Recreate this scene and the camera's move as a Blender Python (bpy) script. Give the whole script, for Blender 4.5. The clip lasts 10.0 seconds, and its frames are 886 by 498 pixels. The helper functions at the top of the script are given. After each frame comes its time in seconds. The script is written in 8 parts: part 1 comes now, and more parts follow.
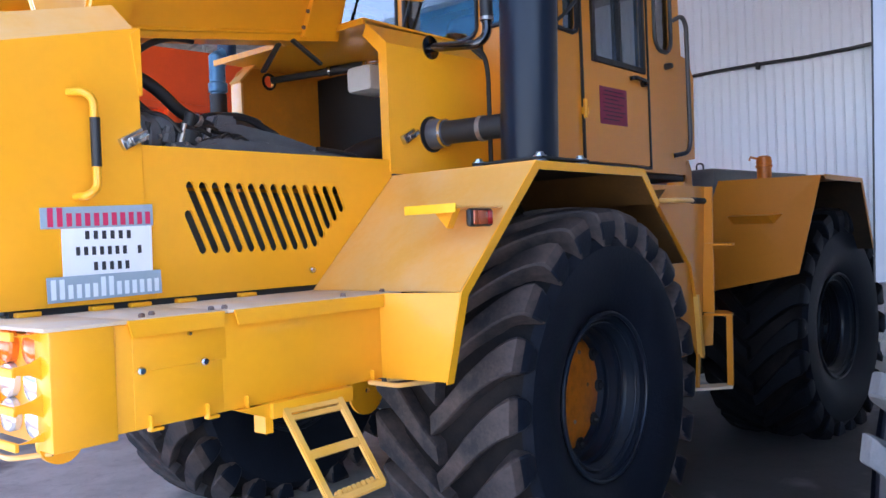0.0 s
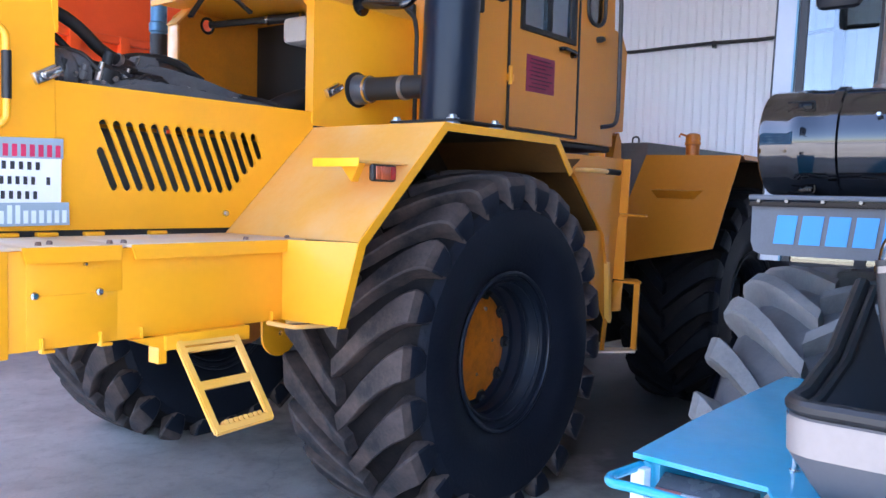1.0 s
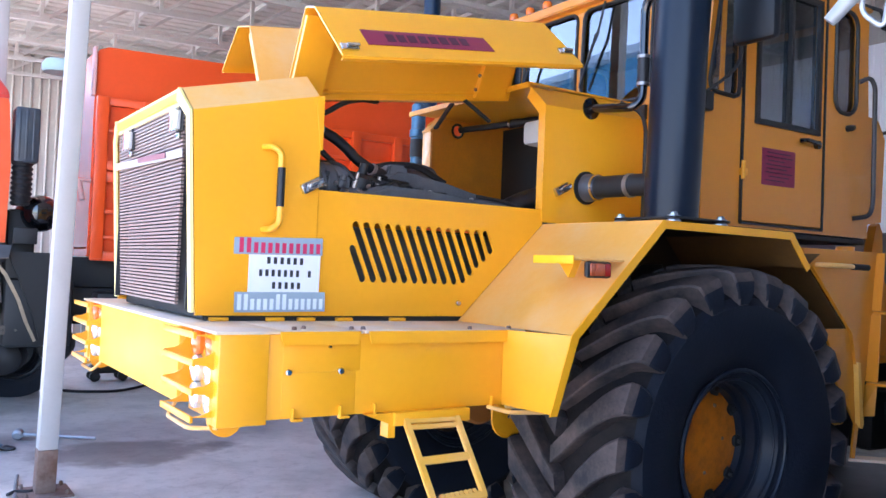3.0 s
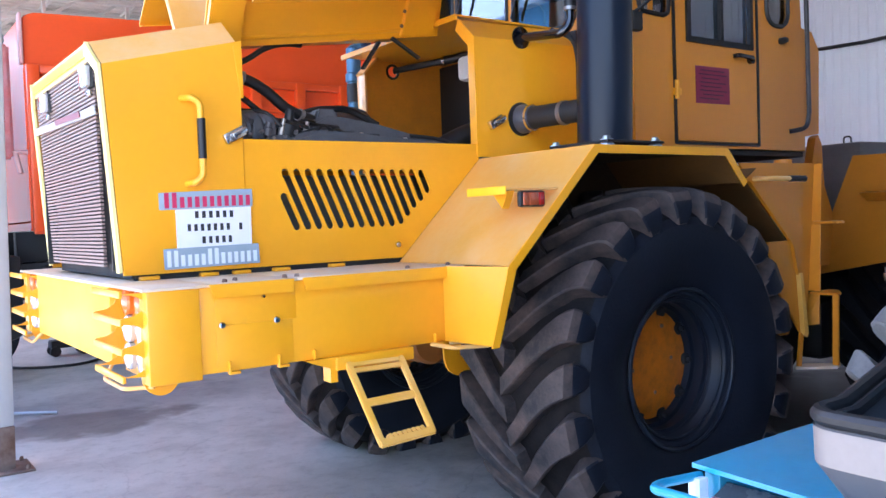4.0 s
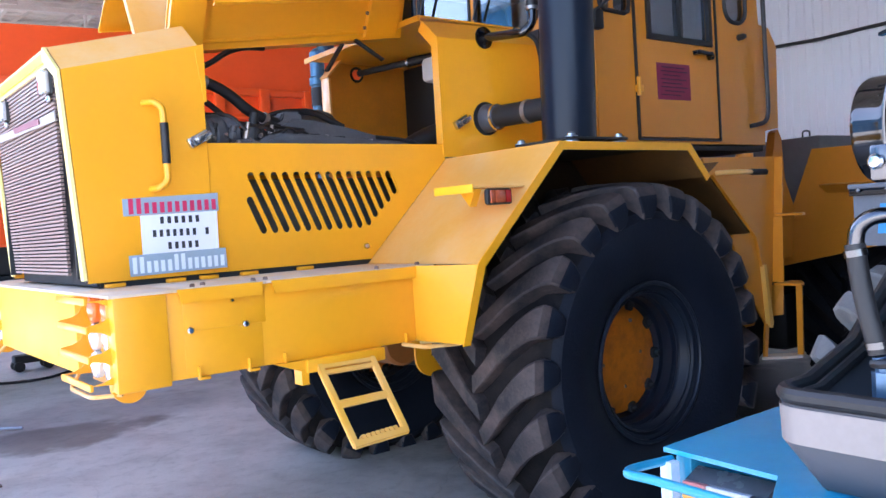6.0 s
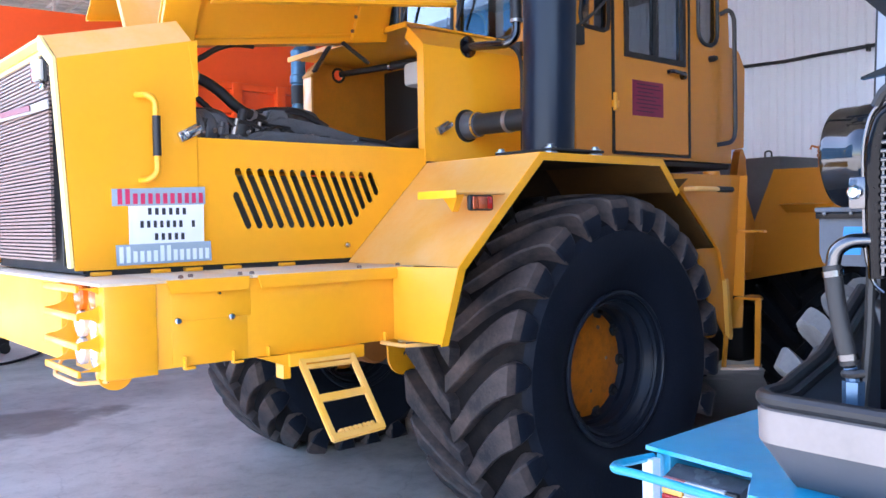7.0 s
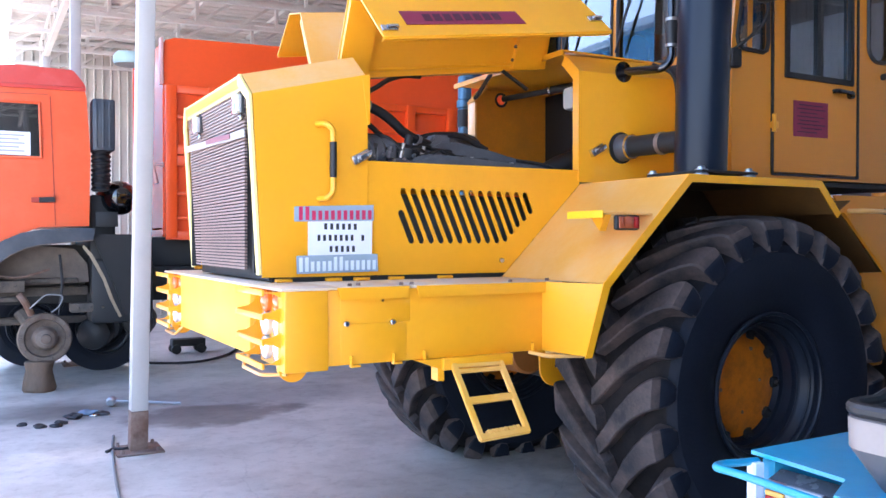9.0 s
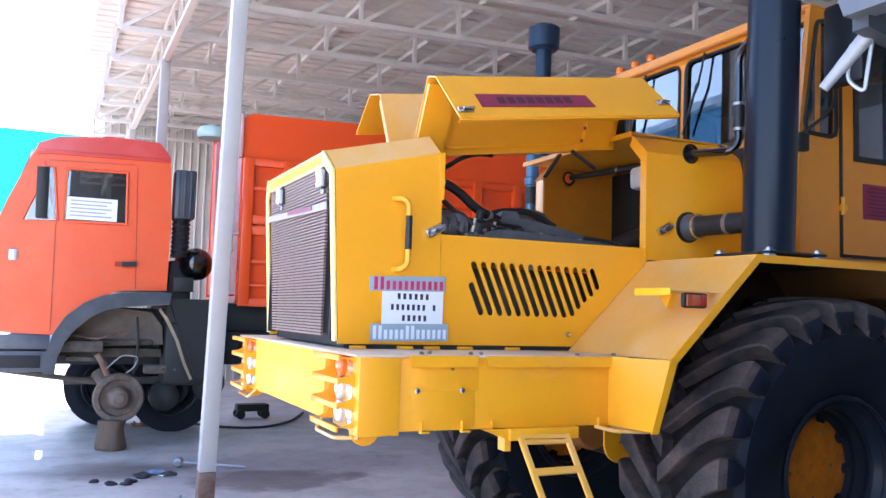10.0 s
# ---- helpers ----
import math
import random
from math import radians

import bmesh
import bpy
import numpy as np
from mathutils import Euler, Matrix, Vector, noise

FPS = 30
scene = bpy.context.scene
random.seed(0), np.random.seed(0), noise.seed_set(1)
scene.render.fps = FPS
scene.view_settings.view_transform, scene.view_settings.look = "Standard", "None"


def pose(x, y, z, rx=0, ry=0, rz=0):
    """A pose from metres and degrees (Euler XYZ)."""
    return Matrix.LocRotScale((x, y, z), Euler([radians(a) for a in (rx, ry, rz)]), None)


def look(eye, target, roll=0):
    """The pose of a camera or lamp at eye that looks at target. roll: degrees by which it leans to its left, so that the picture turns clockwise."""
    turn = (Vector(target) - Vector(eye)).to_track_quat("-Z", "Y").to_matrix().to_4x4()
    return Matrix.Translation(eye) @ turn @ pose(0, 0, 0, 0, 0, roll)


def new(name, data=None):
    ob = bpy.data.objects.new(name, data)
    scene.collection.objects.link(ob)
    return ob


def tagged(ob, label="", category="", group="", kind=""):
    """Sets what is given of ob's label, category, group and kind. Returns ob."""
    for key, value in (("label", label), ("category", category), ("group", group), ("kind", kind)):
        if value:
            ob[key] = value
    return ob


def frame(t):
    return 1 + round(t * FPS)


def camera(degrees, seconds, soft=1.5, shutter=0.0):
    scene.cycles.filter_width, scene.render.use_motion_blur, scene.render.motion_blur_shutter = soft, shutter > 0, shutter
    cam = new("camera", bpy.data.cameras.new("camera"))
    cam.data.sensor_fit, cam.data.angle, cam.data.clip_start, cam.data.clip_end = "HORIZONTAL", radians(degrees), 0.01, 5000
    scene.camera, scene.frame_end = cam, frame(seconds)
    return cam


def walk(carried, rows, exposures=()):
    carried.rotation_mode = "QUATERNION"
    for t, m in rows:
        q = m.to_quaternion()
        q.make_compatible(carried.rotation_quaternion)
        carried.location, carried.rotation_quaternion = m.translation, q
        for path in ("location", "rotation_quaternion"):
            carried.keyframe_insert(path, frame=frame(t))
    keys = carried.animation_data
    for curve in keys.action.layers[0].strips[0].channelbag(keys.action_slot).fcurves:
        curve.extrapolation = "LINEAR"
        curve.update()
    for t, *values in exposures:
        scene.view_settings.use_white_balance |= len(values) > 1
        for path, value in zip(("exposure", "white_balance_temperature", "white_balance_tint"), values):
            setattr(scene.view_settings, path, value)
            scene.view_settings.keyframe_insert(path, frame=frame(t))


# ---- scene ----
cam = camera(55.8, 10.0)
EXPOSURES = [(t, stops, kelvin, 20) for t, stops, kelvin in ((0.0, 2.54, 5900), (0.5, 2.72, 5900), (1.0, 2.86, 5900), (1.5, 3.06, 5650), (2.0, 3.22, 5650), (2.5, 2.87, 5750), (3.0, 2.73, 5850), (4.5, 2.77, 5900), (5.0, 2.82, 5900), (5.5, 2.8, 5900), (6.0, 2.68, 5900), (7.5, 2.92, 5900), (8.0, 2.88, 5900), (8.5, 2.84, 5900), (9.0, 2.74, 5900), (9.5, 2.68, 5900), (10.0, 2.45, 5900))]
PATH = [
    (0, (0.276, 0.412, 1.558), (1.7996, 1.7079, 1.535), -2.3),
    (0.5, (0.244, 0.253, 1.536), (1.7147, 1.6060, 1.461), -1.3),
    (1, (0.311, 0.113, 1.549), (1.8817, 1.3439, 1.424), 1.5),
    (1.5, (0.428, 0.025, 1.57), (2.0057, 1.2519, 1.489), 2.2),
    (2, (0.449, -0.04, 1.569), (1.8749, 1.3631, 1.578), 3.8),
    (2.5, (0.375, -0.109, 1.609), (1.5792, 1.4844, 1.706), 2.9),
    (3, (0.3, -0.189, 1.608), (1.4073, 1.4765, 1.658), 2.3),
    (3.2, (0.304, -0.228, 1.596), (1.4192, 1.4325, 1.591), 2.2),
    (4.3, (0.481, -0.240, 1.565), (1.6300, 1.3990, 1.473), -3.9),
    (4.5, (0.496, -0.256, 1.566), (1.6090, 1.4060, 1.491), -5.3),
    (5, (0.528, -0.274, 1.563), (1.5900, 1.4210, 1.533), -7.7),
    (5.5, (0.506, -0.259, 1.567), (1.6140, 1.4070, 1.552), -6.6),
    (6, (0.432, -0.238, 1.544), (1.6640, 1.3380, 1.479), -3.5),
    (6.2, (0.405, -0.220, 1.533), (1.6830, 1.3160, 1.438), -2.4),
    (7.3, (0.277, -0.323, 1.565), (1.5800, 1.1932, 1.52), -0.9),
    (7.5, (0.28, -0.392, 1.566), (1.5581, 1.1453, 1.55), -1.6),
    (8, (0.273, -0.527, 1.558), (1.4332, 1.1014, 1.561), -3.4),
    (8.5, (0.223, -0.534, 1.549), (1.2423, 1.1856, 1.508), -2.2),
    (9, (0.217, -0.519, 1.556), (1.1924, 1.2267, 1.535), -0),
    (9.5, (0.174, -0.557, 1.55), (1.1184, 1.2037, 1.629), 0.8),
    (10, (0.114, -0.615, 1.542), (0.9564, 1.1919, 1.696), 1.7),
]
walk(cam, [(t, look(eye, target, roll)) for t, eye, target, roll in PATH], exposures=EXPOSURES)

from mathutils.geometry import delaunay_2d_cdt

# ---- light ----
SUN_TO = Vector((0.045, 0.68, 0.73)).normalized()
world = bpy.data.worlds.new("sky")
scene.world = world
world.use_nodes = True
wn = world.node_tree.nodes
sky = wn.new("ShaderNodeTexSky")
sky.sky_type = "NISHITA"
sky.sun_disc = False
sky.sun_elevation = math.asin(SUN_TO.z)
sky.sun_rotation = math.atan2(SUN_TO.x, SUN_TO.y)
world.node_tree.links.new(sky.outputs[0], wn["Background"].inputs[0])
wn["Background"].inputs[1].default_value = 0.15
sun = new("sun", bpy.data.lights.new("sun", "SUN"))
sun.data.energy = 4.0
sun.data.angle = radians(0.6)
sun.data.color = (1.0, 0.95, 0.87)
sun.matrix_basis = look(SUN_TO * 50, (0, 0, 0))

# ---- materials ----
MATS = {}


def mat(name, color, rough=0.5, metal=0.0, vary=0.12, scale=6.0, bump=0.0, bump_scale=40.0, coat=0.0, dust=None, dust_amount=0.0, dust_scale=3.0, streak=None, piece=0.0, spec=0.5):
    """A painted or raw surface with colour variation at two scales, uneven gloss and fine relief."""
    if name in MATS:
        return MATS[name]
    m = bpy.data.materials.new(name)
    m.use_nodes = True
    nt = m.node_tree
    b = nt.nodes["Principled BSDF"]
    n, link = nt.nodes.new, nt.links.new
    co = n("ShaderNodeTexCoord")
    vec = co.outputs["Object"]
    if streak:
        mp = n("ShaderNodeMapping")
        mp.inputs["Scale"].default_value = streak
        link(vec, mp.inputs["Vector"])
        vec = mp.outputs["Vector"]
    big = n("ShaderNodeTexNoise")
    big.inputs["Scale"].default_value = scale
    big.inputs["Detail"].default_value = 6
    big.inputs["Roughness"].default_value = 0.6
    link(vec, big.inputs["Vector"])
    fine = n("ShaderNodeTexNoise")
    fine.inputs["Scale"].default_value = scale * 14
    fine.inputs["Detail"].default_value = 3
    link(vec, fine.inputs["Vector"])
    mixf = n("ShaderNodeMath")
    mixf.operation = "MULTIPLY_ADD"
    mixf.inputs[1].default_value = 0.35
    link(fine.outputs["Fac"], mixf.inputs[0])
    link(big.outputs["Fac"], mixf.inputs[2])
    ramp = n("ShaderNodeMapRange")
    ramp.inputs["From Min"].default_value = 0.35
    ramp.inputs["From Max"].default_value = 1.0
    ramp.inputs["To Min"].default_value = 1.0 - vary
    ramp.inputs["To Max"].default_value = 1.0 + vary
    link(mixf.outputs[0], ramp.inputs["Value"])
    mul = n("ShaderNodeVectorMath")
    mul.operation = "SCALE"
    mul.inputs[0].default_value = color
    link(ramp.outputs[0], mul.inputs["Scale"])
    out = mul.outputs["Vector"]
    if piece:
        oi = n("ShaderNodeObjectInfo")
        pr = n("ShaderNodeMapRange")
        pr.inputs["To Min"].default_value = 1.0 - piece
        pr.inputs["To Max"].default_value = 1.0 + piece
        link(oi.outputs["Random"], pr.inputs["Value"])
        pm_ = n("ShaderNodeVectorMath")
        pm_.operation = "SCALE"
        link(out, pm_.inputs[0])
        link(pr.outputs[0], pm_.inputs["Scale"])
        out = pm_.outputs["Vector"]
    if dust:
        dn = n("ShaderNodeTexNoise")
        dn.inputs["Scale"].default_value = dust_scale
        dn.inputs["Detail"].default_value = 8
        dn.inputs["Roughness"].default_value = 0.7
        link(co.outputs["Object"], dn.inputs["Vector"])
        dr = n("ShaderNodeMapRange")
        dr.inputs["From Min"].default_value = 0.42
        dr.inputs["From Max"].default_value = 0.72
        dr.inputs["To Max"].default_value = dust_amount
        link(dn.outputs["Fac"], dr.inputs["Value"])
        mx = n("ShaderNodeMix")
        mx.data_type = "RGBA"
        link(dr.outputs[0], mx.inputs["Factor"])
        link(out, mx.inputs["A"])
        mx.inputs["B"].default_value = (*dust, 1)
        out = mx.outputs["Result"]
    link(out, b.inputs["Base Color"])
    rr = n("ShaderNodeMapRange")
    rr.inputs["To Min"].default_value = max(rough - 0.08, 0.02)
    rr.inputs["To Max"].default_value = min(rough + 0.1, 1.0)
    link(big.outputs["Fac"], rr.inputs["Value"])
    link(rr.outputs[0], b.inputs["Roughness"])
    b.inputs["Metallic"].default_value = metal
    b.inputs["Specular IOR Level"].default_value = spec
    b.inputs["Coat Weight"].default_value = coat
    b.inputs["Coat Roughness"].default_value = 0.12
    if bump:
        bn = n("ShaderNodeTexNoise")
        bn.inputs["Scale"].default_value = bump_scale
        bn.inputs["Detail"].default_value = 5
        link(vec, bn.inputs["Vector"])
        bp = n("ShaderNodeBump")
        bp.inputs["Strength"].default_value = bump
        bp.inputs["Distance"].default_value = 0.01
        link(bn.outputs["Fac"], bp.inputs["Height"])
        link(bp.outputs[0], b.inputs["Normal"])
    MATS[name] = m
    return m


def glass(name, tint, rough=0.0):
    m = bpy.data.materials.new(name)
    m.use_nodes = True
    b = m.node_tree.nodes["Principled BSDF"]
    b.inputs["Base Color"].default_value = (*tint, 1)
    b.inputs["Roughness"].default_value = rough
    b.inputs["IOR"].default_value = 2.1
    b.inputs["Transmission Weight"].default_value = 1.0
    return m


YELLOW = mat("yellow_enamel", (0.90, 0.385, 0.004), 0.38, vary=0.05, scale=2.5, bump=0.03, bump_scale=90, coat=0.25, dust=(0.62, 0.42, 0.16), dust_amount=0.06)
DUSTY = mat("dusty_yellow_deck", (0.66, 0.47, 0.27), 0.6, vary=0.12, scale=5, bump=0.05, dust=(0.60, 0.54, 0.50), dust_amount=0.9, dust_scale=3)
# yellow whose pale tan mottle imitates the sky's sheen on upper plates
FENDER = mat("sky_sheen_yellow_enamel", (0.80, 0.40, 0.075), 0.36, vary=0.06, scale=3, bump=0.03, coat=0.6, dust=(0.74, 0.52, 0.28), dust_amount=0.6)
CABY = mat("cab_yellow_enamel", (0.66, 0.232, 0.008), 0.4, vary=0.05, scale=2, bump=0.02, coat=0.25)
FRESHY = mat("fresh_yellow_marking", (0.90, 0.50, 0.008), 0.5, vary=0.08, scale=9)
# front beam: the same yellow made paler, with the yard's glare in its colour
BEAMY = mat("glare_pale_yellow_enamel", (0.92, 0.47, 0.018), 0.55, vary=0.06, scale=2.5, bump=0.02, bump_scale=90, coat=0.08, dust=(0.62, 0.42, 0.16), dust_amount=0.1)
RUBBER = mat("tyre_rubber", (0.0095, 0.0125, 0.021), 0.5, vary=0.3, scale=5, bump=0.15, bump_scale=60, spec=0.2)
# rear lugs: tread rubber with the shade of the rear put into it
DARKTREAD = mat("shaded_tread_rubber", (0.009, 0.010, 0.013), 0.6, vary=0.35, scale=5, bump=0.25, bump_scale=50, piece=0.2, spec=0.15)
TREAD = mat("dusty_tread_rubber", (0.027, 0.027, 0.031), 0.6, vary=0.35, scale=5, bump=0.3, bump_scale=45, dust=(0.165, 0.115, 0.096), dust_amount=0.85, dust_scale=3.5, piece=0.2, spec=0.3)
GROOVE = mat("groove_rubber", (0.010, 0.009, 0.010), 0.7, vary=0.3, scale=6, bump=0.2, bump_scale=60, dust=(0.04, 0.029, 0.024), dust_amount=0.5, dust_scale=5, spec=0.15)
GREYTREAD = mat("grey_tread_rubber", (0.15, 0.152, 0.15), 0.65, vary=0.3, scale=9, bump=0.35, bump_scale=40, dust=(0.20, 0.19, 0.175), dust_amount=0.8, dust_scale=7, piece=0.2)
GREYCARCASS = mat("grey_groove_rubber", (0.075, 0.078, 0.082), 0.5, vary=0.25, scale=6, bump=0.12, bump_scale=50, dust=(0.13, 0.125, 0.12), dust_amount=0.5)
STACK = mat("blue_black_satin_paint", (0.006, 0.011, 0.022), 0.30, vary=0.03, scale=1.5, spec=0.28)
BLUEPIPE = mat("deep_blue_gloss_paint", (0.003, 0.016, 0.045), 0.3, vary=0.2, scale=4, spec=0.4)
BLACK = mat("black_rubber_hose", (0.012, 0.012, 0.013), 0.5, vary=0.3, scale=12, bump=0.08)
BLACKGLOSS = mat("black_gloss_enamel", (0.003, 0.003, 0.004), 0.03, vary=0.2, scale=6, spec=0.9)
BLACKSATIN = mat("black_satin_enamel", (0.004, 0.004, 0.005), 0.10, vary=0.2, scale=6, spec=0.16)
DULLCHROME = mat("dull_chrome", (0.13, 0.13, 0.135), 0.2, metal=1.0, vary=0.2, scale=25)
ARCHDARK = mat("dark_arch_paint", (0.024, 0.016, 0.010), 0.75, vary=0.35, scale=5, dust=(0.07, 0.038, 0.014), dust_amount=0.5, spec=0.25)
BLACKMATT = mat("black_matt_paint", (0.012, 0.013, 0.014), 0.6, vary=0.3, scale=10)
ENGINE = mat("grey_engine_casting", (0.080, 0.084, 0.092), 0.55, vary=0.35, scale=9, bump=0.2, bump_scale=70, dust=(0.12, 0.11, 0.10), dust_amount=0.4)
CHROME = mat("bright_zinc", (0.60, 0.60, 0.61), 0.22, metal=1.0, vary=0.15, scale=30)
STEEL = mat("worn_steel", (0.35, 0.34, 0.33), 0.42, metal=0.9, vary=0.3, scale=20, bump=0.1)
RIMPAINT = mat("dark_rim_enamel", (0.011, 0.016, 0.026), 0.34, vary=0.25, scale=6, bump=0.04, spec=0.35)
HUBPAINT = mat("orange_hub_enamel", (0.70, 0.195, 0.008), 0.38, vary=0.15, scale=7, bump=0.08, coat=0.3, dust=(0.24, 0.065, 0.014), dust_amount=0.7, dust_scale=14)
GRILLE = mat("brown_black_radiator_mesh", (0.29, 0.205, 0.175), 0.45, metal=0.2, vary=0.2, scale=14)
PLAQUE = mat("maroon_plaque", (0.24, 0.018, 0.055), 0.5, vary=0.15, scale=15)
PLAQUEDARK = mat("dark_maroon_print", (0.06, 0.008, 0.03), 0.5, vary=0.1, scale=15)
PAPER = mat("white_paper", (0.78, 0.80, 0.84), 0.7, vary=0.04, scale=20)
INK = mat("black_print", (0.03, 0.03, 0.035), 0.7, vary=0.1, scale=30)
GREYPLATE = mat("blue_grey_board", (0.30, 0.38, 0.44), 0.55, vary=0.12, scale=16)
PINKPRINT = mat("crimson_print", (0.55, 0.03, 0.10), 0.55, vary=0.1, scale=20)
WHITEPRINT = mat("white_print", (0.72, 0.78, 0.82), 0.55, vary=0.05, scale=20)
CYAN = mat("cyan_plastic", (0.012, 0.25, 0.55), 0.4, vary=0.08, scale=14)
FLAP = mat("grey_rubber_mudflap", (0.10, 0.11, 0.125), 0.55, vary=0.2, scale=10, bump=0.1)
BLUE = mat("bright_blue_enamel", (0.003, 0.275, 0.44), 0.32, vary=0.2, scale=5, coat=0.3, dust=(0.10, 0.36, 0.54), dust_amount=0.45, dust_scale=9)
TUB = mat("grey_moulded_plastic", (0.075, 0.076, 0.084), 0.45, vary=0.1, scale=8, bump=0.03)
BAND = mat("bare_aluminium_band", (0.25, 0.22, 0.20), 0.45, metal=0.1, vary=0.12, scale=6, dust=(0.30, 0.24, 0.22), dust_amount=0.4)
FINS = mat("bright_radiator_fins", (0.15, 0.155, 0.165), 0.32, metal=0.7, vary=0.25, scale=20)
REDCAB = mat("orange_red_enamel", (0.76, 0.088, 0.014), 0.4, vary=0.08, scale=2, coat=0.2, dust=(0.62, 0.16, 0.06), dust_amount=0.3)
REDBODY = mat("red_body_enamel", (0.84, 0.082, 0.006), 0.4, vary=0.08, scale=2, coat=0.3)
DARKBLUEPLASTIC = mat("blue_black_arch_plastic", (0.035, 0.045, 0.060), 0.38, vary=0.25, scale=6, dust=(0.12, 0.12, 0.12), dust_amount=0.35, dust_scale=5)
RUST = mat("rusty_brown_steel", (0.16, 0.085, 0.055), 0.75, vary=0.4, scale=12, bump=0.25, dust=(0.28, 0.25, 0.23), dust_amount=0.6)
HUBRUST = mat("dirty_brake_drum", (0.14, 0.10, 0.075), 0.7, metal=0.3, vary=0.4, scale=14, bump=0.3, dust=(0.30, 0.26, 0.22), dust_amount=0.6)
STUMP = mat("old_timber_block", (0.13, 0.082, 0.052), 0.8, vary=0.4, scale=5, bump=0.4, streak=(1, 1, 0.15), dust=(0.10, 0.08, 0.06), dust_amount=0.5)
COLUMN = mat("pale_grey_column_paint", (0.42, 0.41, 0.395), 0.45, vary=0.08, scale=3, bump=0.04, dust=(0.45, 0.43, 0.42), dust_amount=0.3)
TRUSS = mat("grey_truss_paint", (0.58, 0.56, 0.52), 0.6, vary=0.15, scale=3)
ROOF = mat("weathered_roof_sheet", (0.62, 0.58, 0.52), 0.65, vary=0.12, scale=1.2, bump=0.1, bump_scale=8, dust=(0.46, 0.42, 0.38), dust_amount=0.5, dust_scale=0.8)
WALL = mat("galvanised_wall_sheet", (0.88, 0.90, 0.96), 0.34, metal=0.15, vary=0.03, scale=0.5, coat=0.5, spec=0.9, dust=(0.82, 0.84, 0.92), dust_amount=0.25, dust_scale=0.5)
BACKWALL = mat("pale_corrugated_sheet", (0.55, 0.52, 0.47), 0.6, vary=0.12, scale=1.0, dust=(0.42, 0.38, 0.33), dust_amount=0.5, dust_scale=1.2)
# for the unseen south wall: dark, so little light bounces to the rear
PLAINWALL = mat("dark_unseen_wall", (0.26, 0.255, 0.245), 0.8, vary=0.1, scale=1.5)
TURQ = mat("turquoise_roof_sheet", (0.01, 0.50, 0.60), 0.5, vary=0.05, scale=0.5)
AMBER = mat("amber_lens", (0.75, 0.16, 0.01), 0.15, vary=0.1, scale=20, coat=0.6)
REDLENS = mat("red_lens", (0.40, 0.015, 0.012), 0.15, vary=0.2, scale=30, coat=0.6)
CLEARLENS = mat("clear_lamp_lens", (0.72, 0.74, 0.76), 0.08, metal=0.4, vary=0.1, scale=30, coat=0.8)
SEAT = mat("dark_seat_cloth", (0.03, 0.03, 0.034), 0.8, vary=0.2, scale=20)
LININGM = mat("grey_cab_lining", (0.05, 0.048, 0.046), 0.75, vary=0.15, scale=8)
WHITEPLASTIC = mat("white_plastic", (0.72, 0.72, 0.70), 0.4, vary=0.05, scale=10)
SILVER = mat("silver_arm_paint", (0.36, 0.38, 0.40), 0.35, metal=0.5, vary=0.1, scale=15)
MIRRORBLACK = mat("mirror_housing_plastic", (0.008, 0.010, 0.014), 0.38, vary=0.2, scale=12, spec=0.22)
MESH = mat("dark_mesh_steel", (0.05, 0.052, 0.056), 0.5, metal=0.4, vary=0.2, scale=10)
WIN = glass("window_glass", (0.22, 0.29, 0.34))
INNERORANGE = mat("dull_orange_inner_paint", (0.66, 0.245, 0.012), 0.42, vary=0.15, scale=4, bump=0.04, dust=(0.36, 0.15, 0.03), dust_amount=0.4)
ARCHBROWN = mat("brown_arch_paint", (0.13, 0.058, 0.012), 0.6, vary=0.3, scale=4, dust=(0.06, 0.032, 0.014), dust_amount=0.6)


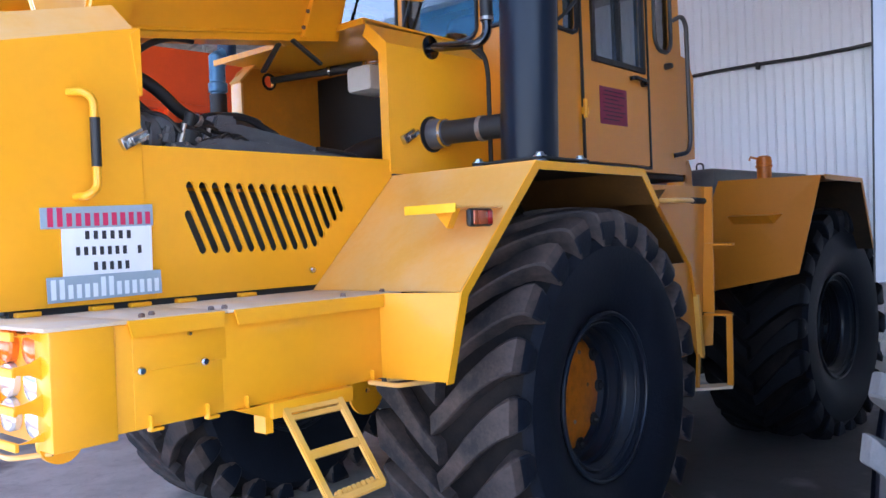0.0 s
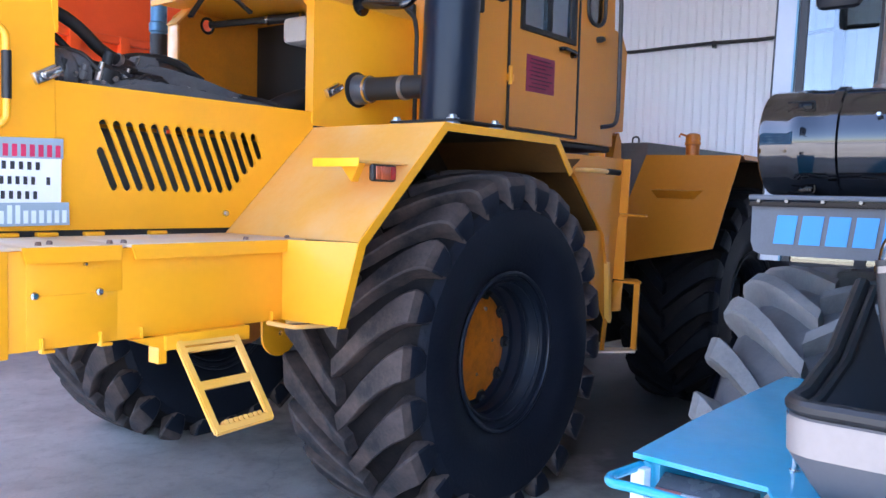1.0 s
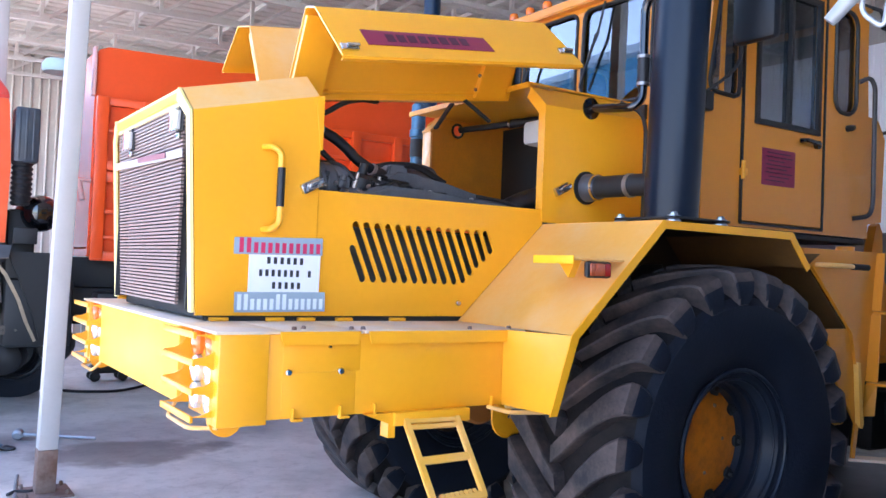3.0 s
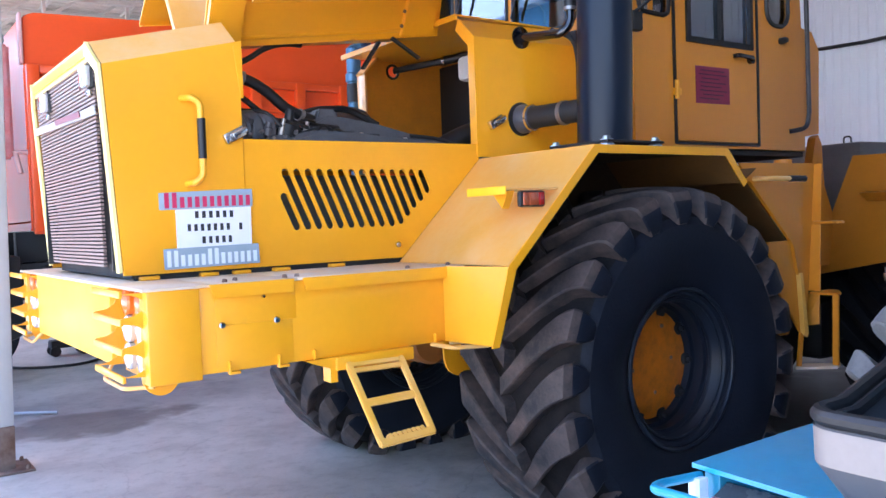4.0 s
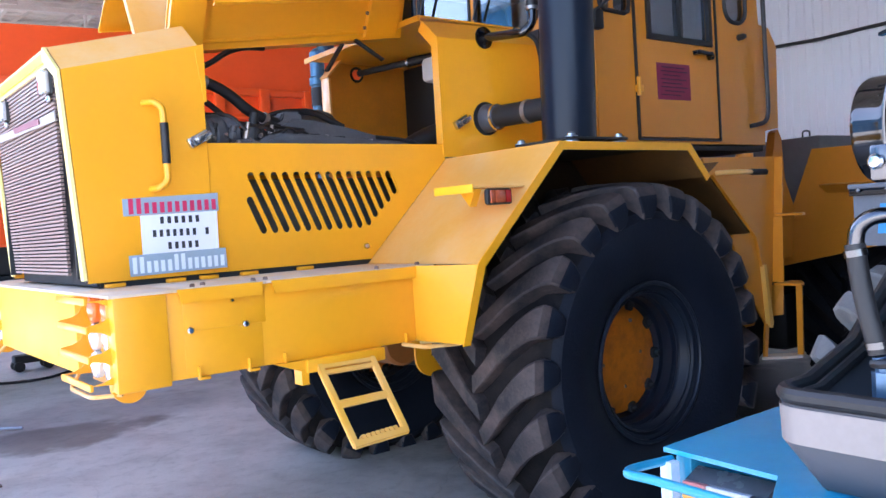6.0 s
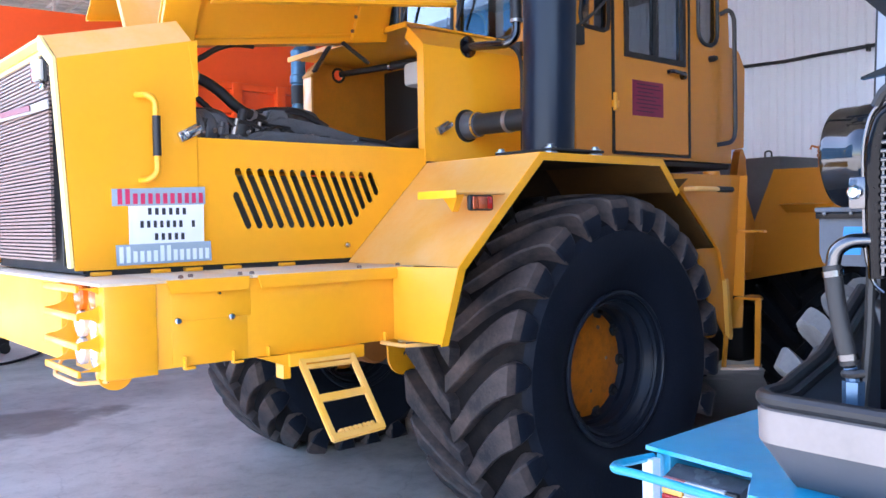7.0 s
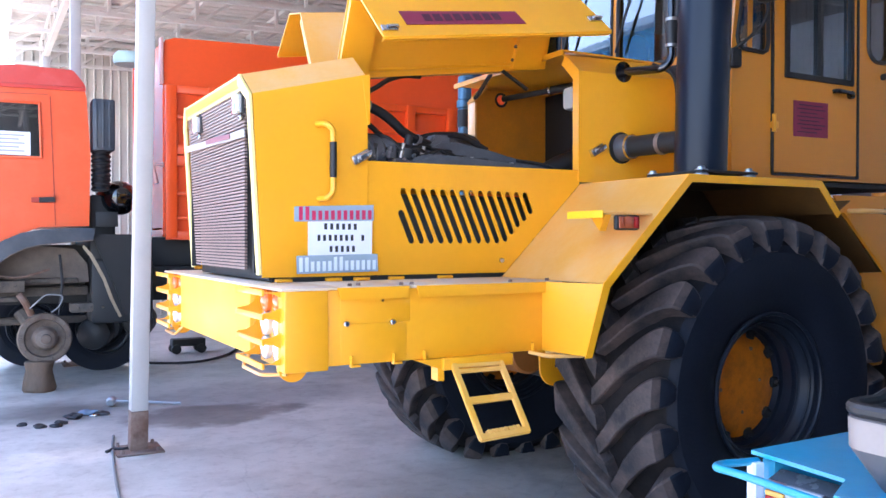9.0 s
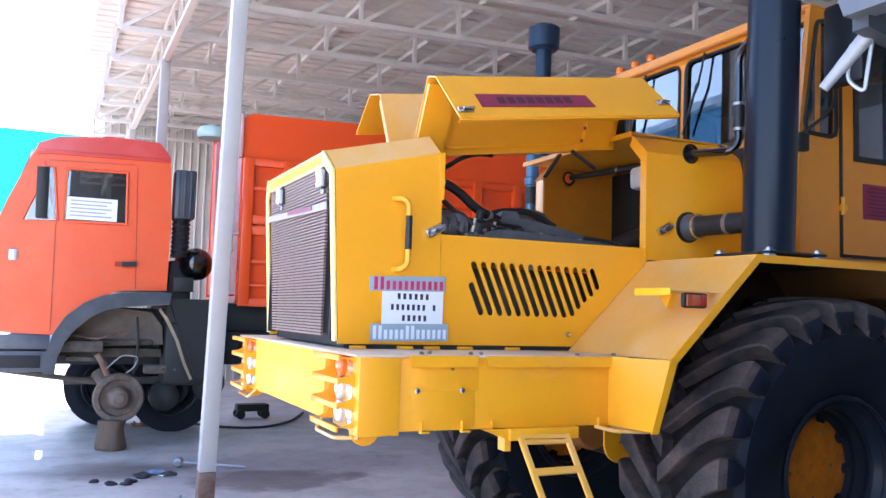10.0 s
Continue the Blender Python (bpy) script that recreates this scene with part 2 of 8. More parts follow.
def concrete():
    m = bpy.data.materials.new("worn_concrete")
    m.use_nodes = True
    nt = m.node_tree
    b = nt.nodes["Principled BSDF"]
    n, link = nt.nodes.new, nt.links.new
    co = n("ShaderNodeTexCoord")
    cols = []
    for sc, lo, hi, a, c in ((0.45, 0.35, 0.7, (0.51, 0.49, 0.445, 1), (0.70, 0.665, 0.60, 1)), (2.2, 0.45, 0.70, (1, 1, 1, 1), (0.74, 0.73, 0.72, 1)), (0.9, 0.56, 0.70, (1, 1, 1, 1), (0.64, 0.62, 0.60, 1)), (11, 0.52, 0.72, (1, 1, 1, 1), (0.80, 0.79, 0.78, 1)), (60, 0.3, 0.8, (0.92, 0.92, 0.92, 1), (1.06, 1.06, 1.06, 1))):
        t = n("ShaderNodeTexNoise")
        t.inputs["Scale"].default_value = sc
        t.inputs["Detail"].default_value = 8
        t.inputs["Roughness"].default_value = 0.6
        link(co.outputs["Object"], t.inputs["Vector"])
        r = n("ShaderNodeMapRange")
        r.inputs["From Min"].default_value, r.inputs["From Max"].default_value = lo, hi
        link(t.outputs["Fac"], r.inputs["Value"])
        x = n("ShaderNodeMix")
        x.data_type = "RGBA"
        link(r.outputs[0], x.inputs["Factor"])
        x.inputs["A"].default_value, x.inputs["B"].default_value = a, c
        cols.append(x.outputs["Result"])
    out = cols[0]
    for c in cols[1:]:
        x = n("ShaderNodeMix")
        x.data_type, x.blend_type = "RGBA", "MULTIPLY"
        x.inputs["Factor"].default_value = 1.0
        link(out, x.inputs["A"])
        link(c, x.inputs["B"])
        out = x.outputs["Result"]
    wob = n("ShaderNodeTexNoise")
    wob.inputs["Scale"].default_value = 3.0
    wob.inputs["Detail"].default_value = 6
    link(co.outputs["Object"], wob.inputs["Vector"])
    # tinted patches: painted shade at (6.4, 3.1), painted sunlit streak at (1.02, 6.05)
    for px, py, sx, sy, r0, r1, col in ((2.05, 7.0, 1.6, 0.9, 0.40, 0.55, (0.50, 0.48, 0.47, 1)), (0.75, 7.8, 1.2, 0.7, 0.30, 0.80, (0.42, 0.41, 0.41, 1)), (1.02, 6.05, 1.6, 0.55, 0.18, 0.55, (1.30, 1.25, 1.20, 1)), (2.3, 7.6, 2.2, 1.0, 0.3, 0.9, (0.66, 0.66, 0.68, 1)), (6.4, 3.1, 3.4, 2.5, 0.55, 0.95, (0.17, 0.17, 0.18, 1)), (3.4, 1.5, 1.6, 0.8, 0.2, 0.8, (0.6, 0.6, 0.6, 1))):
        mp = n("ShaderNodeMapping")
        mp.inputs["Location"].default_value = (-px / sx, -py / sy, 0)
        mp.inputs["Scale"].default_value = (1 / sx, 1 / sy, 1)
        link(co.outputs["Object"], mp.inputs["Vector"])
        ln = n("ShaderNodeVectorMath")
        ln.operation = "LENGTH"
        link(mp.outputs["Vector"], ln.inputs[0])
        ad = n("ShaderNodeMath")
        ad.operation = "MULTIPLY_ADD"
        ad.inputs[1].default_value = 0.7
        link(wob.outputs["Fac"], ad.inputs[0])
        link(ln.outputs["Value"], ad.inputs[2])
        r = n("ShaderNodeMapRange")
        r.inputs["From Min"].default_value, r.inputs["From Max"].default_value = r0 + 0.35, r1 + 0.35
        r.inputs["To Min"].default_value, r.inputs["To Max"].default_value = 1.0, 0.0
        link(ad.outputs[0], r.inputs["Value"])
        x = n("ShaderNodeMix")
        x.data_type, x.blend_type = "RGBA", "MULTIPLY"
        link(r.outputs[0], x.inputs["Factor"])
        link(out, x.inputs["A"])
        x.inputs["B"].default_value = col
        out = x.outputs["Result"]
    # hairline cracks
    vo = n("ShaderNodeTexVoronoi")
    vo.feature = "DISTANCE_TO_EDGE"
    vo.inputs["Scale"].default_value = 0.55
    dm = n("ShaderNodeMix")
    dm.data_type = "VECTOR"
    dm.inputs["Factor"].default_value = 0.18
    link(co.outputs["Object"], dm.inputs["A"])
    link(wob.outputs["Color"], dm.inputs["B"])
    link(dm.outputs["Result"], vo.inputs["Vector"])
    r = n("ShaderNodeMapRange")
    r.inputs["From Max"].default_value = 0.0035
    r.inputs["To Min"].default_value = 0.86
    link(vo.outputs["Distance"], r.inputs["Value"])
    x = n("ShaderNodeVectorMath")
    x.operation = "SCALE"
    link(out, x.inputs[0])
    link(r.outputs[0], x.inputs["Scale"])
    out = x.outputs["Vector"]
    link(out, b.inputs["Base Color"])
    b.inputs["Roughness"].default_value = 0.5
    bn = n("ShaderNodeTexNoise")
    bn.inputs["Scale"].default_value = 35
    bn.inputs["Detail"].default_value = 8
    link(co.outputs["Object"], bn.inputs["Vector"])
    bp = n("ShaderNodeBump")
    bp.inputs["Strength"].default_value = 0.15
    bp.inputs["Distance"].default_value = 0.01
    link(bn.outputs["Fac"], bp.inputs["Height"])
    link(bp.outputs[0], b.inputs["Normal"])
    return m


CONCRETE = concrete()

# ---- mesh helpers ----


def world_of(ob):
    return ob.matrix_basis.copy() if ob.parent is None else world_of(ob.parent) @ ob.matrix_parent_inverse @ ob.matrix_basis


def mesh_of(name, bm, material, smooth=35):
    bmesh.ops.recalc_face_normals(bm, faces=bm.faces)
    if smooth:
        lim = math.cos(radians(smooth))
        for f in bm.faces:
            f.smooth = True
        for e in bm.edges:
            lf = e.link_faces
            e.smooth = len(lf) == 2 and lf[0].normal.dot(lf[1].normal) > lim
    me = bpy.data.meshes.new(name)
    bm.to_mesh(me)
    bm.free()
    me.materials.append(material)
    return me


def put(name, me, parent=None, m=None):
    ob = new(name, me)
    if parent is not None:
        ob.parent = parent
        ob.matrix_parent_inverse = world_of(parent).inverted()
    if m is not None:
        ob.matrix_basis = m
    return ob


def part(name, bm, material, parent=None, label="", smooth=35):
    ob = put(name, mesh_of(name, bm, material, smooth), parent)
    return tagged(ob, label) if label else ob


def thing(name, at, label, category, group="", kind=""):
    ob = new(name)
    ob.empty_display_size = 0.2
    ob.matrix_basis = Matrix.Translation(at)
    return tagged(ob, label, category, group, kind)


def B():
    return bmesh.new()


def box(bm, x0, x1, y0, y1, z0, z1, bev=0.0, m=None):
    vs = [bm.verts.new((x, y, z)) for x in (x0, x1) for y in (y0, y1) for z in (z0, z1)]
    fs = [bm.faces.new([vs[i] for i in q]) for q in ((0, 1, 3, 2), (4, 6, 7, 5), (0, 4, 5, 1), (2, 3, 7, 6), (0, 2, 6, 4), (1, 5, 7, 3))]
    if m is not None:
        for v in vs:
            v.co = m @ v.co
    if bev:
        bmesh.ops.recalc_face_normals(bm, faces=fs)
        es = list({e for f in fs for e in f.edges})
        bmesh.ops.bevel(bm, geom=es, offset=bev, segments=2, affect="EDGES", profile=0.5)
    return bm


def bar(bm, a, b, w, h=None, up=(0, 0, 1)):
    """A square bar from a to b."""
    a, b, h = Vector(a), Vector(b), h or w
    d = (b - a).normalized()
    s = d.cross(Vector(up))
    s = s.normalized() if s.length > 1e-4 else Vector((1, 0, 0))
    u = s.cross(d).normalized()
    vs = [bm.verts.new(p + s * (i * w / 2) + u * (j * h / 2)) for p in (a, b) for i, j in ((-1, -1), (1, -1), (1, 1), (-1, 1))]
    for q in ((0, 3, 2, 1), (4, 5, 6, 7), (0, 1, 5, 4), (1, 2, 6, 5), (2, 3, 7, 6), (3, 0, 4, 7)):
        bm.faces.new([vs[i] for i in q])
    return bm


def prism(bm, pts, axis, a0, a1):
    """Extrude a polygon of the two other axes (in xyz order) along axis."""
    k = "xyz".index(axis)

    def p3(p, a):
        p = list(p)
        p.insert(k, a)
        return p

    lo = [bm.verts.new(p3(p, a0)) for p in pts]
    hi = [bm.verts.new(p3(p, a1)) for p in pts]
    bm.faces.new(lo)
    bm.faces.new(hi[::-1])
    for i in range(len(pts)):
        j = (i + 1) % len(pts)
        bm.faces.new((lo[i], lo[j], hi[j], hi[i]))
    return bm


def plate(bm, pts, t):
    """A flat plate with the 3D outline pts, t thick (away from its right-hand normal)."""
    pts = [Vector(p) for p in pts]
    nrm = (pts[1] - pts[0]).cross(pts[2] - pts[1]).normalized() * t
    lo = [bm.verts.new(p) for p in pts]
    hi = [bm.verts.new(p - nrm) for p in pts]
    bm.faces.new(lo)
    bm.faces.new(hi[::-1])
    for i in range(len(pts)):
        j = (i + 1) % len(pts)
        bm.faces.new((lo[i], hi[i], hi[j], lo[j]))
    return bm


def rounded(pts, r, n=5):
    """Round the corners of a polyline (open) of 3D points."""
    pts = [Vector(p) for p in pts]
    out = [pts[0]]
    for i in range(1, len(pts) - 1):
        a, p, b = pts[i - 1], pts[i], pts[i + 1]
        da, db = (a - p), (b - p)
        ra = min(r, da.length * 0.49, db.length * 0.49)
        p0, p1 = p + da.normalized() * ra, p + db.normalized() * ra
        for k in range(n + 1):
            s = k / n
            out.append(p0 * (1 - s) ** 2 + p * 2 * s * (1 - s) + p1 * s * s)
    out.append(pts[-1])
    return out


def tube(bm, pts, r, seg=10, closed=False, radii=None):
    pts = [Vector(p) for p in pts]
    rings, n = [], len(pts)
    ref = None
    for i, p in enumerate(pts):
        if closed:
            d = (pts[(i + 1) % n] - pts[i - 1]).normalized()
        else:
            d = (pts[min(i + 1, n - 1)] - pts[max(i - 1, 0)]).normalized()
        if ref is None:
            ref = d.orthogonal().normalized()
        ref = (ref - d * ref.dot(d))
        ref = ref.normalized() if ref.length > 1e-5 else d.orthogonal().normalized()
        s = d.cross(ref)
        rr = radii[i] if radii else r
        rings.append([bm.verts.new(p + (ref * math.cos(2 * math.pi * k / seg) + s * math.sin(2 * math.pi * k / seg)) * rr) for k in range(seg)])
    for i in range(n if closed else n - 1):
        a, b = rings[i], rings[(i + 1) % n]
        for k in range(seg):
            bm.faces.new((a[k], a[(k + 1) % seg], b[(k + 1) % seg], b[k]))
    if not closed:
        bm.faces.new(rings[0][::-1])
        bm.faces.new(rings[-1])
    return bm


def lathe(bm, prof, centre, axis, seg=32, caps=True):
    """Turn a profile of (radius, offset along axis) round an axis through centre."""
    d = {"x": Vector((1, 0, 0)), "y": Vector((0, 1, 0)), "z": Vector((0, 0, 1))}[axis] if isinstance(axis, str) else Vector(axis).normalized()
    u = d.orthogonal().normalized()
    v = d.cross(u)
    c = Vector(centre)
    rings = []
    for r, h in prof:
        if r < 1e-6:
            rings.append([bm.verts.new(c + d * h)])
        else:
            rings.append([bm.verts.new(c + d * h + (u * math.cos(2 * math.pi * k / seg) + v * math.sin(2 * math.pi * k / seg)) * r) for k in range(seg)])
    for a, b in zip(rings, rings[1:]):
        for k in range(seg):
            j = (k + 1) % seg
            if len(a) == 1 and len(b) > 1:
                bm.faces.new((a[0], b[j], b[k]))
            elif len(b) == 1 and len(a) > 1:
                bm.faces.new((a[k], a[j], b[0]))
            elif len(a) > 1:
                bm.faces.new((a[k], a[j], b[j], b[k]))
    if caps and len(rings[0]) > 1:
        bm.faces.new(rings[0][::-1])
    if caps and len(rings[-1]) > 1:
        bm.faces.new(rings[-1])
    return bm


def cyl(bm, centre, axis, r, h0, h1, seg=20, bev=0.0):
    prof = [(r, h0), (r, h1)] if not bev else [(r - bev, h0), (r, h0 + bev), (r, h1 - bev), (r - bev, h1)]
    return lathe(bm, prof, centre, axis, seg)


def roundrect(x0, x1, z0, z1, r, n=5):
    out = []
    for cx, cz, a in ((x1 - r, z1 - r, 0), (x0 + r, z1 - r, 90), (x0 + r, z0 + r, 180), (x1 - r, z0 + r, 270)):
        for k in range(n + 1):
            t = radians(a + 90 * k / n)
            out.append((cx + r * math.cos(t), cz + r * math.sin(t)))
    return out


def sheet(bm, outer, holes, to3d, offset):
    """A flat sheet with real holes: outline and holes in 2D, carried into space by to3d, with the thickness vector offset."""
    pts, edges = [], []
    for loop in (outer, *holes):
        s = len(pts)
        pts += [Vector(p) for p in loop]
        edges += [(s + i, s + (i + 1) % len(loop)) for i in range(len(loop))]
    vs, _, fs, *_ = delaunay_2d_cdt(pts, edges, [], 0, 1e-6)

    def inside(p, loop):
        c = False
        for i in range(len(loop)):
            (xa, ya), (xb, yb) = loop[i][:2], loop[i - 1][:2]
            if (ya > p[1]) != (yb > p[1]) and p[0] < (xb - xa) * (p[1] - ya) / (yb - ya) + xa:
                c = not c
        return c

    keep = []
    for f in fs:
        c = sum((vs[i] for i in f), Vector((0, 0))) / len(f)
        if inside(c, outer) and not any(inside(c, h) for h in holes):
            keep.append(f)
    off = Vector(offset)
    front = [bm.verts.new(to3d(v.x, v.y)) for v in vs]
    back = [bm.verts.new(Vector(to3d(v.x, v.y)) + off) for v in vs]
    count = {}
    for f in keep:
        bm.faces.new([front[i] for i in f])
        bm.faces.new([back[i] for i in reversed(f)])
        for i in range(len(f)):
            e = (f[i], f[(i + 1) % len(f)])
            count[e] = 1
    for a, b in list(count):
        if (b, a) not in count:
            bm.faces.new((front[a], back[a], back[b], front[b]))
    for v in [v for v in bm.verts if not v.link_faces]:
        bm.verts.remove(v)
    return bm


def bolt(bm, p, axis, r=0.011, h=0.012):
    return lathe(bm, [(r, 0), (r, h * 0.6), (r * 0.7, h), (0, h)], p, axis, 8)


def blocks(bm, letters, x0, x1, z0, z1, to3d, off, gap=0.28):
    """A word of plain upright bars in its size: each letter's height is given by U (tall), l (low) or a space."""
    n = len(letters)
    w = (x1 - x0) / n
    for i, c in enumerate(letters):
        if c == " ":
            continue
        h = z1 if c == "U" else z0 + (z1 - z0) * 0.7
        a, b = x0 + w * (i + gap / 2), x0 + w * (i + 1 - gap / 2)
        sheet(bm, [(a, z0), (b, z0), (b, h), (a, h)], [], to3d, off)
    return bm


def letter_bars(name, letters, x0, x1, z0, z1, to3d, off, gap, material, parent, label):
    """The bars of blocks(), each a part of its own."""
    w = (x1 - x0) / len(letters)
    for i, ch in enumerate(letters):
        if ch != " ":
            bm = B()
            blocks(bm, ch, x0 + w * i, x0 + w * (i + 1), z0, z1, to3d, off, gap)
            part(name, bm, material, parent, label, 0)


def patch(bm, a, b, c, d, n=8):
    """A smooth sheet hung between four corners."""
    a, b, c, d = Vector(a), Vector(b), Vector(c), Vector(d)
    g = [[bm.verts.new(a.lerp(b, i / n).lerp(d.lerp(c, i / n), j / n)) for j in range(n + 1)] for i in range(n + 1)]
    for i in range(n):
        for j in range(n):
            bm.faces.new((g[i][j], g[i + 1][j], g[i + 1][j + 1], g[i][j + 1]))
    return bm

# ---- shed and surroundings ----
EAVE_X, ROW_X, WALL_X = 0.45, 1.315, 12.5
SOUTH_Y, NORTH_Y, ROOF_Z = -8.0, 17.6, 5.45

bm = B()
box(bm, -5.0, WALL_X, SOUTH_Y - 4, NORTH_Y + 6, -0.2, 0.0)
tagged(part("floor", bm, CONCRETE, smooth=0), "stained grey concrete floor of an open shed, with painted shade and light", "floor", kind="structure")
bm = B()
box(bm, -400, 400, -400, 400, -0.5, -0.03)
tagged(part("ground", bm, mat("pale_yard_ground", (0.58, 0.55, 0.50), 0.85, vary=0.2, scale=0.4, bump=0.2, bump_scale=6), smooth=0), "pale sunlit concrete yard outside the shed", "ground", kind="structure")


def corrugated(name, length, height, pitch, depth, material, label, m):
    bm = B()
    n = int(length / pitch)
    pro = []
    for i in range(n):
        for f, d in ((0.0, 0), (0.72, 0), (0.80, depth), (0.92, depth)):
            pro.append((i * pitch + f * pitch, d))
    pro.append((n * pitch, 0))
    lo = [bm.verts.new((x, -d, 0)) for x, d in pro]
    hi = [bm.verts.new((x, -d, height)) for x, d in pro]
    for i in range(len(pro) - 1):
        bm.faces.new((lo[i], lo[i + 1], hi[i + 1], hi[i]))
    back = [bm.verts.new(p) for p in ((0, 0.05, 0), (n * pitch, 0.05, 0), (n * pitch, 0.05, height), (0, 0.05, height))]
    bm.faces.new(back)
    ob = put(name, mesh_of(name, bm, material, 0), None, m)
    return tagged(ob, label, "wall", kind="structure")


corrugated("wall_east", NORTH_Y - SOUTH_Y, 5.25, 0.13, 0.010, WALL, "pale galvanised ribbed sheet wall with bluish sheen", pose(WALL_X, NORTH_Y, 0, 0, 0, -90))
# upper sheet: darker grey than the wall, with its shade in the colour
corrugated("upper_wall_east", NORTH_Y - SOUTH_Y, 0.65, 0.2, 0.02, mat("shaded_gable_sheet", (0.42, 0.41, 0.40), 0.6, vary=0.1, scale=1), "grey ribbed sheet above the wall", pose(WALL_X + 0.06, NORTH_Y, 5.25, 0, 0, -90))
corrugated("wall_north", WALL_X - 0.9, 5.75, 0.16, 0.035, BACKWALL, "weathered pale corrugated sheet back wall", pose(0.9, NORTH_Y, 0))
# end wall out of view, added to close the shed and hold back light
bm = B()
box(bm, EAVE_X, WALL_X, SOUTH_Y - 0.2, SOUTH_Y, 0, 5.8)
tagged(part("wall_south", bm, PLAINWALL, smooth=0), "unseen plain end wall added to the shed, dark to limit bounce", "wall", kind="structure")

# roof sheet with shallow ribs
bm = B()
ys = []
k = int((NORTH_Y - SOUTH_Y + 1.0) / 0.25)
for i in range(k):
    ys += [(SOUTH_Y - 0.5 + i * 0.25, 0), (SOUTH_Y - 0.5 + i * 0.25 + 0.17, 0), (SOUTH_Y - 0.5 + i * 0.25 + 0.19, 0.035), (SOUTH_Y - 0.5 + i * 0.25 + 0.23, 0.035)]
rows = [[bm.verts.new((x, y, ROOF_Z + d + 0.03 * (x - EAVE_X))) for y, d in ys] for x in (EAVE_X, WALL_X + 0.1)]
for i in range(len(ys) - 1):
    bm.faces.new((rows[0][i], rows[0][i + 1], rows[1][i + 1], rows[1][i]))
top = [bm.verts.new((x, y, ROOF_Z + 0.12 + 0.03 * (x - EAVE_X))) for x, y in ((EAVE_X, ys[0][0]), (WALL_X + 0.1, ys[0][0]), (WALL_X + 0.1, ys[-1][0]), (EAVE_X, ys[-1][0]))]
bm.faces.new(top)
tagged(part("ceiling", bm, ROOF, smooth=0), "weathered grey ribbed roof sheeting seen from below", "roof", kind="structure")

# trusses across the shed
TRUSS_STEP = 1.42


def truss_mesh():
    bm = B()
    x0, x1, zb, zt = 0.7, WALL_X - 0.05, 4.92, 5.36
    rise = lambda x: 0.03 * (x - EAVE_X)
    bar(bm, (x0, 0, zb + rise(x0)), (x1, 0, zb + rise(x1)), 0.07, 0.06)
    bar(bm, (x0, 0, zt + rise(x0)), (x1, 0, zt + rise(x1)), 0.07, 0.06)
    n = 9
    w = (x1 - x0) / n
    for i in range(n + 1):
        x = x0 + w * i
        bar(bm, (x, 0, zb + rise(x)), (x, 0, zt + rise(x)), 0.05, 0.05, up=(0, 1, 0))
        if i < n:
            for f in (0.0, 0.5):
                xs_, xe = x + w * f, x + w * (f + 0.5)
                bar(bm, (xs_, 0, zb + rise(xs_)), (xe, 0, zt + rise(xe)), 0.045, 0.045, up=(0, 1, 0))
    return mesh_of("roof_truss", bm, TRUSS, 0)


tm = truss_mesh()
for i in range(18):
    y = 17.3 - TRUSS_STEP * i
    ob = put("roof_truss", tm, None, Matrix.Translation((0, y, 0)))
    tagged(ob, "grey welded steel roof truss with diagonal braces", "truss", "roof trusses", "structure")

# purlins along the shed
for i in range(9):
    x = 0.75 + 1.4 * i
    bm = B()
    box(bm, -0.03, 0.03, SOUTH_Y, NORTH_Y, 0, 0.06)
    ob = put("purlin", mesh_of("purlin", bm, TRUSS, 0), None, Matrix.Translation((x, 0, 5.385 + 0.03 * (x - EAVE_X))))
    tagged(ob, "grey steel roof purlin", "purlin", "roof purlins", "structure")

# lattice edge beam along the open side
bm = B()
y0, y1 = SOUTH_Y, NORTH_Y - 0.3
for z in (4.80, 5.22):
    box(bm, ROW_X - 0.04, ROW_X + 0.04, y0, y1, z - 0.035, z + 0.035)
n = 40
for i in range(n):
    ya, yb = y0 + (y1 - y0) * i / n, y0 + (y1 - y0) * (i + 1) / n
    bar(bm, (ROW_X, ya, 4.82), (ROW_X, (ya + yb) / 2, 5.2), 0.04, 0.04, up=(1, 0, 0))
    bar(bm, (ROW_X, (ya + yb) / 2, 5.2), (ROW_X, yb, 4.82), 0.04, 0.04, up=(1, 0, 0))
tagged(part("edge_beam", bm, mat("pale_beam_paint", (0.55, 0.50, 0.44), 0.55, vary=0.12, scale=3), smooth=0), "pale lattice steel beam along the open eave", "beam", kind="structure")


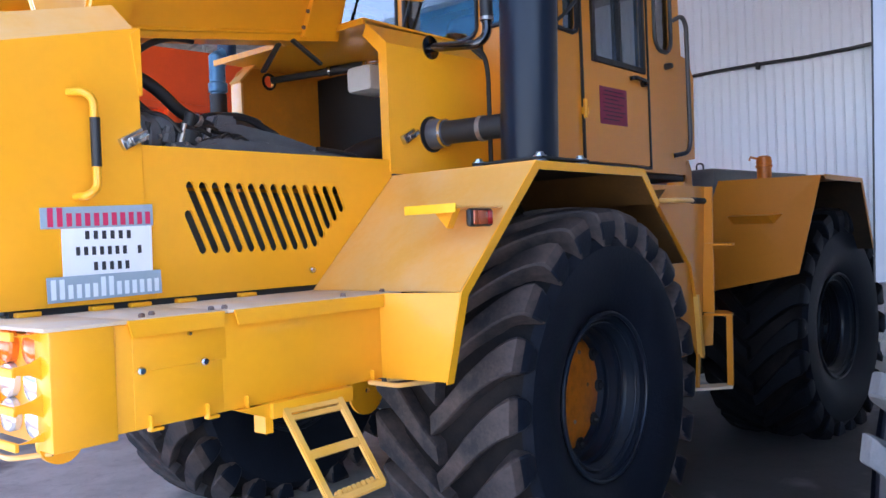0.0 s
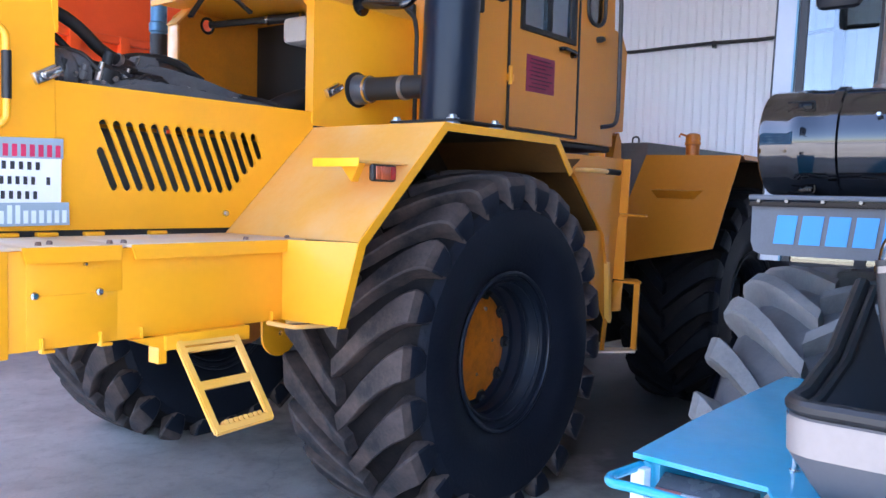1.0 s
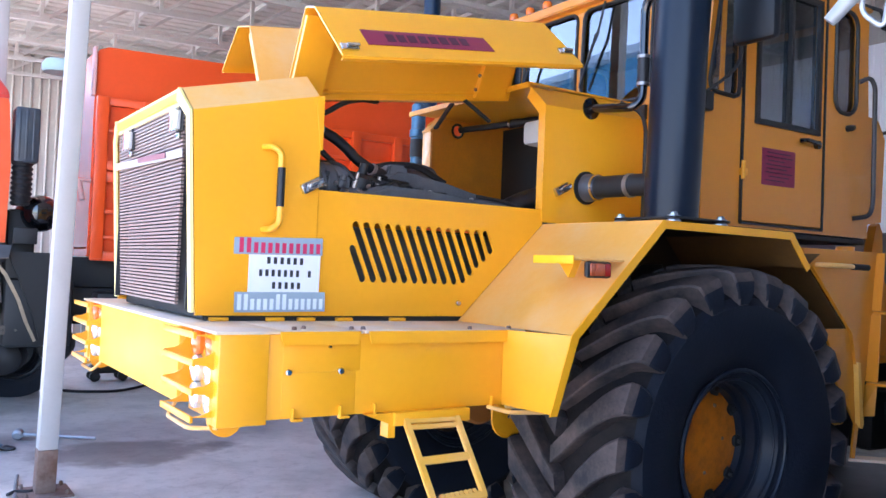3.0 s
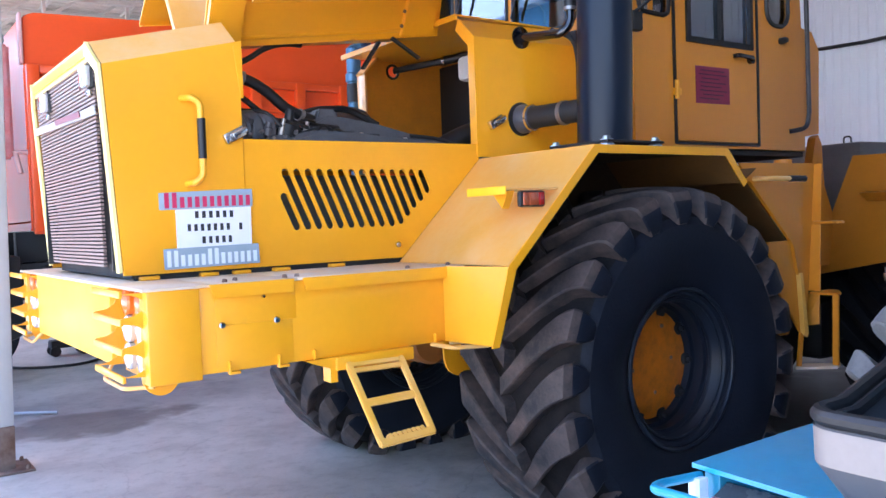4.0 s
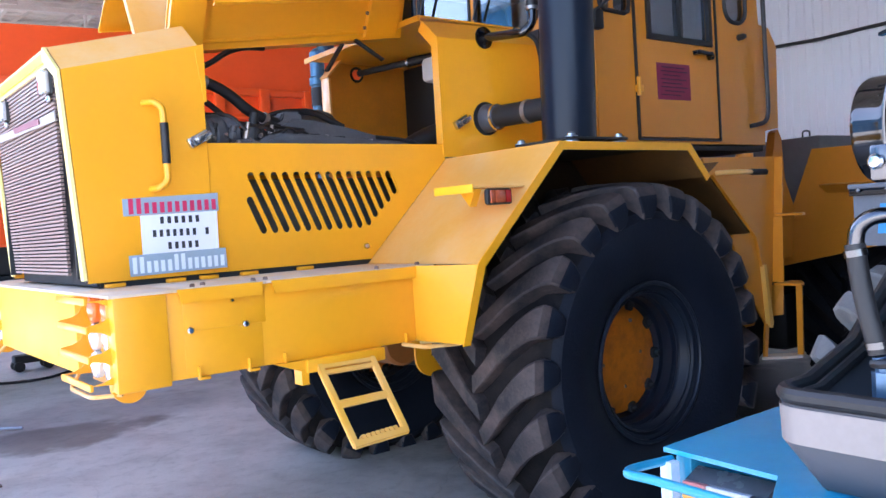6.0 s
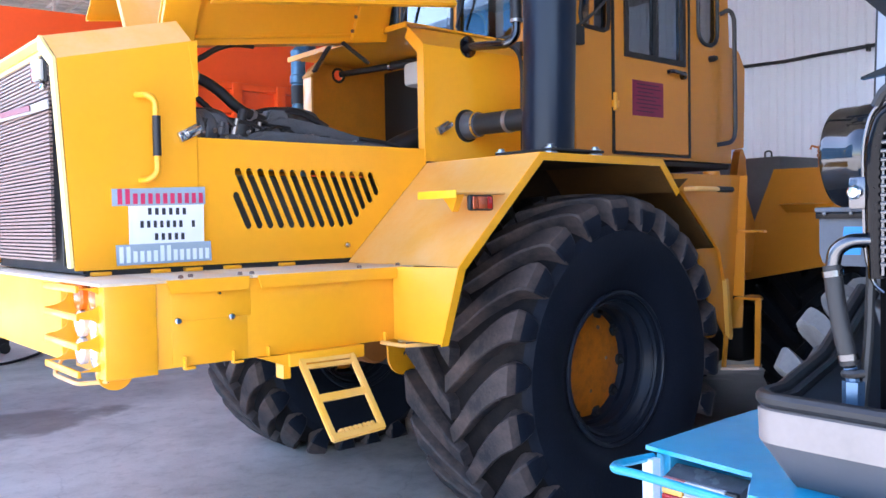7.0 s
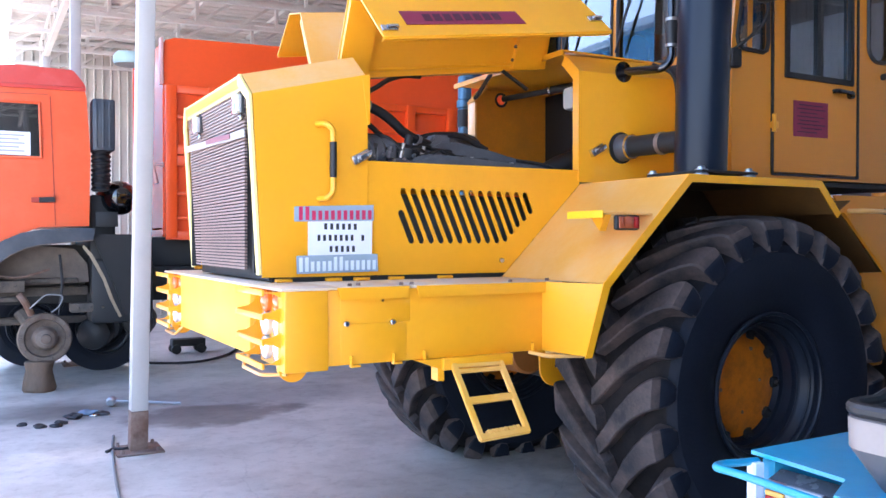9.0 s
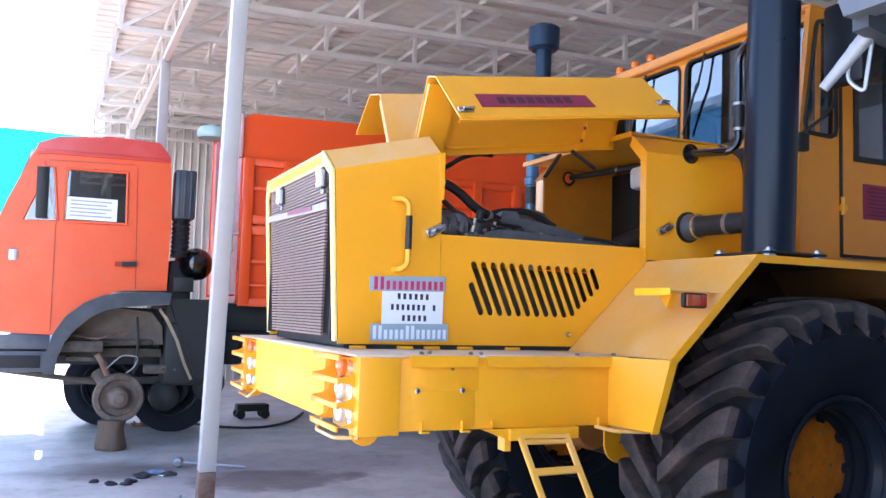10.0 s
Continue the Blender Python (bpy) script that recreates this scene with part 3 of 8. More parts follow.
def steel_column(y, tall=4.8, lean=0.0):
    """A square column on a base plate; lean moves its foot out from under its head, in metres per metre."""
    c = thing("steel_column", (ROW_X - 3 * lean, y + 2 * lean, 0), "pale grey square steel column with rust at its foot", "column", "steel columns", "structure")

    def leaning(name, bm, material, label=""):
        for v in bm.verts:
            v.co += Vector((lean, -0.67 * lean, 0)) * (v.co.z - 3.0)
        part(name, bm, material, c, label)

    bm = B()
    box(bm, ROW_X - 0.061, ROW_X + 0.061, y - 0.061, y + 0.061, 0.30, tall, 0.008)
    leaning("shaft", bm, COLUMN)
    bm = B()
    box(bm, ROW_X - 0.063, ROW_X + 0.063, y - 0.063, y + 0.063, 0.012, 0.30, 0.008)
    leaning("column_foot", bm, RUST, "rust-brown scuffed column foot")
    bm = B()
    box(bm, ROW_X - 0.165, ROW_X + 0.165, y - 0.165, y + 0.165, 0.0, 0.014, 0.003)
    leaning("base_plate", bm, RUST, "rusty square base plate")
    for sx in (-1, 1):
        for sy in (-1, 1):
            bm = B()
            bolt(bm, (ROW_X + sx * 0.125, y + sy * 0.125, 0.014), "z", 0.014, 0.03)
            leaning("anchor_bolt", bm, RUST)
    return c


steel_column(5.94, lean=0.019)
for y in (10.85, 15.7, -4.3):
    steel_column(y)

# cable along the east wall
bm = B()
pts = []
for i in range(40):
    y = -7 + 24 * i / 39
    s = (i % 8) / 8.0
    pts.append((WALL_X - 0.07, y, 3.92 - 0.05 * math.sin(math.pi * s) + 0.015 * math.sin(i * 1.7)))
tube(bm, pts, 0.026, 6)
for i in range(3, 38, 4):
    box(bm, WALL_X - 0.10, WALL_X - 0.02, pts[i][1] - 0.02, pts[i][1] + 0.02, pts[i][2] - 0.07, pts[i][2] + 0.03)
tagged(part("wall_cable", bm, BLACK), "black sagging electric cable along the sheet wall", "cable", kind="structure")

# sheet-metal gate post and dark store at the far end of the east wall
bm = B()
box(bm, WALL_X - 0.25, WALL_X - 0.1, 2.9, 3.02, 0, 5.2)
tagged(part("wall_post", bm, mat("dark_post_paint", (0.08, 0.085, 0.10), 0.5)), "dark steel post standing against the sheet wall", "post", kind="structure")

# far building outside
far = thing("distant_building", (-12, 44, 0), "pale distant building with a bright turquoise roof", "building")
bm = B()
box(bm, -40, 4.0, 44, 54, -0.03, 5.7)
part("wall", bm, mat("pale_far_wall", (0.72, 0.70, 0.66), 0.8, vary=0.05, scale=0.4), far)
bm = B()
prism(bm, [(43.2, 5.7), (54.8, 5.7), (54.8, 7.0), (49, 10.6), (43.6, 9.7)], "x", -40.5, 4.4)
part("roof", bm, TURQ, far, "bright turquoise sheet roof")
wm = B()
box(wm, -0.7, 0.7, -0.06, 0.04, 0, 1.5)
wmesh = mesh_of("window", wm, mat("dark_far_glass", (0.05, 0.07, 0.09), 0.15), 0)
for i in range(12):
    put("window", wmesh, far, Matrix.Translation((-37 + 3.4 * i, 43.99, 3.2)))

blue_b = thing("blue_building", (-24, 32, 0), "blue-clad building across the yard with pale windows", "building")
bm = B()
box(bm, -34, -24, 16, 60, -0.03, 14.0)
part("wall", bm, mat("blue_cladding", (0.05, 0.22, 0.42), 0.6, vary=0.08, scale=0.6), blue_b)
bm = B()
prism(bm, [(-34.6, 14.0), (-23.4, 14.0), (-23.4, 14.4), (-29, 16.0), (-34.6, 14.4)], "y", 15.5, 60.5)
part("roof", bm, mat("pale_blue_roof", (0.30, 0.42, 0.55), 0.6), blue_b)
wm = B()
box(wm, -0.04, 0.06, -0.8, 0.8, 0, 1.6)
wmesh = mesh_of("window", wm, mat("pale_far_window", (0.55, 0.62, 0.68), 0.15), 0)
for i in range(12):
    for z in (2.0, 5.6, 9.2):
        put("window", wmesh, blue_b, Matrix.Translation((-23.98, 17.5 + 3.6 * i, z)))

# things on the floor beside the column
ext = thing("wheel_wrench", (1.6, 7.72, 0), "long steel wheel wrench with a ratchet head lying on concrete", "wrench")
bm = B()
tube(bm, [(1.34, 7.82, 0.05), (1.62, 7.70, 0.035), (1.90, 7.57, 0.02)], 0.014, 8)
part("handle_bar", bm, SILVER, ext)
bm = B()
lathe(bm, [(0.03, -0.04), (0.045, -0.025), (0.045, 0.025), (0.03, 0.04)], (1.32, 7.83, 0.05), (0.4, 1, 0.3), 14)
part("socket_head", bm, SILVER, ext, "silver ratchet head")
RAG = mat("blue_grey_rag", (0.20, 0.27, 0.36), 0.9, vary=0.3, scale=20)
OILY = mat("oily_dark_iron", (0.025, 0.024, 0.026), 0.5, vary=0.4, scale=25, bump=0.3)
for i, (x, y, c, s) in enumerate(((0.67, 7.15, OILY, 0.038), (0.80, 7.12, OILY, 0.036), (0.95, 7.40, OILY, 0.052), (0.84, 7.22, OILY, 0.035), (1.08, 7.50, RAG, 0.055), (1.20, 7.44, OILY, 0.04), (1.13, 7.41, CHROME, 0.025), (0.55, 7.30, OILY, 0.03))):
    bm = B()
    bmesh.ops.create_icosphere(bm, subdivisions=3, radius=s)
    for v in bm.verts:
        d = 1 + 0.55 * noise.noise(v.co * 22 + Vector((i * 7, 0, 0))) + 0.2 * noise.noise(v.co * 60 + Vector((i * 3, 5, 0)))
        v.co = Vector((v.co.x * d * 1.35, v.co.y * d, max(v.co.z * d * 0.6, -s * 0.42) + s * 0.42))
    ob = part("crumpled_rag" if c is RAG else "machine_part", bm, c, smooth=60)
    ob.matrix_basis = Matrix.Translation((x, y, 0))
    tagged(ob, "crumpled blue-grey rag lying on concrete" if c is RAG else "small dark oily machine part lying on concrete", "rag" if c is RAG else "scrap part", "parts on the floor")
bm = B()
tube(bm, rounded([(1.04, 5.98, 0.015), (1.09, 6.03, 0.02), (1.16, 5.99, 0.018), (1.20, 6.02, 0.016)], 0.03), 0.013, 6)
tagged(part("wire_bundle", bm, OILY), "short dark twist of wire at the column foot", "wire")
hose = B()
tube(hose, rounded([(1.45, 12.2, 0.02), (1.60, 11.6, 0.02), (1.82, 10.84, 0.02), (2.19, 10.30, 0.02), (2.65, 10.16, 0.02), (3.16, 10.64, 0.02), (3.6, 11.6, 0.02)], 0.6), 0.018, 6)
tagged(part("air_hose", hose, BLACK), "black rubber air hose trailing over concrete", "hose")
hose = B()
tube(hose, rounded([(1.16, 6.5, 0.012), (1.11, 6.2, 0.012), (1.03, 5.5, 0.012), (0.96, 4.8, 0.012), (0.92, 4.0, 0.012), (0.7, 2.6, 0.012), (0.2, 0.0, 0.012)], 0.5), 0.011, 6)
tagged(part("floor_cable", hose, mat("grey_cable", (0.18, 0.18, 0.18), 0.6)), "thin grey cable lying from the column over concrete", "cable")

# ---- yellow articulated tractor ----
YC, YN = 3.75, 3.09  # centre line and near side of the hood
REAR_TURN = 5.0  # degrees by which the rear half is steered
DECK_Z = 1.367


def far_y(y):
    return 2 * YC - y


def tyre_mesh(name, r, w, bead, lug_h, material, flat):
    """A lugged tractor tyre about the local y axis; its outer side is -y. flat: the height of the ground below its centre."""
    k = w / 0.71
    prof = [(bead, 0.265), (bead + 0.016, 0.288), (bead + 0.06, 0.318), (bead + 0.13, 0.348), (bead + 0.24, 0.375), (r - lug_h - 0.13, 0.370), (r - lug_h - 0.09, 0.342), (r - lug_h - 0.045, 0.290), (r - lug_h - 0.018, 0.23), (r - lug_h - 0.006, 0.14), (r - lug_h, 0.0)]
    full = [(a, -b * k) for a, b in prof] + [(a, b * k) for a, b in prof[-2::-1]]
    bm = B()
    lathe(bm, full, (0, 0, 0), "y", 72, caps=False)
    for v in bm.verts:
        v.co.z = max(v.co.z, -flat)
    me = mesh_of(name, bm, RUBBER, 30)
    me.materials.append(material)
    for p in me.polygons:
        if math.hypot(p.center.x, p.center.z) > r - lug_h - 0.10 and abs(p.center.y) < 0.33 * k:
            p.material_index = 1
    return me


def lug_meshes(r, w, lug_h, delta, wide, material, flare=1.14, end=None):
    """One tread lug of each half of the tyre, at the angle 0; the middle end leads as the wheel rolls to -x."""
    k, out = w / 0.71, []
    for s in (-1, 1):
        bm = B()
        rings = []
        t_, g = r - lug_h, (r / 0.872) ** 2
        for u, y, top, yb, base, hw in ((0.0, -0.012, r, -0.012, t_ - 0.012, 0.031), (0.12, 0.05, r, 0.05, t_ - 0.012, 0.034), (0.36, 0.155, r - 0.001, 0.155, t_ - 0.016, 0.040), (0.62, 0.245, r - 0.005, 0.24, t_ - 0.03, 0.046), (0.79, 0.300, r - 0.010, 0.26, t_ - 0.055, 0.050), (0.875, 0.338, r - 0.017, 0.275, t_ - 0.075, 0.053), (0.92, 0.366, r - 0.034, 0.285, t_ - 0.09, 0.055), (0.945, 0.380, r - 0.070 * g, 0.30, t_ - 0.095, 0.054), (0.957, 0.384, r - 0.110 * g, 0.30, t_ - 0.11, 0.050), (0.964, 0.381, r - 0.145 * g, 0.30, t_ - 0.13 * g, 0.042), (0.968, 0.372, r - 0.175 * g, 0.30, t_ - 0.15 * g, 0.028)):
            q = max(y, 0.0) / 0.368
            a = -delta * (1.22 * q - 0.22 * q ** 3)
            hw *= wide
            ring = []
            dr, dy = base - top, yb - y
            ln = math.hypot(dr, dy)
            for f_, ww in ((1.0, hw * flare), (0.009 / ln, hw * 1.02), (0.0, hw * 0.88), (0.0, -hw * 0.88), (0.009 / ln, -hw * 1.02), (1.0, -hw * flare)):
                b = a + ww / r
                rr, y_ = top + dr * f_, y + dy * f_
                ring.append(bm.verts.new((rr * math.cos(b), s * y_ * k, rr * math.sin(b))))
            rings.append(ring)
        for p, q in zip(rings, rings[1:]):
            for j in range(6):
                bm.faces.new((p[j], p[(j + 1) % 6], q[(j + 1) % 6], q[j]))
        bm.faces.new(rings[0][::-1])
        bm.faces.new(rings[-1])
        me = mesh_of("tread_lug", bm, material, 24)
        me.materials.append(end or material)
        for p in me.polygons:
            if abs(p.center.y) > 0.374 * k:
                p.material_index = 1
        out.append(me)
    return out


def add_lugs(wheel, meshes, count):
    for h, me in enumerate(meshes):
        for i in range(count):
            o = new("tread_lug", me)
            o.parent = wheel
            o.matrix_basis = Matrix.Rotation(-2 * math.pi * (i + 0.5 * h) / count, 4, "Y")


def rim_mesh(bead, half):
    bm = B()
    lathe(bm, [(bead - 0.03, -half + 0.03), (bead + 0.012, -half - 0.022), (bead + 0.030, -half - 0.026), (bead + 0.034, -half - 0.016), (bead + 0.010, -half + 0.0), (bead - 0.008, -half + 0.02), (bead - 0.018, -half + 0.06), (bead - 0.012, -half + 0.066), (bead - 0.012, -half + 0.078), (bead - 0.03, -half + 0.085), (bead - 0.034, -half + 0.13), (bead - 0.026, -half + 0.135), (bead - 0.026, -half + 0.145), (bead - 0.045, -half + 0.15), (bead - 0.05, -0.12), (bead - 0.07, -0.05), (0.05, -0.03), (0.05, 0.02), (bead - 0.02, 0.05), (bead, half)], (0, 0, 0), "y", 48, caps=False)
    for r_, y_, w_ in ((bead + 0.040, -half - 0.046, 0.011), (bead - 0.008, -half - 0.010, 0.006)):
        lathe(bm, [(r_ + w_ * math.cos(a), y_ + w_ * math.sin(a)) for a in [math.pi * k / 4 for k in range(9)]], (0, 0, 0), "y", 48, caps=False)
    return mesh_of("wheel", bm, RIMPAINT)


def hub_mesh(r, material):
    bm = B()
    n = 80
    ring = []
    for i in range(n):
        a = 2 * math.pi * i / n
        c = abs(math.sin(a * 5 + 0.3))
        ring.append(r if c > 0.42 else r * 0.90)
    lo = [bm.verts.new((rr * math.cos(2 * math.pi * i / n), -0.03, rr * math.sin(2 * math.pi * i / n))) for i, rr in enumerate(ring)]
    mid = [bm.verts.new((rr * math.cos(2 * math.pi * i / n), -0.095, rr * math.sin(2 * math.pi * i / n))) for i, rr in enumerate(ring)]
    inn = [bm.verts.new((r * 0.84 * math.cos(2 * math.pi * i / n), -0.105, r * 0.84 * math.sin(2 * math.pi * i / n))) for i in range(n)]
    inn2 = [bm.verts.new((r * 0.60 * math.cos(2 * math.pi * i / n), -0.118, r * 0.60 * math.sin(2 * math.pi * i / n))) for i in range(n)]
    for i in range(n):
        j = (i + 1) % n
        bm.faces.new((lo[i], lo[j], mid[j], mid[i]))
        bm.faces.new((mid[i], mid[j], inn[j], inn[i]))
        bm.faces.new((inn[i], inn[j], inn2[j], inn2[i]))
    bm.faces.new(inn2)
    return mesh_of("hub_cover", bm, material)


def clamp_mesh():
    bm = B()
    box(bm, -0.03, 0.035, -0.028, 0.02, -0.028, 0.028, 0.008)
    bolt(bm, (0, -0.028, 0), (0, -1, 0), 0.014, 0.02)
    return mesh_of("wheel_clamp", bm, BLACKMATT)


TYRE, RIM, HUB, CLAMP = tyre_mesh("tyre", 0.905, 0.71, 0.364, 0.066, GROOVE, 0.783), rim_mesh(0.354, 0.270), hub_mesh(0.285, HUBPAINT), clamp_mesh()
# rear hub cover, painted dark in place of the shade there
DARKHUB = hub_mesh(0.285, RIMPAINT)


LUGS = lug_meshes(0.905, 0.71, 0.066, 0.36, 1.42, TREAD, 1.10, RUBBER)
DARKLUGS = lug_meshes(0.905, 0.71, 0.066, 0.36, 1.42, DARKTREAD, 1.10, RUBBER)


hb = B()
bolt(hb, (0, 0, 0), (0, -1, 0), 0.011, 0.012)
HUBBOLT = mesh_of("hub_bolt", hb, RUST)


def tractor_wheel(parent, m, lugs, front=True):
    w = put("wheel", RIM, parent, m)
    tagged(w, "dark enamelled wheel with an orange hub" if front else "dark enamelled wheel with a dark hub")
    for n, me, lab in (("tyre", TYRE, "big black dusty lugged tractor tyre"), ("hub_cover", HUB if front else DARKHUB, "orange painted hub cover" if front else "hub cover darkened as if in shade")):
        o = new(n, me)
        o.parent = w
        tagged(o, lab)
    for i in (0, 2, 5, 6, 9):
        a = 2 * math.pi * (i + 0.2) / 12
        o = new("hub_bolt", HUBBOLT)
        o.parent = w
        o.matrix_basis = Matrix.Translation((0.285 * (0.72 if i % 3 else 0.52) * math.cos(a), -0.110, 0.285 * (0.72 if i % 3 else 0.52) * math.sin(a)))
    for i in range(10):
        a = 2 * math.pi * (i + 0.04) / 10 - 0.06
        o = new("wheel_clamp", CLAMP)
        o.parent = w
        o.matrix_basis = Matrix.Translation((0.285 * math.cos(a), -0.085, 0.285 * math.sin(a))) @ Matrix.Rotation(-a, 4, "Y")
    add_lugs(w, lugs, 22)
    return w


tractor = thing("yellow_tractor", (3.8, YC, 0), "big yellow articulated farm tractor with raised hood flaps, parked on concrete", "tractor")
T = tractor

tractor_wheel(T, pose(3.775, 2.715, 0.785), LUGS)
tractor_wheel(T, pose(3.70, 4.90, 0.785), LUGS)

# --- front platform ---
bm = B()
box(bm, 1.445, 2.50, 2.622, far_y(2.622), 1.05, DECK_Z - 0.012, 0.004)
part("platform_box", bm, YELLOW, T, "yellow box platform round the radiator")
bm = B()
box(bm, 1.262, 1.445, 2.612, 2.70, 1.035, DECK_Z - 0.006, 0.006)
box(bm, 1.30, 1.445, 2.70, 3.05, 1.035, DECK_Z - 0.03, 0.004)
part("corner_box", bm, YELLOW, T)
bm = B()
box(bm, 1.262, 1.445, far_y(2.70), far_y(2.612), 1.035, DECK_Z - 0.006, 0.006)
box(bm, 1.30, 1.445, far_y(3.05), far_y(2.70), 1.035, DECK_Z - 0.03, 0.004)
part("corner_box", bm, YELLOW, T)
bm = B()
box(bm, 1.252, 1.44, 3.05, far_y(3.05), 1.06, DECK_Z - 0.006, 0.006)
part("front_beam", bm, BEAMY, T)
# deck plates with seams and bolts
for a, b in ((1.247, 1.50), (1.503, 1.815), (1.818, 2.60)):
    bm = B()
    box(bm, a, b, 2.605, far_y(2.605), DECK_Z - 0.011, DECK_Z, 0.002)
    part("deck_plate", bm, DUSTY, T, "dusty tan-yellow deck plate")
for a, b in ((1.478, 1.80), (1.835, 2.502)):
    bm = B()
    plate(bm, [(a, 2.60, DECK_Z - 0.002), (b, 2.60, DECK_Z - 0.002), (b - 0.008, 2.596, DECK_Z - 0.05), (a + 0.012, 2.596, DECK_Z - 0.05)], -0.006)
    part("deck_lip", bm, YELLOW, T)
bm = B()
box(bm, 1.50, 1.795, 2.6200, 2.63, 1.052, 1.215, 0.001)
box(bm, 1.50, 1.812, 2.6206, 2.63, 1.2155, 1.33, 0.001)
part("hatch_cover", bm, YELLOW, T)
for x, z in ((1.521, 1.218), (1.729, 1.217), (1.68, 1.308)):
    bm = B()
    bolt(bm, (x, 2.616, z), (0, -1, 0), 0.013 if z < 1.3 else 0.006, 0.012)
    part("hatch_bolt", bm, CHROME, T, "bright zinc bolt")
for x in (1.545, 1.735, 1.88, 2.44):
    bm = B()
    box(bm, x - 0.006, x + 0.036, 2.606, 2.63, 1.040, 1.050, 0.002)
    box(bm, x - 0.006, x + 0.002, 2.604, 2.63, 1.048, 1.088, 0.002)
    part("hatch_tab", bm, YELLOW, T)
for x, y in ((1.555, 2.66), (1.79, 2.66), (1.61, 2.70), (2.33, 2.64), (2.55, 2.66), (1.84, 2.66)):
    bm = B()
    bolt(bm, (x, y, DECK_Z), "z", 0.010, 0.012)
    part("deck_bolt", bm, RUST, T)

# lamp clusters behind scalloped guards
for side in (1, -1):
    yy = (lambda y: y) if side > 0 else far_y
    for y in (2.665, 3.03):
        bm = B()
        pts = [(1.34, 1.06)]
        for z0 in (1.06, 1.16, 1.26):
            for k in range(7):
                a = math.pi * k / 6
                pts.append((1.192 + 0.080 * math.sin(a), z0 + 0.010 + 0.040 * (1 - math.cos(a))))
        pts += [(1.19, 1.352), (1.34, 1.352)]
        prism(bm, [(p[0], p[1]) for p in pts], "y", yy(y) - 0.004, yy(y) + 0.004)
        part("lamp_guard", bm, YELLOW, T, "scalloped yellow lamp guard")
    for z in (1.062, 1.155, 1.255, 1.350):
        bm = B()
        box(bm, 1.186, 1.198, min(yy(2.66), yy(3.035)), max(yy(2.66), yy(3.035)), z - 0.012, z + 0.012, 0.003)
        part("guard_bar", bm, YELLOW, T)
    for z, mt, lab in ((1.305, AMBER, "amber indicator lens"), (1.205, CLEARLENS, "clear round headlamp"), (1.105, CLEARLENS, "clear round headlamp")):
        for y in (2.76, 2.93):
            bm = B()
            lathe(bm, [(0.05, 0), (0.05, 0.02), (0.044, 0.028), (0.025, 0.034), (0, 0.036)], (1.302, yy(y), z), (-1, 0, 0), 24)
            part("front_lamp", bm, mt, T, lab)
    # pale tow hook and pipe loop below
    bm = B()
    lathe(bm, [(0.062, -0.012), (0.062, 0.012)], (1.33, yy(2.72), 1.046), "y", 24)
    part("tow_eye", bm, YELLOW, T)
    bm = B()
    tube(bm, rounded([(1.30, yy(2.70), 1.02), (1.22, yy(2.78), 1.012), (1.22, yy(3.05), 1.012), (1.26, yy(3.08), 1.06)], 0.03), 0.008, 8)
    part("guard_pipe", bm, FENDER, T, "pale yellow guard pipe")

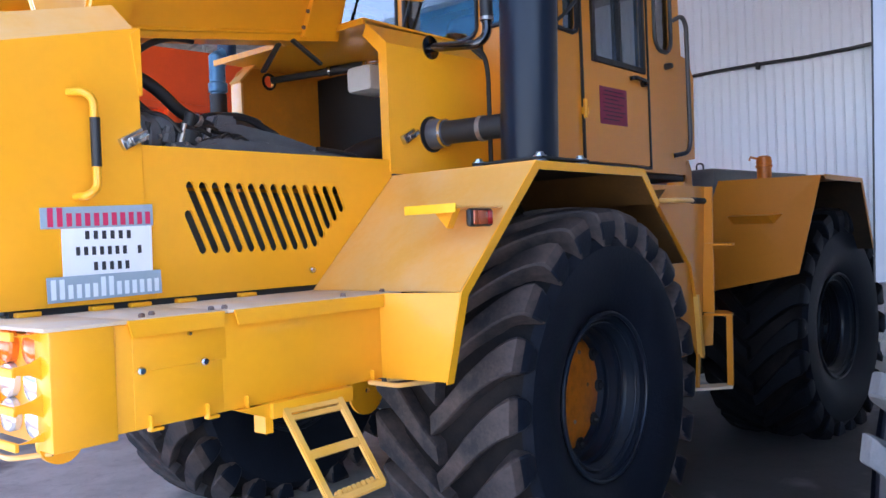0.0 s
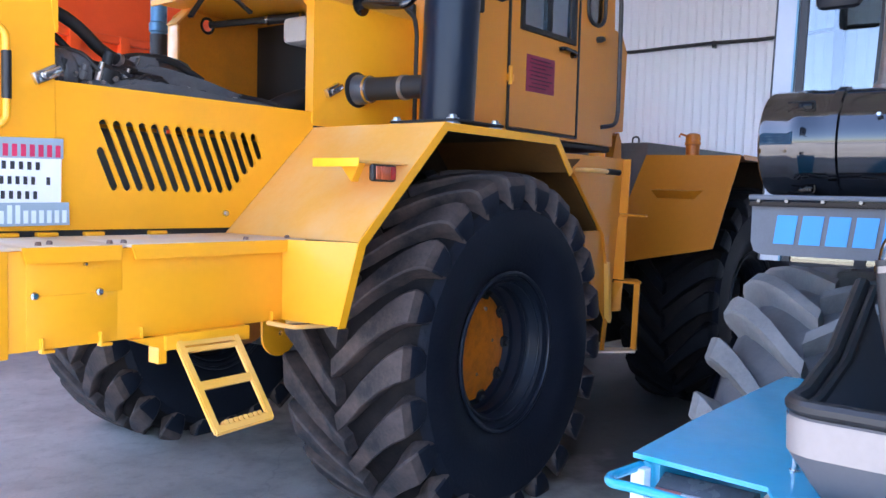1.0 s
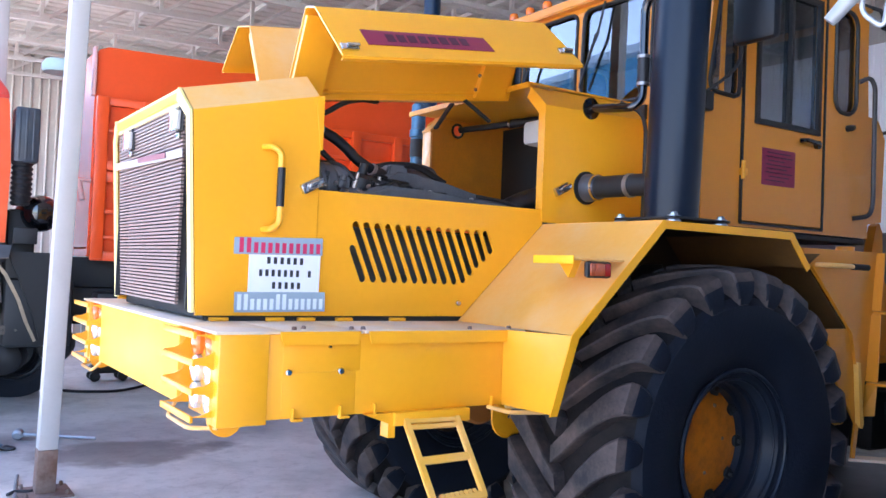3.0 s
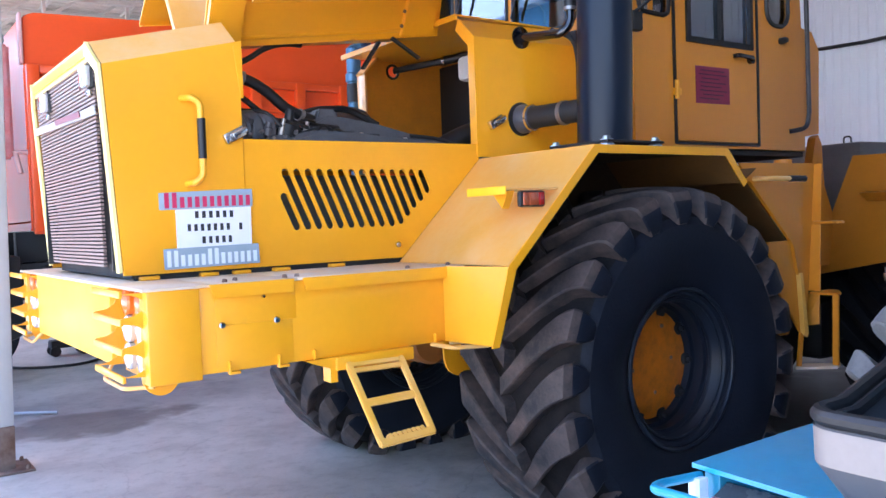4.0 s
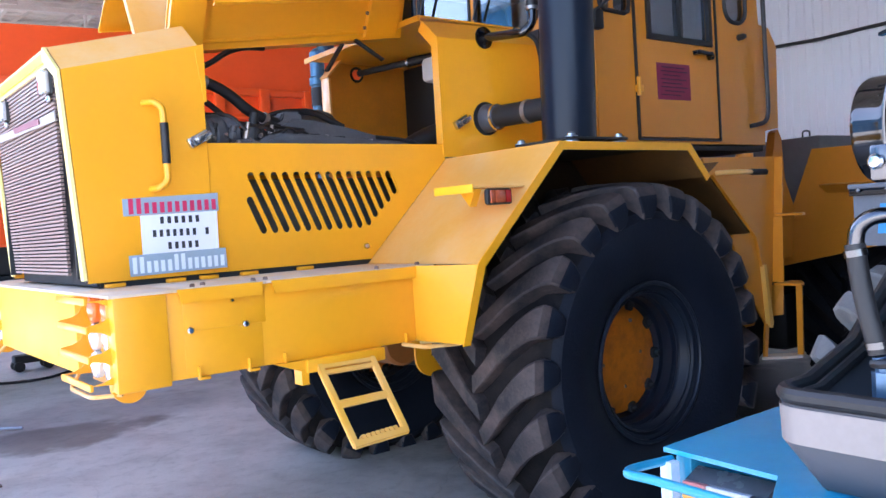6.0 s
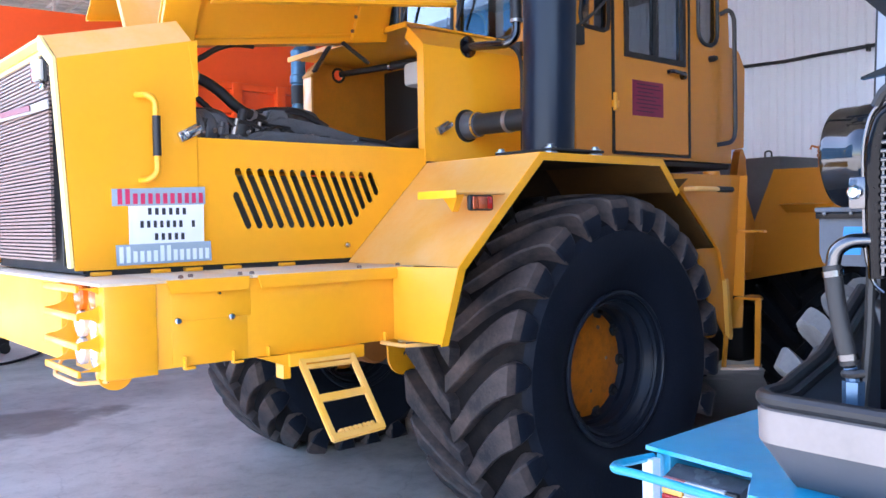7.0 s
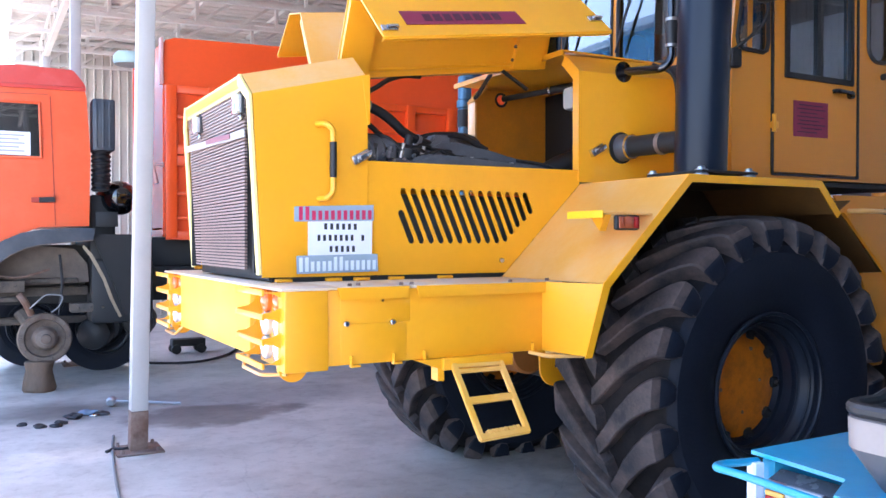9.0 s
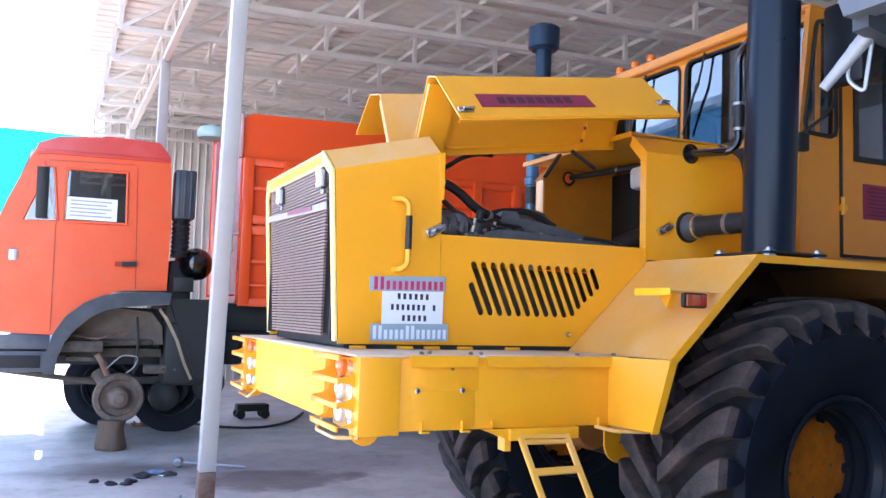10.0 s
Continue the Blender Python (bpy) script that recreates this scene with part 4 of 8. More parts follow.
# --- fender of the front wheel, near and far ---
for side in (1, -1):
    yy = (lambda y: y) if side > 0 else far_y
    f = lambda pts: [(x, yy(y), z) for x, y, z in (pts if side > 0 else pts[::-1])]
    bm = B()
    patch(bm, (2.494, yy(2.621), 1.05), (2.505, yy(2.306), 1.055), (2.588, yy(2.306), 1.366), (2.494, yy(2.621), 1.366))
    patch(bm, (2.512, yy(2.618), 1.05), (2.517, yy(2.306), 1.055), (2.600, yy(2.306), 1.364), (2.512, yy(2.618), 1.364))
    part("flare_panel", bm, YELLOW, T)
    bm = B()
    plate(bm, f([(2.588, 3.10, 1.369), (2.588, 2.306, 1.369), (3.095, 2.304, 1.862), (3.095, 3.10, 1.862)]), 0.006)
    part("fender_slope", bm, FENDER, T, "yellow sloping fender plate with a painted pale sky sheen")
    bm = B()
    plate(bm, f([(3.093, 3.10, 1.863), (3.093, 2.304, 1.863), (4.03, 2.304, 1.863), (4.03, 3.10, 1.863)]), 0.006)
    part("fender_top", bm, FENDER, T)
    bm = B()
    plate(bm, f([(4.03, 3.10, 1.861), (4.03, 2.304, 1.861), (4.18, 2.304, 1.70), (4.18, 3.10, 1.70)]), 0.006)
    part("fender_rear", bm, FENDER, T)
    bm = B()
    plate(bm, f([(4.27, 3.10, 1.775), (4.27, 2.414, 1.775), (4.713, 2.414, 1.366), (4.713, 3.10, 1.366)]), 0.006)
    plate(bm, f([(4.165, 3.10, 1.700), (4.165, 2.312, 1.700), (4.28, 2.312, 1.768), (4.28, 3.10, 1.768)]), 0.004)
    part("fender_tail", bm, ARCHBROWN, T, "brown tail plate of the fender")
    # folded rim along the outer edge
    line = [(2.487, 1.05), (2.588, 1.367), (3.094, 1.863), (4.03, 1.863), (4.185, 1.696)]
    inner = [(2.524, 1.05), (2.625, 1.353), (3.112, 1.826), (4.012, 1.826), (4.157, 1.672)]
    bm = B()
    prism(bm, line + inner[::-1], "y", yy(2.298), yy(2.304))
    part("fender_rim", bm, YELLOW, T, "bright yellow folded fender edge")
    # inner wheel-arch wall
    bm = B()
    plate(bm, f([(2.60, 3.105, 1.05), (4.5, 3.105, 1.05), (4.5, 3.105, 1.86), (3.10, 3.105, 1.86), (2.60, 3.105, 1.36)][::-1]), 0.006)
    part("arch_panel", bm, ARCHDARK, T, "dark wheel-arch wall")
    for k, q in enumerate(([(2.62, 3.12, 1.385), (2.62, 2.312, 1.385), (3.098, 2.312, 1.851), (3.098, 3.12, 1.851)], [(3.10, 3.12, 1.853), (3.10, 2.312, 1.853), (4.02, 2.312, 1.853), (4.02, 3.12, 1.853)])):
        bm = B()
        plate(bm, f(q), 0.004)
        part("arch_lining", bm, ARCHDARK, T, "dark lining under the fender")
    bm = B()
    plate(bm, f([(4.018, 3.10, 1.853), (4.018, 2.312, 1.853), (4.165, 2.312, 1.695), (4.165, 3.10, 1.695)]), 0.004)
    part("arch_lining", bm, ARCHBROWN, T, "brown underside of the fender")

# marker lamp under its bracket shelf
bm = B()
box(bm, 2.61, 2.893, 2.327, 2.574, 1.672, 1.679)
shelf = part("lamp_bracket", bm, FENDER, T, "yellow lamp bracket shelf")
bm = B()
box(bm, 2.602, 2.609, 2.325, 2.576, 1.654, 1.688, 0.002)
part("bracket_lip", bm, FRESHY, shelf, "bright fresh yellow bracket lip")
bm = B()
prism(bm, [(2.49, 1.671), (2.38, 1.671), (2.42, 1.598)], "x", 2.664, 2.70)
part("bracket_gusset", bm, YELLOW, shelf)
bm = B()
box(bm, 2.662, 2.80, 2.302, 2.330, 1.600, 1.668, 0.012)
ml = part("marker_lamp", bm, BLACK, T, "dark marker lamp bezel")
ORANGELENS = mat("orange_lens", (0.42, 0.085, 0.03), 0.15, vary=0.3, scale=40, coat=0.5)
for a_, b_, m_ in ((2.674, 2.70, ORANGELENS), (2.702, 2.755, ORANGELENS), (2.757, 2.786, REDLENS)):
    bm = B()
    box(bm, a_, b_, 2.294, 2.303, 1.608, 1.660, 0.004)
    part("marker_lens", bm, m_, ml, "orange-red lens")

# --- radiator housing ---


def hz(x):
    return 2.20 + 0.245 * (x - 1.28)


for y, s in ((YN, 1), (far_y(YN), -1)):
    bm = B()
    prism(bm, [(1.322, 1.390), (1.828, 1.390), (1.828, hz(1.828)), (1.278, hz(1.278))], "y", y, y + 0.012 * s)
    part("housing_side", bm, YELLOW, T)
    bm = B()
    q = [(1.278, y, hz(1.278)), (1.815, y, hz(1.815)), (1.80, y + 0.11 * s, hz(1.80) + 0.105), (1.262, y + 0.11 * s, hz(1.262) + 0.105)]
    plate(bm, q if s > 0 else q[::-1], 0.01)
    part("housing_bevel", bm, FENDER, T, "bevelled yellow hood edge with a painted pale sky sheen")
    bm = B()
    prism(bm, [(1.802, hz(1.802) - 0.02), (1.838, hz(1.838)), (1.838, 2.10), (1.828, 2.10)], "y", y - 0.006 * s, y + 0.03 * s)
    part("housing_seal", bm, YELLOW, T)
bm = B()
ya, yb = YN + 0.11, far_y(YN + 0.11)
plate(bm, [(1.262, ya, hz(1.262) + 0.105), (1.80, ya, hz(1.80) + 0.105), (1.80, yb, hz(1.80) + 0.105), (1.262, yb, hz(1.262) + 0.105)], 0.012)
part("housing_top", bm, FENDER, T)
# face frame; overexposure from the yard is put into its pale lemon
bm = B()
for s, y in ((1, YN), (-1, far_y(YN))):
    q = [(1.318, y, 1.402), (1.274, y, hz(1.278)), (1.274, y + 0.045 * s, hz(1.278)), (1.318, y + 0.045 * s, 1.402)]
    plate(bm, q if s < 0 else q[::-1], 0.012)
    q = [(1.274, y, hz(1.278)), (1.255, y + 0.11 * s, hz(1.262) + 0.105), (1.258, y + 0.13 * s, hz(1.262) + 0.055), (1.274, y + 0.045 * s, hz(1.278) - 0.02)]
    plate(bm, q if s < 0 else q[::-1], 0.012)
plate(bm, [(1.256, yb, hz(1.262) + 0.105), (1.256, ya, hz(1.262) + 0.105), (1.262, ya, hz(1.262) + 0.035), (1.262, yb, hz(1.262) + 0.035)][::-1], 0.012)
ff = part("face_frame", bm, mat("overlit_frame_yellow", (0.94, 0.78, 0.30), 0.35, vary=0.05, scale=6, coat=0.3), T, "yellow frame round the radiator, painted pale as if overexposed")
# lemon strip added for the glare along the frame's top
bm = B()
plate(bm, [(1.249, yb - 0.02, hz(1.262) + 0.088), (1.249, ya + 0.02, hz(1.262) + 0.088), (1.253, ya + 0.02, hz(1.262) + 0.050), (1.253, yb - 0.02, hz(1.262) + 0.050)][::-1], 0.004)
part("glare_strip", bm, mat("overlit_strip_yellow", (0.92, 0.80, 0.010), 0.4, vary=0.05, scale=6), ff, "lemon strip painted in as glare")
bm = B()
box(bm, 1.36, 1.80, YN + 0.03, far_y(YN + 0.03), 1.375, 1.43)
box(bm, 1.345, 1.365, YN + 0.04, far_y(YN + 0.04), 1.43, 2.24)
part("radiator_core", bm, BLACKMATT, T, "black radiator core")
# radiator slats, each one a thin ledge
sl = B()
box(sl, -0.012, 0.0, 0.035, far_y(YN) - YN - 0.155, -0.0047, 0.0047)
slat = mesh_of("grille_slat", sl, GRILLE, 0)
grid = B()
box(grid, 1.296, 1.345, YN + 0.05, YN + 0.062, 1.41, 2.25)
gr = part("grille", grid, BLACKMATT, T, "fine horizontal slats over the radiator")
grid = B()
box(grid, 1.296, 1.345, far_y(YN + 0.062), far_y(YN + 0.05), 1.41, 2.25)
part("grille_side", grid, BLACKMATT, gr)
z = 1.425
while z < 2.25:
    short = max(0.0, 0.20 * (2.2 - z))
    put("slat", slat, gr, Matrix.Translation((1.325 - 0.053 * (z - 1.4), YN + 0.06 + short, z)) @ Matrix.Diagonal((1, 1 - short / 1.165, 1, 1)))
    z += 0.0155
bm = B()
plate(bm, [(1.272, far_y(YN + 0.07), 2.052), (1.272, YN + 0.085, 2.018), (1.269, YN + 0.085, 2.052), (1.269, far_y(YN + 0.07), 2.086)][::-1], 0.006)
rl_ = part("grille_rail", bm, mat("pale_steel_rail", (0.50, 0.47, 0.47), 0.4, metal=0.4, vary=0.2, scale=15), T, "pale steel cross rail")
bm = B()
plate(bm, [(1.262, 3.86, 2.050), (1.262, 3.40, 2.033), (1.260, 3.40, 2.056), (1.260, 3.86, 2.073)][::-1], 0.003)
part("rail_badge", bm, mat("faded_maroon_badge", (0.26, 0.10, 0.12), 0.4, vary=0.3, scale=30), rl_, "faded maroon strip")
for y in (3.235, 4.03):
    bm = B()
    box(bm, 1.262, 1.280, y - 0.040, y + 0.040, 2.125, 2.215, 0.008)
    box(bm, 1.275, 1.30, y - 0.02, y + 0.02, 2.15, 2.19, 0.004)
    bar(bm, (1.276, y, 2.20), (1.266, y, 2.26), 0.02, 0.012)
    hl = part("headlamp", bm, BLACKMATT, T, "square black work headlamp")
    bm = B()
    box(bm, 1.232, 1.263, y - 0.038, y + 0.038, 2.128, 2.212, 0.008)
    part("lens", bm, CLEARLENS, hl, "clear square lens")
    for z in (2.128, 2.212):
        bm = B()
        box(bm, 1.235, 1.249, y - 0.040, y + 0.040, z - 0.004, z + 0.004, 0.002)
        part("bezel", bm, CHROME, hl, "bright bezel bar")
    bm = B()
    box(bm, 1.256, 1.274, y - 0.020, y + 0.020, 2.096, 2.122, 0.004)
    part("lamp_foot", bm, CHROME, hl, "bright lamp foot")

# side handle
bm = B()
tube(bm, rounded([(1.575, YN, 2.085), (1.60, YN - 0.055, 2.083), (1.63, YN - 0.06, 2.06), (1.632, YN - 0.06, 1.77), (1.60, YN - 0.055, 1.745), (1.585, YN, 1.745)], 0.03), 0.0135, 10)
h = part("grab_handle", bm, YELLOW, T, "pale yellow bent pipe handle")
bm = B()
tube(bm, [(1.632, YN - 0.06, 2.00), (1.632, YN - 0.06, 1.84)], 0.0165, 12)
part("grip", bm, BLACK, h, "black rubber grip")


def latch(x, z):
    bm = B()
    m = Matrix.Translation((x, YN - 0.012, z)) @ Matrix.Rotation(radians(-28), 4, "Y")
    box(bm, -0.048, 0.045, -0.012, 0.012, -0.022, 0.022, 0.004, m)
    box(bm, -0.02, 0.05, -0.03, -0.012, -0.012, 0.012, 0.004, m)
    box(bm, -0.055, -0.03, -0.024, 0.0, -0.018, 0.018, 0.004, m)
    part("hood_latch", bm, CHROME, T, "bright zinc toggle latch")


latch(1.79, 1.945)
latch(3.195, 2.05)

# --- side panels with slanted louvre slots ---
SLOT = []
for i in range(-2, 14):
    xt = 2.018 + 0.0548 * i
    dx, z1, z0 = 0.100, 1.790, 1.556
    s0, s1 = 0.0, 1.0
    if xt < 2.012:
        s0 = (2.008 - xt) / dx + (0.0 if i == -1 else 0.0)
    for _ in range(40):
        x, zz = xt + dx * s1, z1 + (z0 - z1) * s1
        if x > 2.600 + (zz - 1.556) * (0.21 / 0.195):
            s1 -= 0.02
    if s1 - s0 < 0.08:
        continue
    a = Vector((xt + dx * s0, z1 + (z0 - z1) * s0))
    b = Vector((xt + dx * s1, z1 + (z0 - z1) * s1))
    d = (b - a).normalized()
    nrm = Vector((-d.y, d.x)) * 0.0135
    loop = []
    for c, sg in ((a, 1), (b, -1)):
        base = math.atan2(nrm.y, nrm.x) if sg > 0 else math.atan2(-nrm.y, -nrm.x)
        for k in range(7):
            t = base + math.pi * k / 6
            loop.append((c.x + 0.0175 * math.cos(t), c.y + 0.0175 * math.sin(t)))
    SLOT.append(loop)
for y, s in ((YN + 0.006, 1), (far_y(YN + 0.006), -1)):
    bm = B()
    sheet(bm, [(1.832, 1.390), (2.606, 1.390), (3.086, 1.858), (3.086, 1.936), (1.832, 1.93)], SLOT, lambda x, z: (x, y, z), (0, 0.012 * s, 0))
    part("louvred_side_panel", bm, YELLOW, T, "yellow side panel with slanted louvre slots")
    bm = B()
    box(bm, 1.836, 3.08, min(y + 0.0125 * s, y + 0.05 * s), max(y + 0.0125 * s, y + 0.05 * s), 1.912, 1.9285)
    part("panel_flange", bm, CABY, T)
bm = B()
bolt(bm, (2.58, YN + 0.004, 1.452), (0, -1, 0), 0.014, 0.014)
part("panel_bolt", bm, CHROME, T, "bright zinc bolt")
for x in (1.42, 1.66, 1.80, 1.98, 2.25):
    bm = B()
    box(bm, x - 0.038, x + 0.038, YN - 0.008, YN + 0.05, DECK_Z, DECK_Z + 0.016, 0.004)
    part("panel_foot", bm, YELLOW, T)
# black strip drawn in for the shade between hood and deck
bm = B()
box(bm, 1.37, 2.62, YN + 0.02, YN + 0.05, DECK_Z, 1.41)
part("shadow_gap_strip", bm, BLACKMATT, T)

# sign sheets fixed on the hood side
sg = lambda x, z: (x, YN - 0.004, z)
bm = B()
sheet(bm, [(1.467, 1.640), (1.857, 1.648), (1.857, 1.722), (1.467, 1.708)], [], sg, (0, 0.003, 0))
s1 = tagged(part("sign_board", bm, GREYPLATE, smooth=0), "blue-grey strip board with a crimson word", "sign", "boards on the hood")
letter_bars("letter_bar", "UUllllllllll", 1.482, 1.852, 1.650, 1.711, lambda x, z: (x, YN - 0.0055, z + 0.020 * (x - 1.66)), (0, 0.001, 0), 0.42, PINKPRINT, s1, "crimson lettering bar")
bm = B()
sheet(bm, [(1.530, 1.485), (1.845, 1.487), (1.847, 1.648), (1.530, 1.640)], [], lambda x, z: (x, YN - 0.0085, z), (0, 0.003, 0))
s2 = tagged(part("paper_sheet", bm, PAPER, smooth=0), "white paper sheet with three lines of black print on the hood", "paper sign", "boards on the hood")
for a, b, c, w in ((1.60, 1.775, 1.605, "UUUUUU"), (1.568, 1.812, 1.553, "UUUUUUU U"), (1.626, 1.765, 1.502, "UUUUU")):
    letter_bars("print_bar", w, a, b, c, c + 0.028, lambda x, z: (x, YN - 0.0100, z), (0, 0.001, 0), 0.5, INK, s2, "black print bar")
bm = B()
sheet(bm, [(1.475, 1.404), (1.875, 1.410), (1.872, 1.492), (1.473, 1.486)], [], lambda x, z: (x, YN - 0.014, z), (0, 0.003, 0))
s3 = tagged(part("sign_board", bm, GREYPLATE, smooth=0), "blue-grey strip board with a white word", "sign", "boards on the hood")
letter_bars("letter_bar", "UUllllUUllllll", 1.480, 1.868, 1.416, 1.480, lambda x, z: (x, YN - 0.0155, z + 0.014 * (x - 1.66)), (0, 0.001, 0), 0.42, WHITEPRINT, s3, "white lettering bar")

# --- raised gull-wing hood flaps ---
# each flap in section, as (y, z) at x = 1.80: hinge, inner and outer edge of its flat crest, hanging lip
FLAPS = (((3.432, 2.372), (3.245, 2.748), (3.118, 2.715), (2.854, 2.452)), ((3.74, 2.43), (3.945, 2.815), (4.075, 2.842), (4.345, 2.655)))
for s, (hinge_, in_, out_, lip_) in zip((1, -1), FLAPS):
    rise = lambda x: 0.14 * (x - 1.80)
    at = lambda p, x: Vector((x, p[0], p[1] + rise(x)))
    mix = lambda p, q, f: (p[0] + (q[0] - p[0]) * f, p[1] + (q[1] - p[1]) * f)
    fl = lambda q: q if s > 0 else q[::-1]
    xa, xb = 1.80, 3.07
    bm = B()
    plate(bm, fl([at(hinge_, xa), at(hinge_, xb + 0.03), at(in_, xb - 0.02), at(in_, xa)]), 0.008)
    flap = part("hood_flap", bm, YELLOW if s > 0 else FENDER, T, "raised yellow gull-wing hood flap")
    bm = B()
    plate(bm, fl([at(in_, xa), at(in_, xb - 0.02), at(out_, xb - 0.01), at(out_, xa - 0.015)]), 0.008)
    part("flap_crest", bm, FENDER, flap, "narrow flat crest of the flap with a painted pale sheen")
    bm = B()
    plate(bm, fl([at(out_, xa - 0.015), at(out_, xb - 0.01), at(lip_, xb + 0.035), at(lip_, xa)]), 0.008)
    bmesh.ops.bevel(bm, geom=[e for e in bm.edges if e.calc_length() < 0.01], offset=0.004, segments=2, affect="EDGES")
    part("flap_side", bm, YELLOW, flap)
    # raised frame strips on the underside
    d_ = Vector((0, -0.03 * s, -0.014))
    for x0_, x1_ in ((xa + 0.004, xa + 0.165), (xb - 0.22, xb - 0.03)):
        bm = B()
        plate(bm, fl([at(mix(hinge_, in_, 0.04), x0_) + d_, at(mix(hinge_, in_, 0.04), x1_) + d_, at(mix(hinge_, in_, 0.93), x1_) + d_, at(mix(hinge_, in_, 0.93), x0_) + d_]), 0.022)
        part("flap_frame_strip", bm, YELLOW, flap)
    # turned-in lip and folded hinge edge
    bm = B()
    d_ = Vector((0, 0.028 * s, -0.006))
    plate(bm, fl([at(lip_, xa), at(lip_, xb + 0.035), at(lip_, xb + 0.03) + d_, at(lip_, xa + 0.005) + d_]), 0.005)
    part("flap_lip", bm, YELLOW, flap)
    bm = B()
    tube(bm, [at(hinge_, xa + 0.02) + Vector((0, -0.012 * s, 0.03)), at(hinge_, xb) + Vector((0, -0.012 * s, 0.03))], 0.011, 8)
    part("hinge_bead", bm, YELLOW, flap)
    if s < 0:
        continue
    dn = (at(lip_, 0) - at(out_, 0)).normalized()
    nrm_ = dn.cross(Vector((1, 0, 0.14)).normalized()).normalized()
    nrm_ = -nrm_ if nrm_.y > 0 else nrm_
    long_ = Vector((1, 0, 0.14)).normalized()
    base = lambda x, v, h: at(out_, x) + dn * v + nrm_ * h
    bm = B()
    plate(bm, [base(1.945, 0.285, 0.0125), base(2.60, 0.295, 0.0125), base(2.585, 0.185, 0.0125), base(1.94, 0.172, 0.0125)], 0.003)
    part("name_plate", bm, PLAQUE, flap, "maroon name strip with dark bars")
    letter_bars("name_bar", "UUUUUUUU", 2.04, 2.48, -0.262, -0.205, lambda x, v: base(x, -v, 0.0142), (0, 0, 0.001), 0.25, PLAQUEDARK, flap, "dark maroon bar")
    for x, v in ((1.845, 0.315), (3.045, 0.265)):
        bm = B()
        m_ = Matrix.Translation(base(x, v, 0.012)) @ Matrix((long_, dn, nrm_)).transposed().to_4x4()
        box(bm, -0.04, 0.04, -0.02, 0.02, -0.004, 0.008, 0.003, m_)
        box(bm, -0.015, 0.045, -0.010, 0.010, 0.008, 0.018, 0.003, m_)
        part("flap_catch", bm, CHROME, flap, "bright zinc catch")
    for x in (2.86, 2.885):
        bm = B()
        bar(bm, at(mix(hinge_, in_, 0.02), x), at(mix(hinge_, in_, 0.42), x) + Vector((0, -0.02, 0)), 0.014, 0.03)
        part("hinge_ear", bm, YELLOW, flap)
    for z_ in (0.12, 0.30):
        bm = B()
        bolt(bm, at(mix(hinge_, in_, z_), 2.855) + Vector((-0.005, -0.02, 0)), (-1, 0, 0), 0.010, 0.012)
        part("hinge_bolt", bm, RUST, flap)
    for a_, b_ in (((2.72, 3.42, 2.475), (2.61, 3.40, 2.331)), ((2.80, 3.42, 2.505), (2.953, 3.40, 2.409))):
        bm = B()
        bar(bm, a_, b_, 0.026, 0.012)
        part("flap_strut", bm, BLACKMATT, flap, "black flat hinge strut")
bm = B()
plate(bm, [(1.80, 3.434, 2.385), (3.10, 3.434, 2.567), (3.10, 3.738, 2.60), (1.80, 3.738, 2.425)], 0.02)
part("hood_spine", bm, YELLOW, T)

# --- cowl between engine and cab ---
CX0, CX1 = 3.075, 3.84
y = YN
bm = B()
sheet(bm, [(CX0 + 0.014, 1.872), (CX1, 1.872), (CX1, 2.49), (CX0 + 0.014, 2.475)], [], lambda x, z: (x, YN, z), (0, 0.01, 0))
part("cowl_side", bm, YELLOW, T)
bm = B()
plate(bm, [(CX0 + 0.014, y, 2.476), (CX1, y, 2.491), (CX1, y + 0.12, 2.60), (CX0 - 0.005, y + 0.12, 2.585)], 0.01)
part("cowl_bevel", bm, YELLOW, T)
bm = B()
prism(bm, [(YN - 0.002, 1.875), (YN + 0.05, 1.94), (YN + 0.05, 2.44), (YN + 0.15, 2.535), (YN + 0.12, 2.588), (YN - 0.002, 2.478)], "x", CX0, CX0 + 0.0135)
part("cowl_flange", bm, YELLOW, T, "bright yellow folded edge of the engine opening")
# far wall of the engine bay with its round hole
FW = far_y(YN)
ring_ = [(3.43 + 0.043 * math.cos(2 * math.pi * k / 20), 2.535 + 0.043 * math.sin(2 * math.pi * k / 20)) for k in range(20)]
edge_ = [(3.19, 1.872), (CX1, 1.872), (CX1, 2.60), (3.30, 2.60), (3.245, 2.585), (3.205, 2.55), (3.19, 2.49)]
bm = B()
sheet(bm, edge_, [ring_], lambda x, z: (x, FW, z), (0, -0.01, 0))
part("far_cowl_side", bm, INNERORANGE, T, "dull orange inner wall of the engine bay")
bm = B()
sheet(bm, edge_, [ring_], lambda x, z: (x, FW + 0.003, z), (0, 0.01, 0))
part("far_cowl_skin", bm, CABY, T)
bm = B()
box(bm, 3.172, 3.188, FW - 0.085, FW + 0.012, 1.90, 2.49, 0.003)
plate(bm, [(3.172, FW - 0.085, 2.49), (3.172, FW + 0.012, 2.49), (3.285, FW + 0.012, 2.606), (3.285, FW - 0.085, 2.606)], 0.012)
part("far_cowl_edge", bm, FENDER, T, "bright yellow folded edge")
bm = B()
tube(bm, [(x, FW - 0.012, z) for x, z in ring_], 0.009, 6, closed=True)
part("grommet_ring", bm, BLACK, T, "black grommet ring")
bm = B()
box(bm, CX0 - 0.005, CX1, YN + 0.121, far_y(YN) + 0.01, 2.602, 2.612)
box(bm, CX0 - 0.02, CX0 - 0.006, YN + 0.121, far_y(YN), 2.582, 2.612)
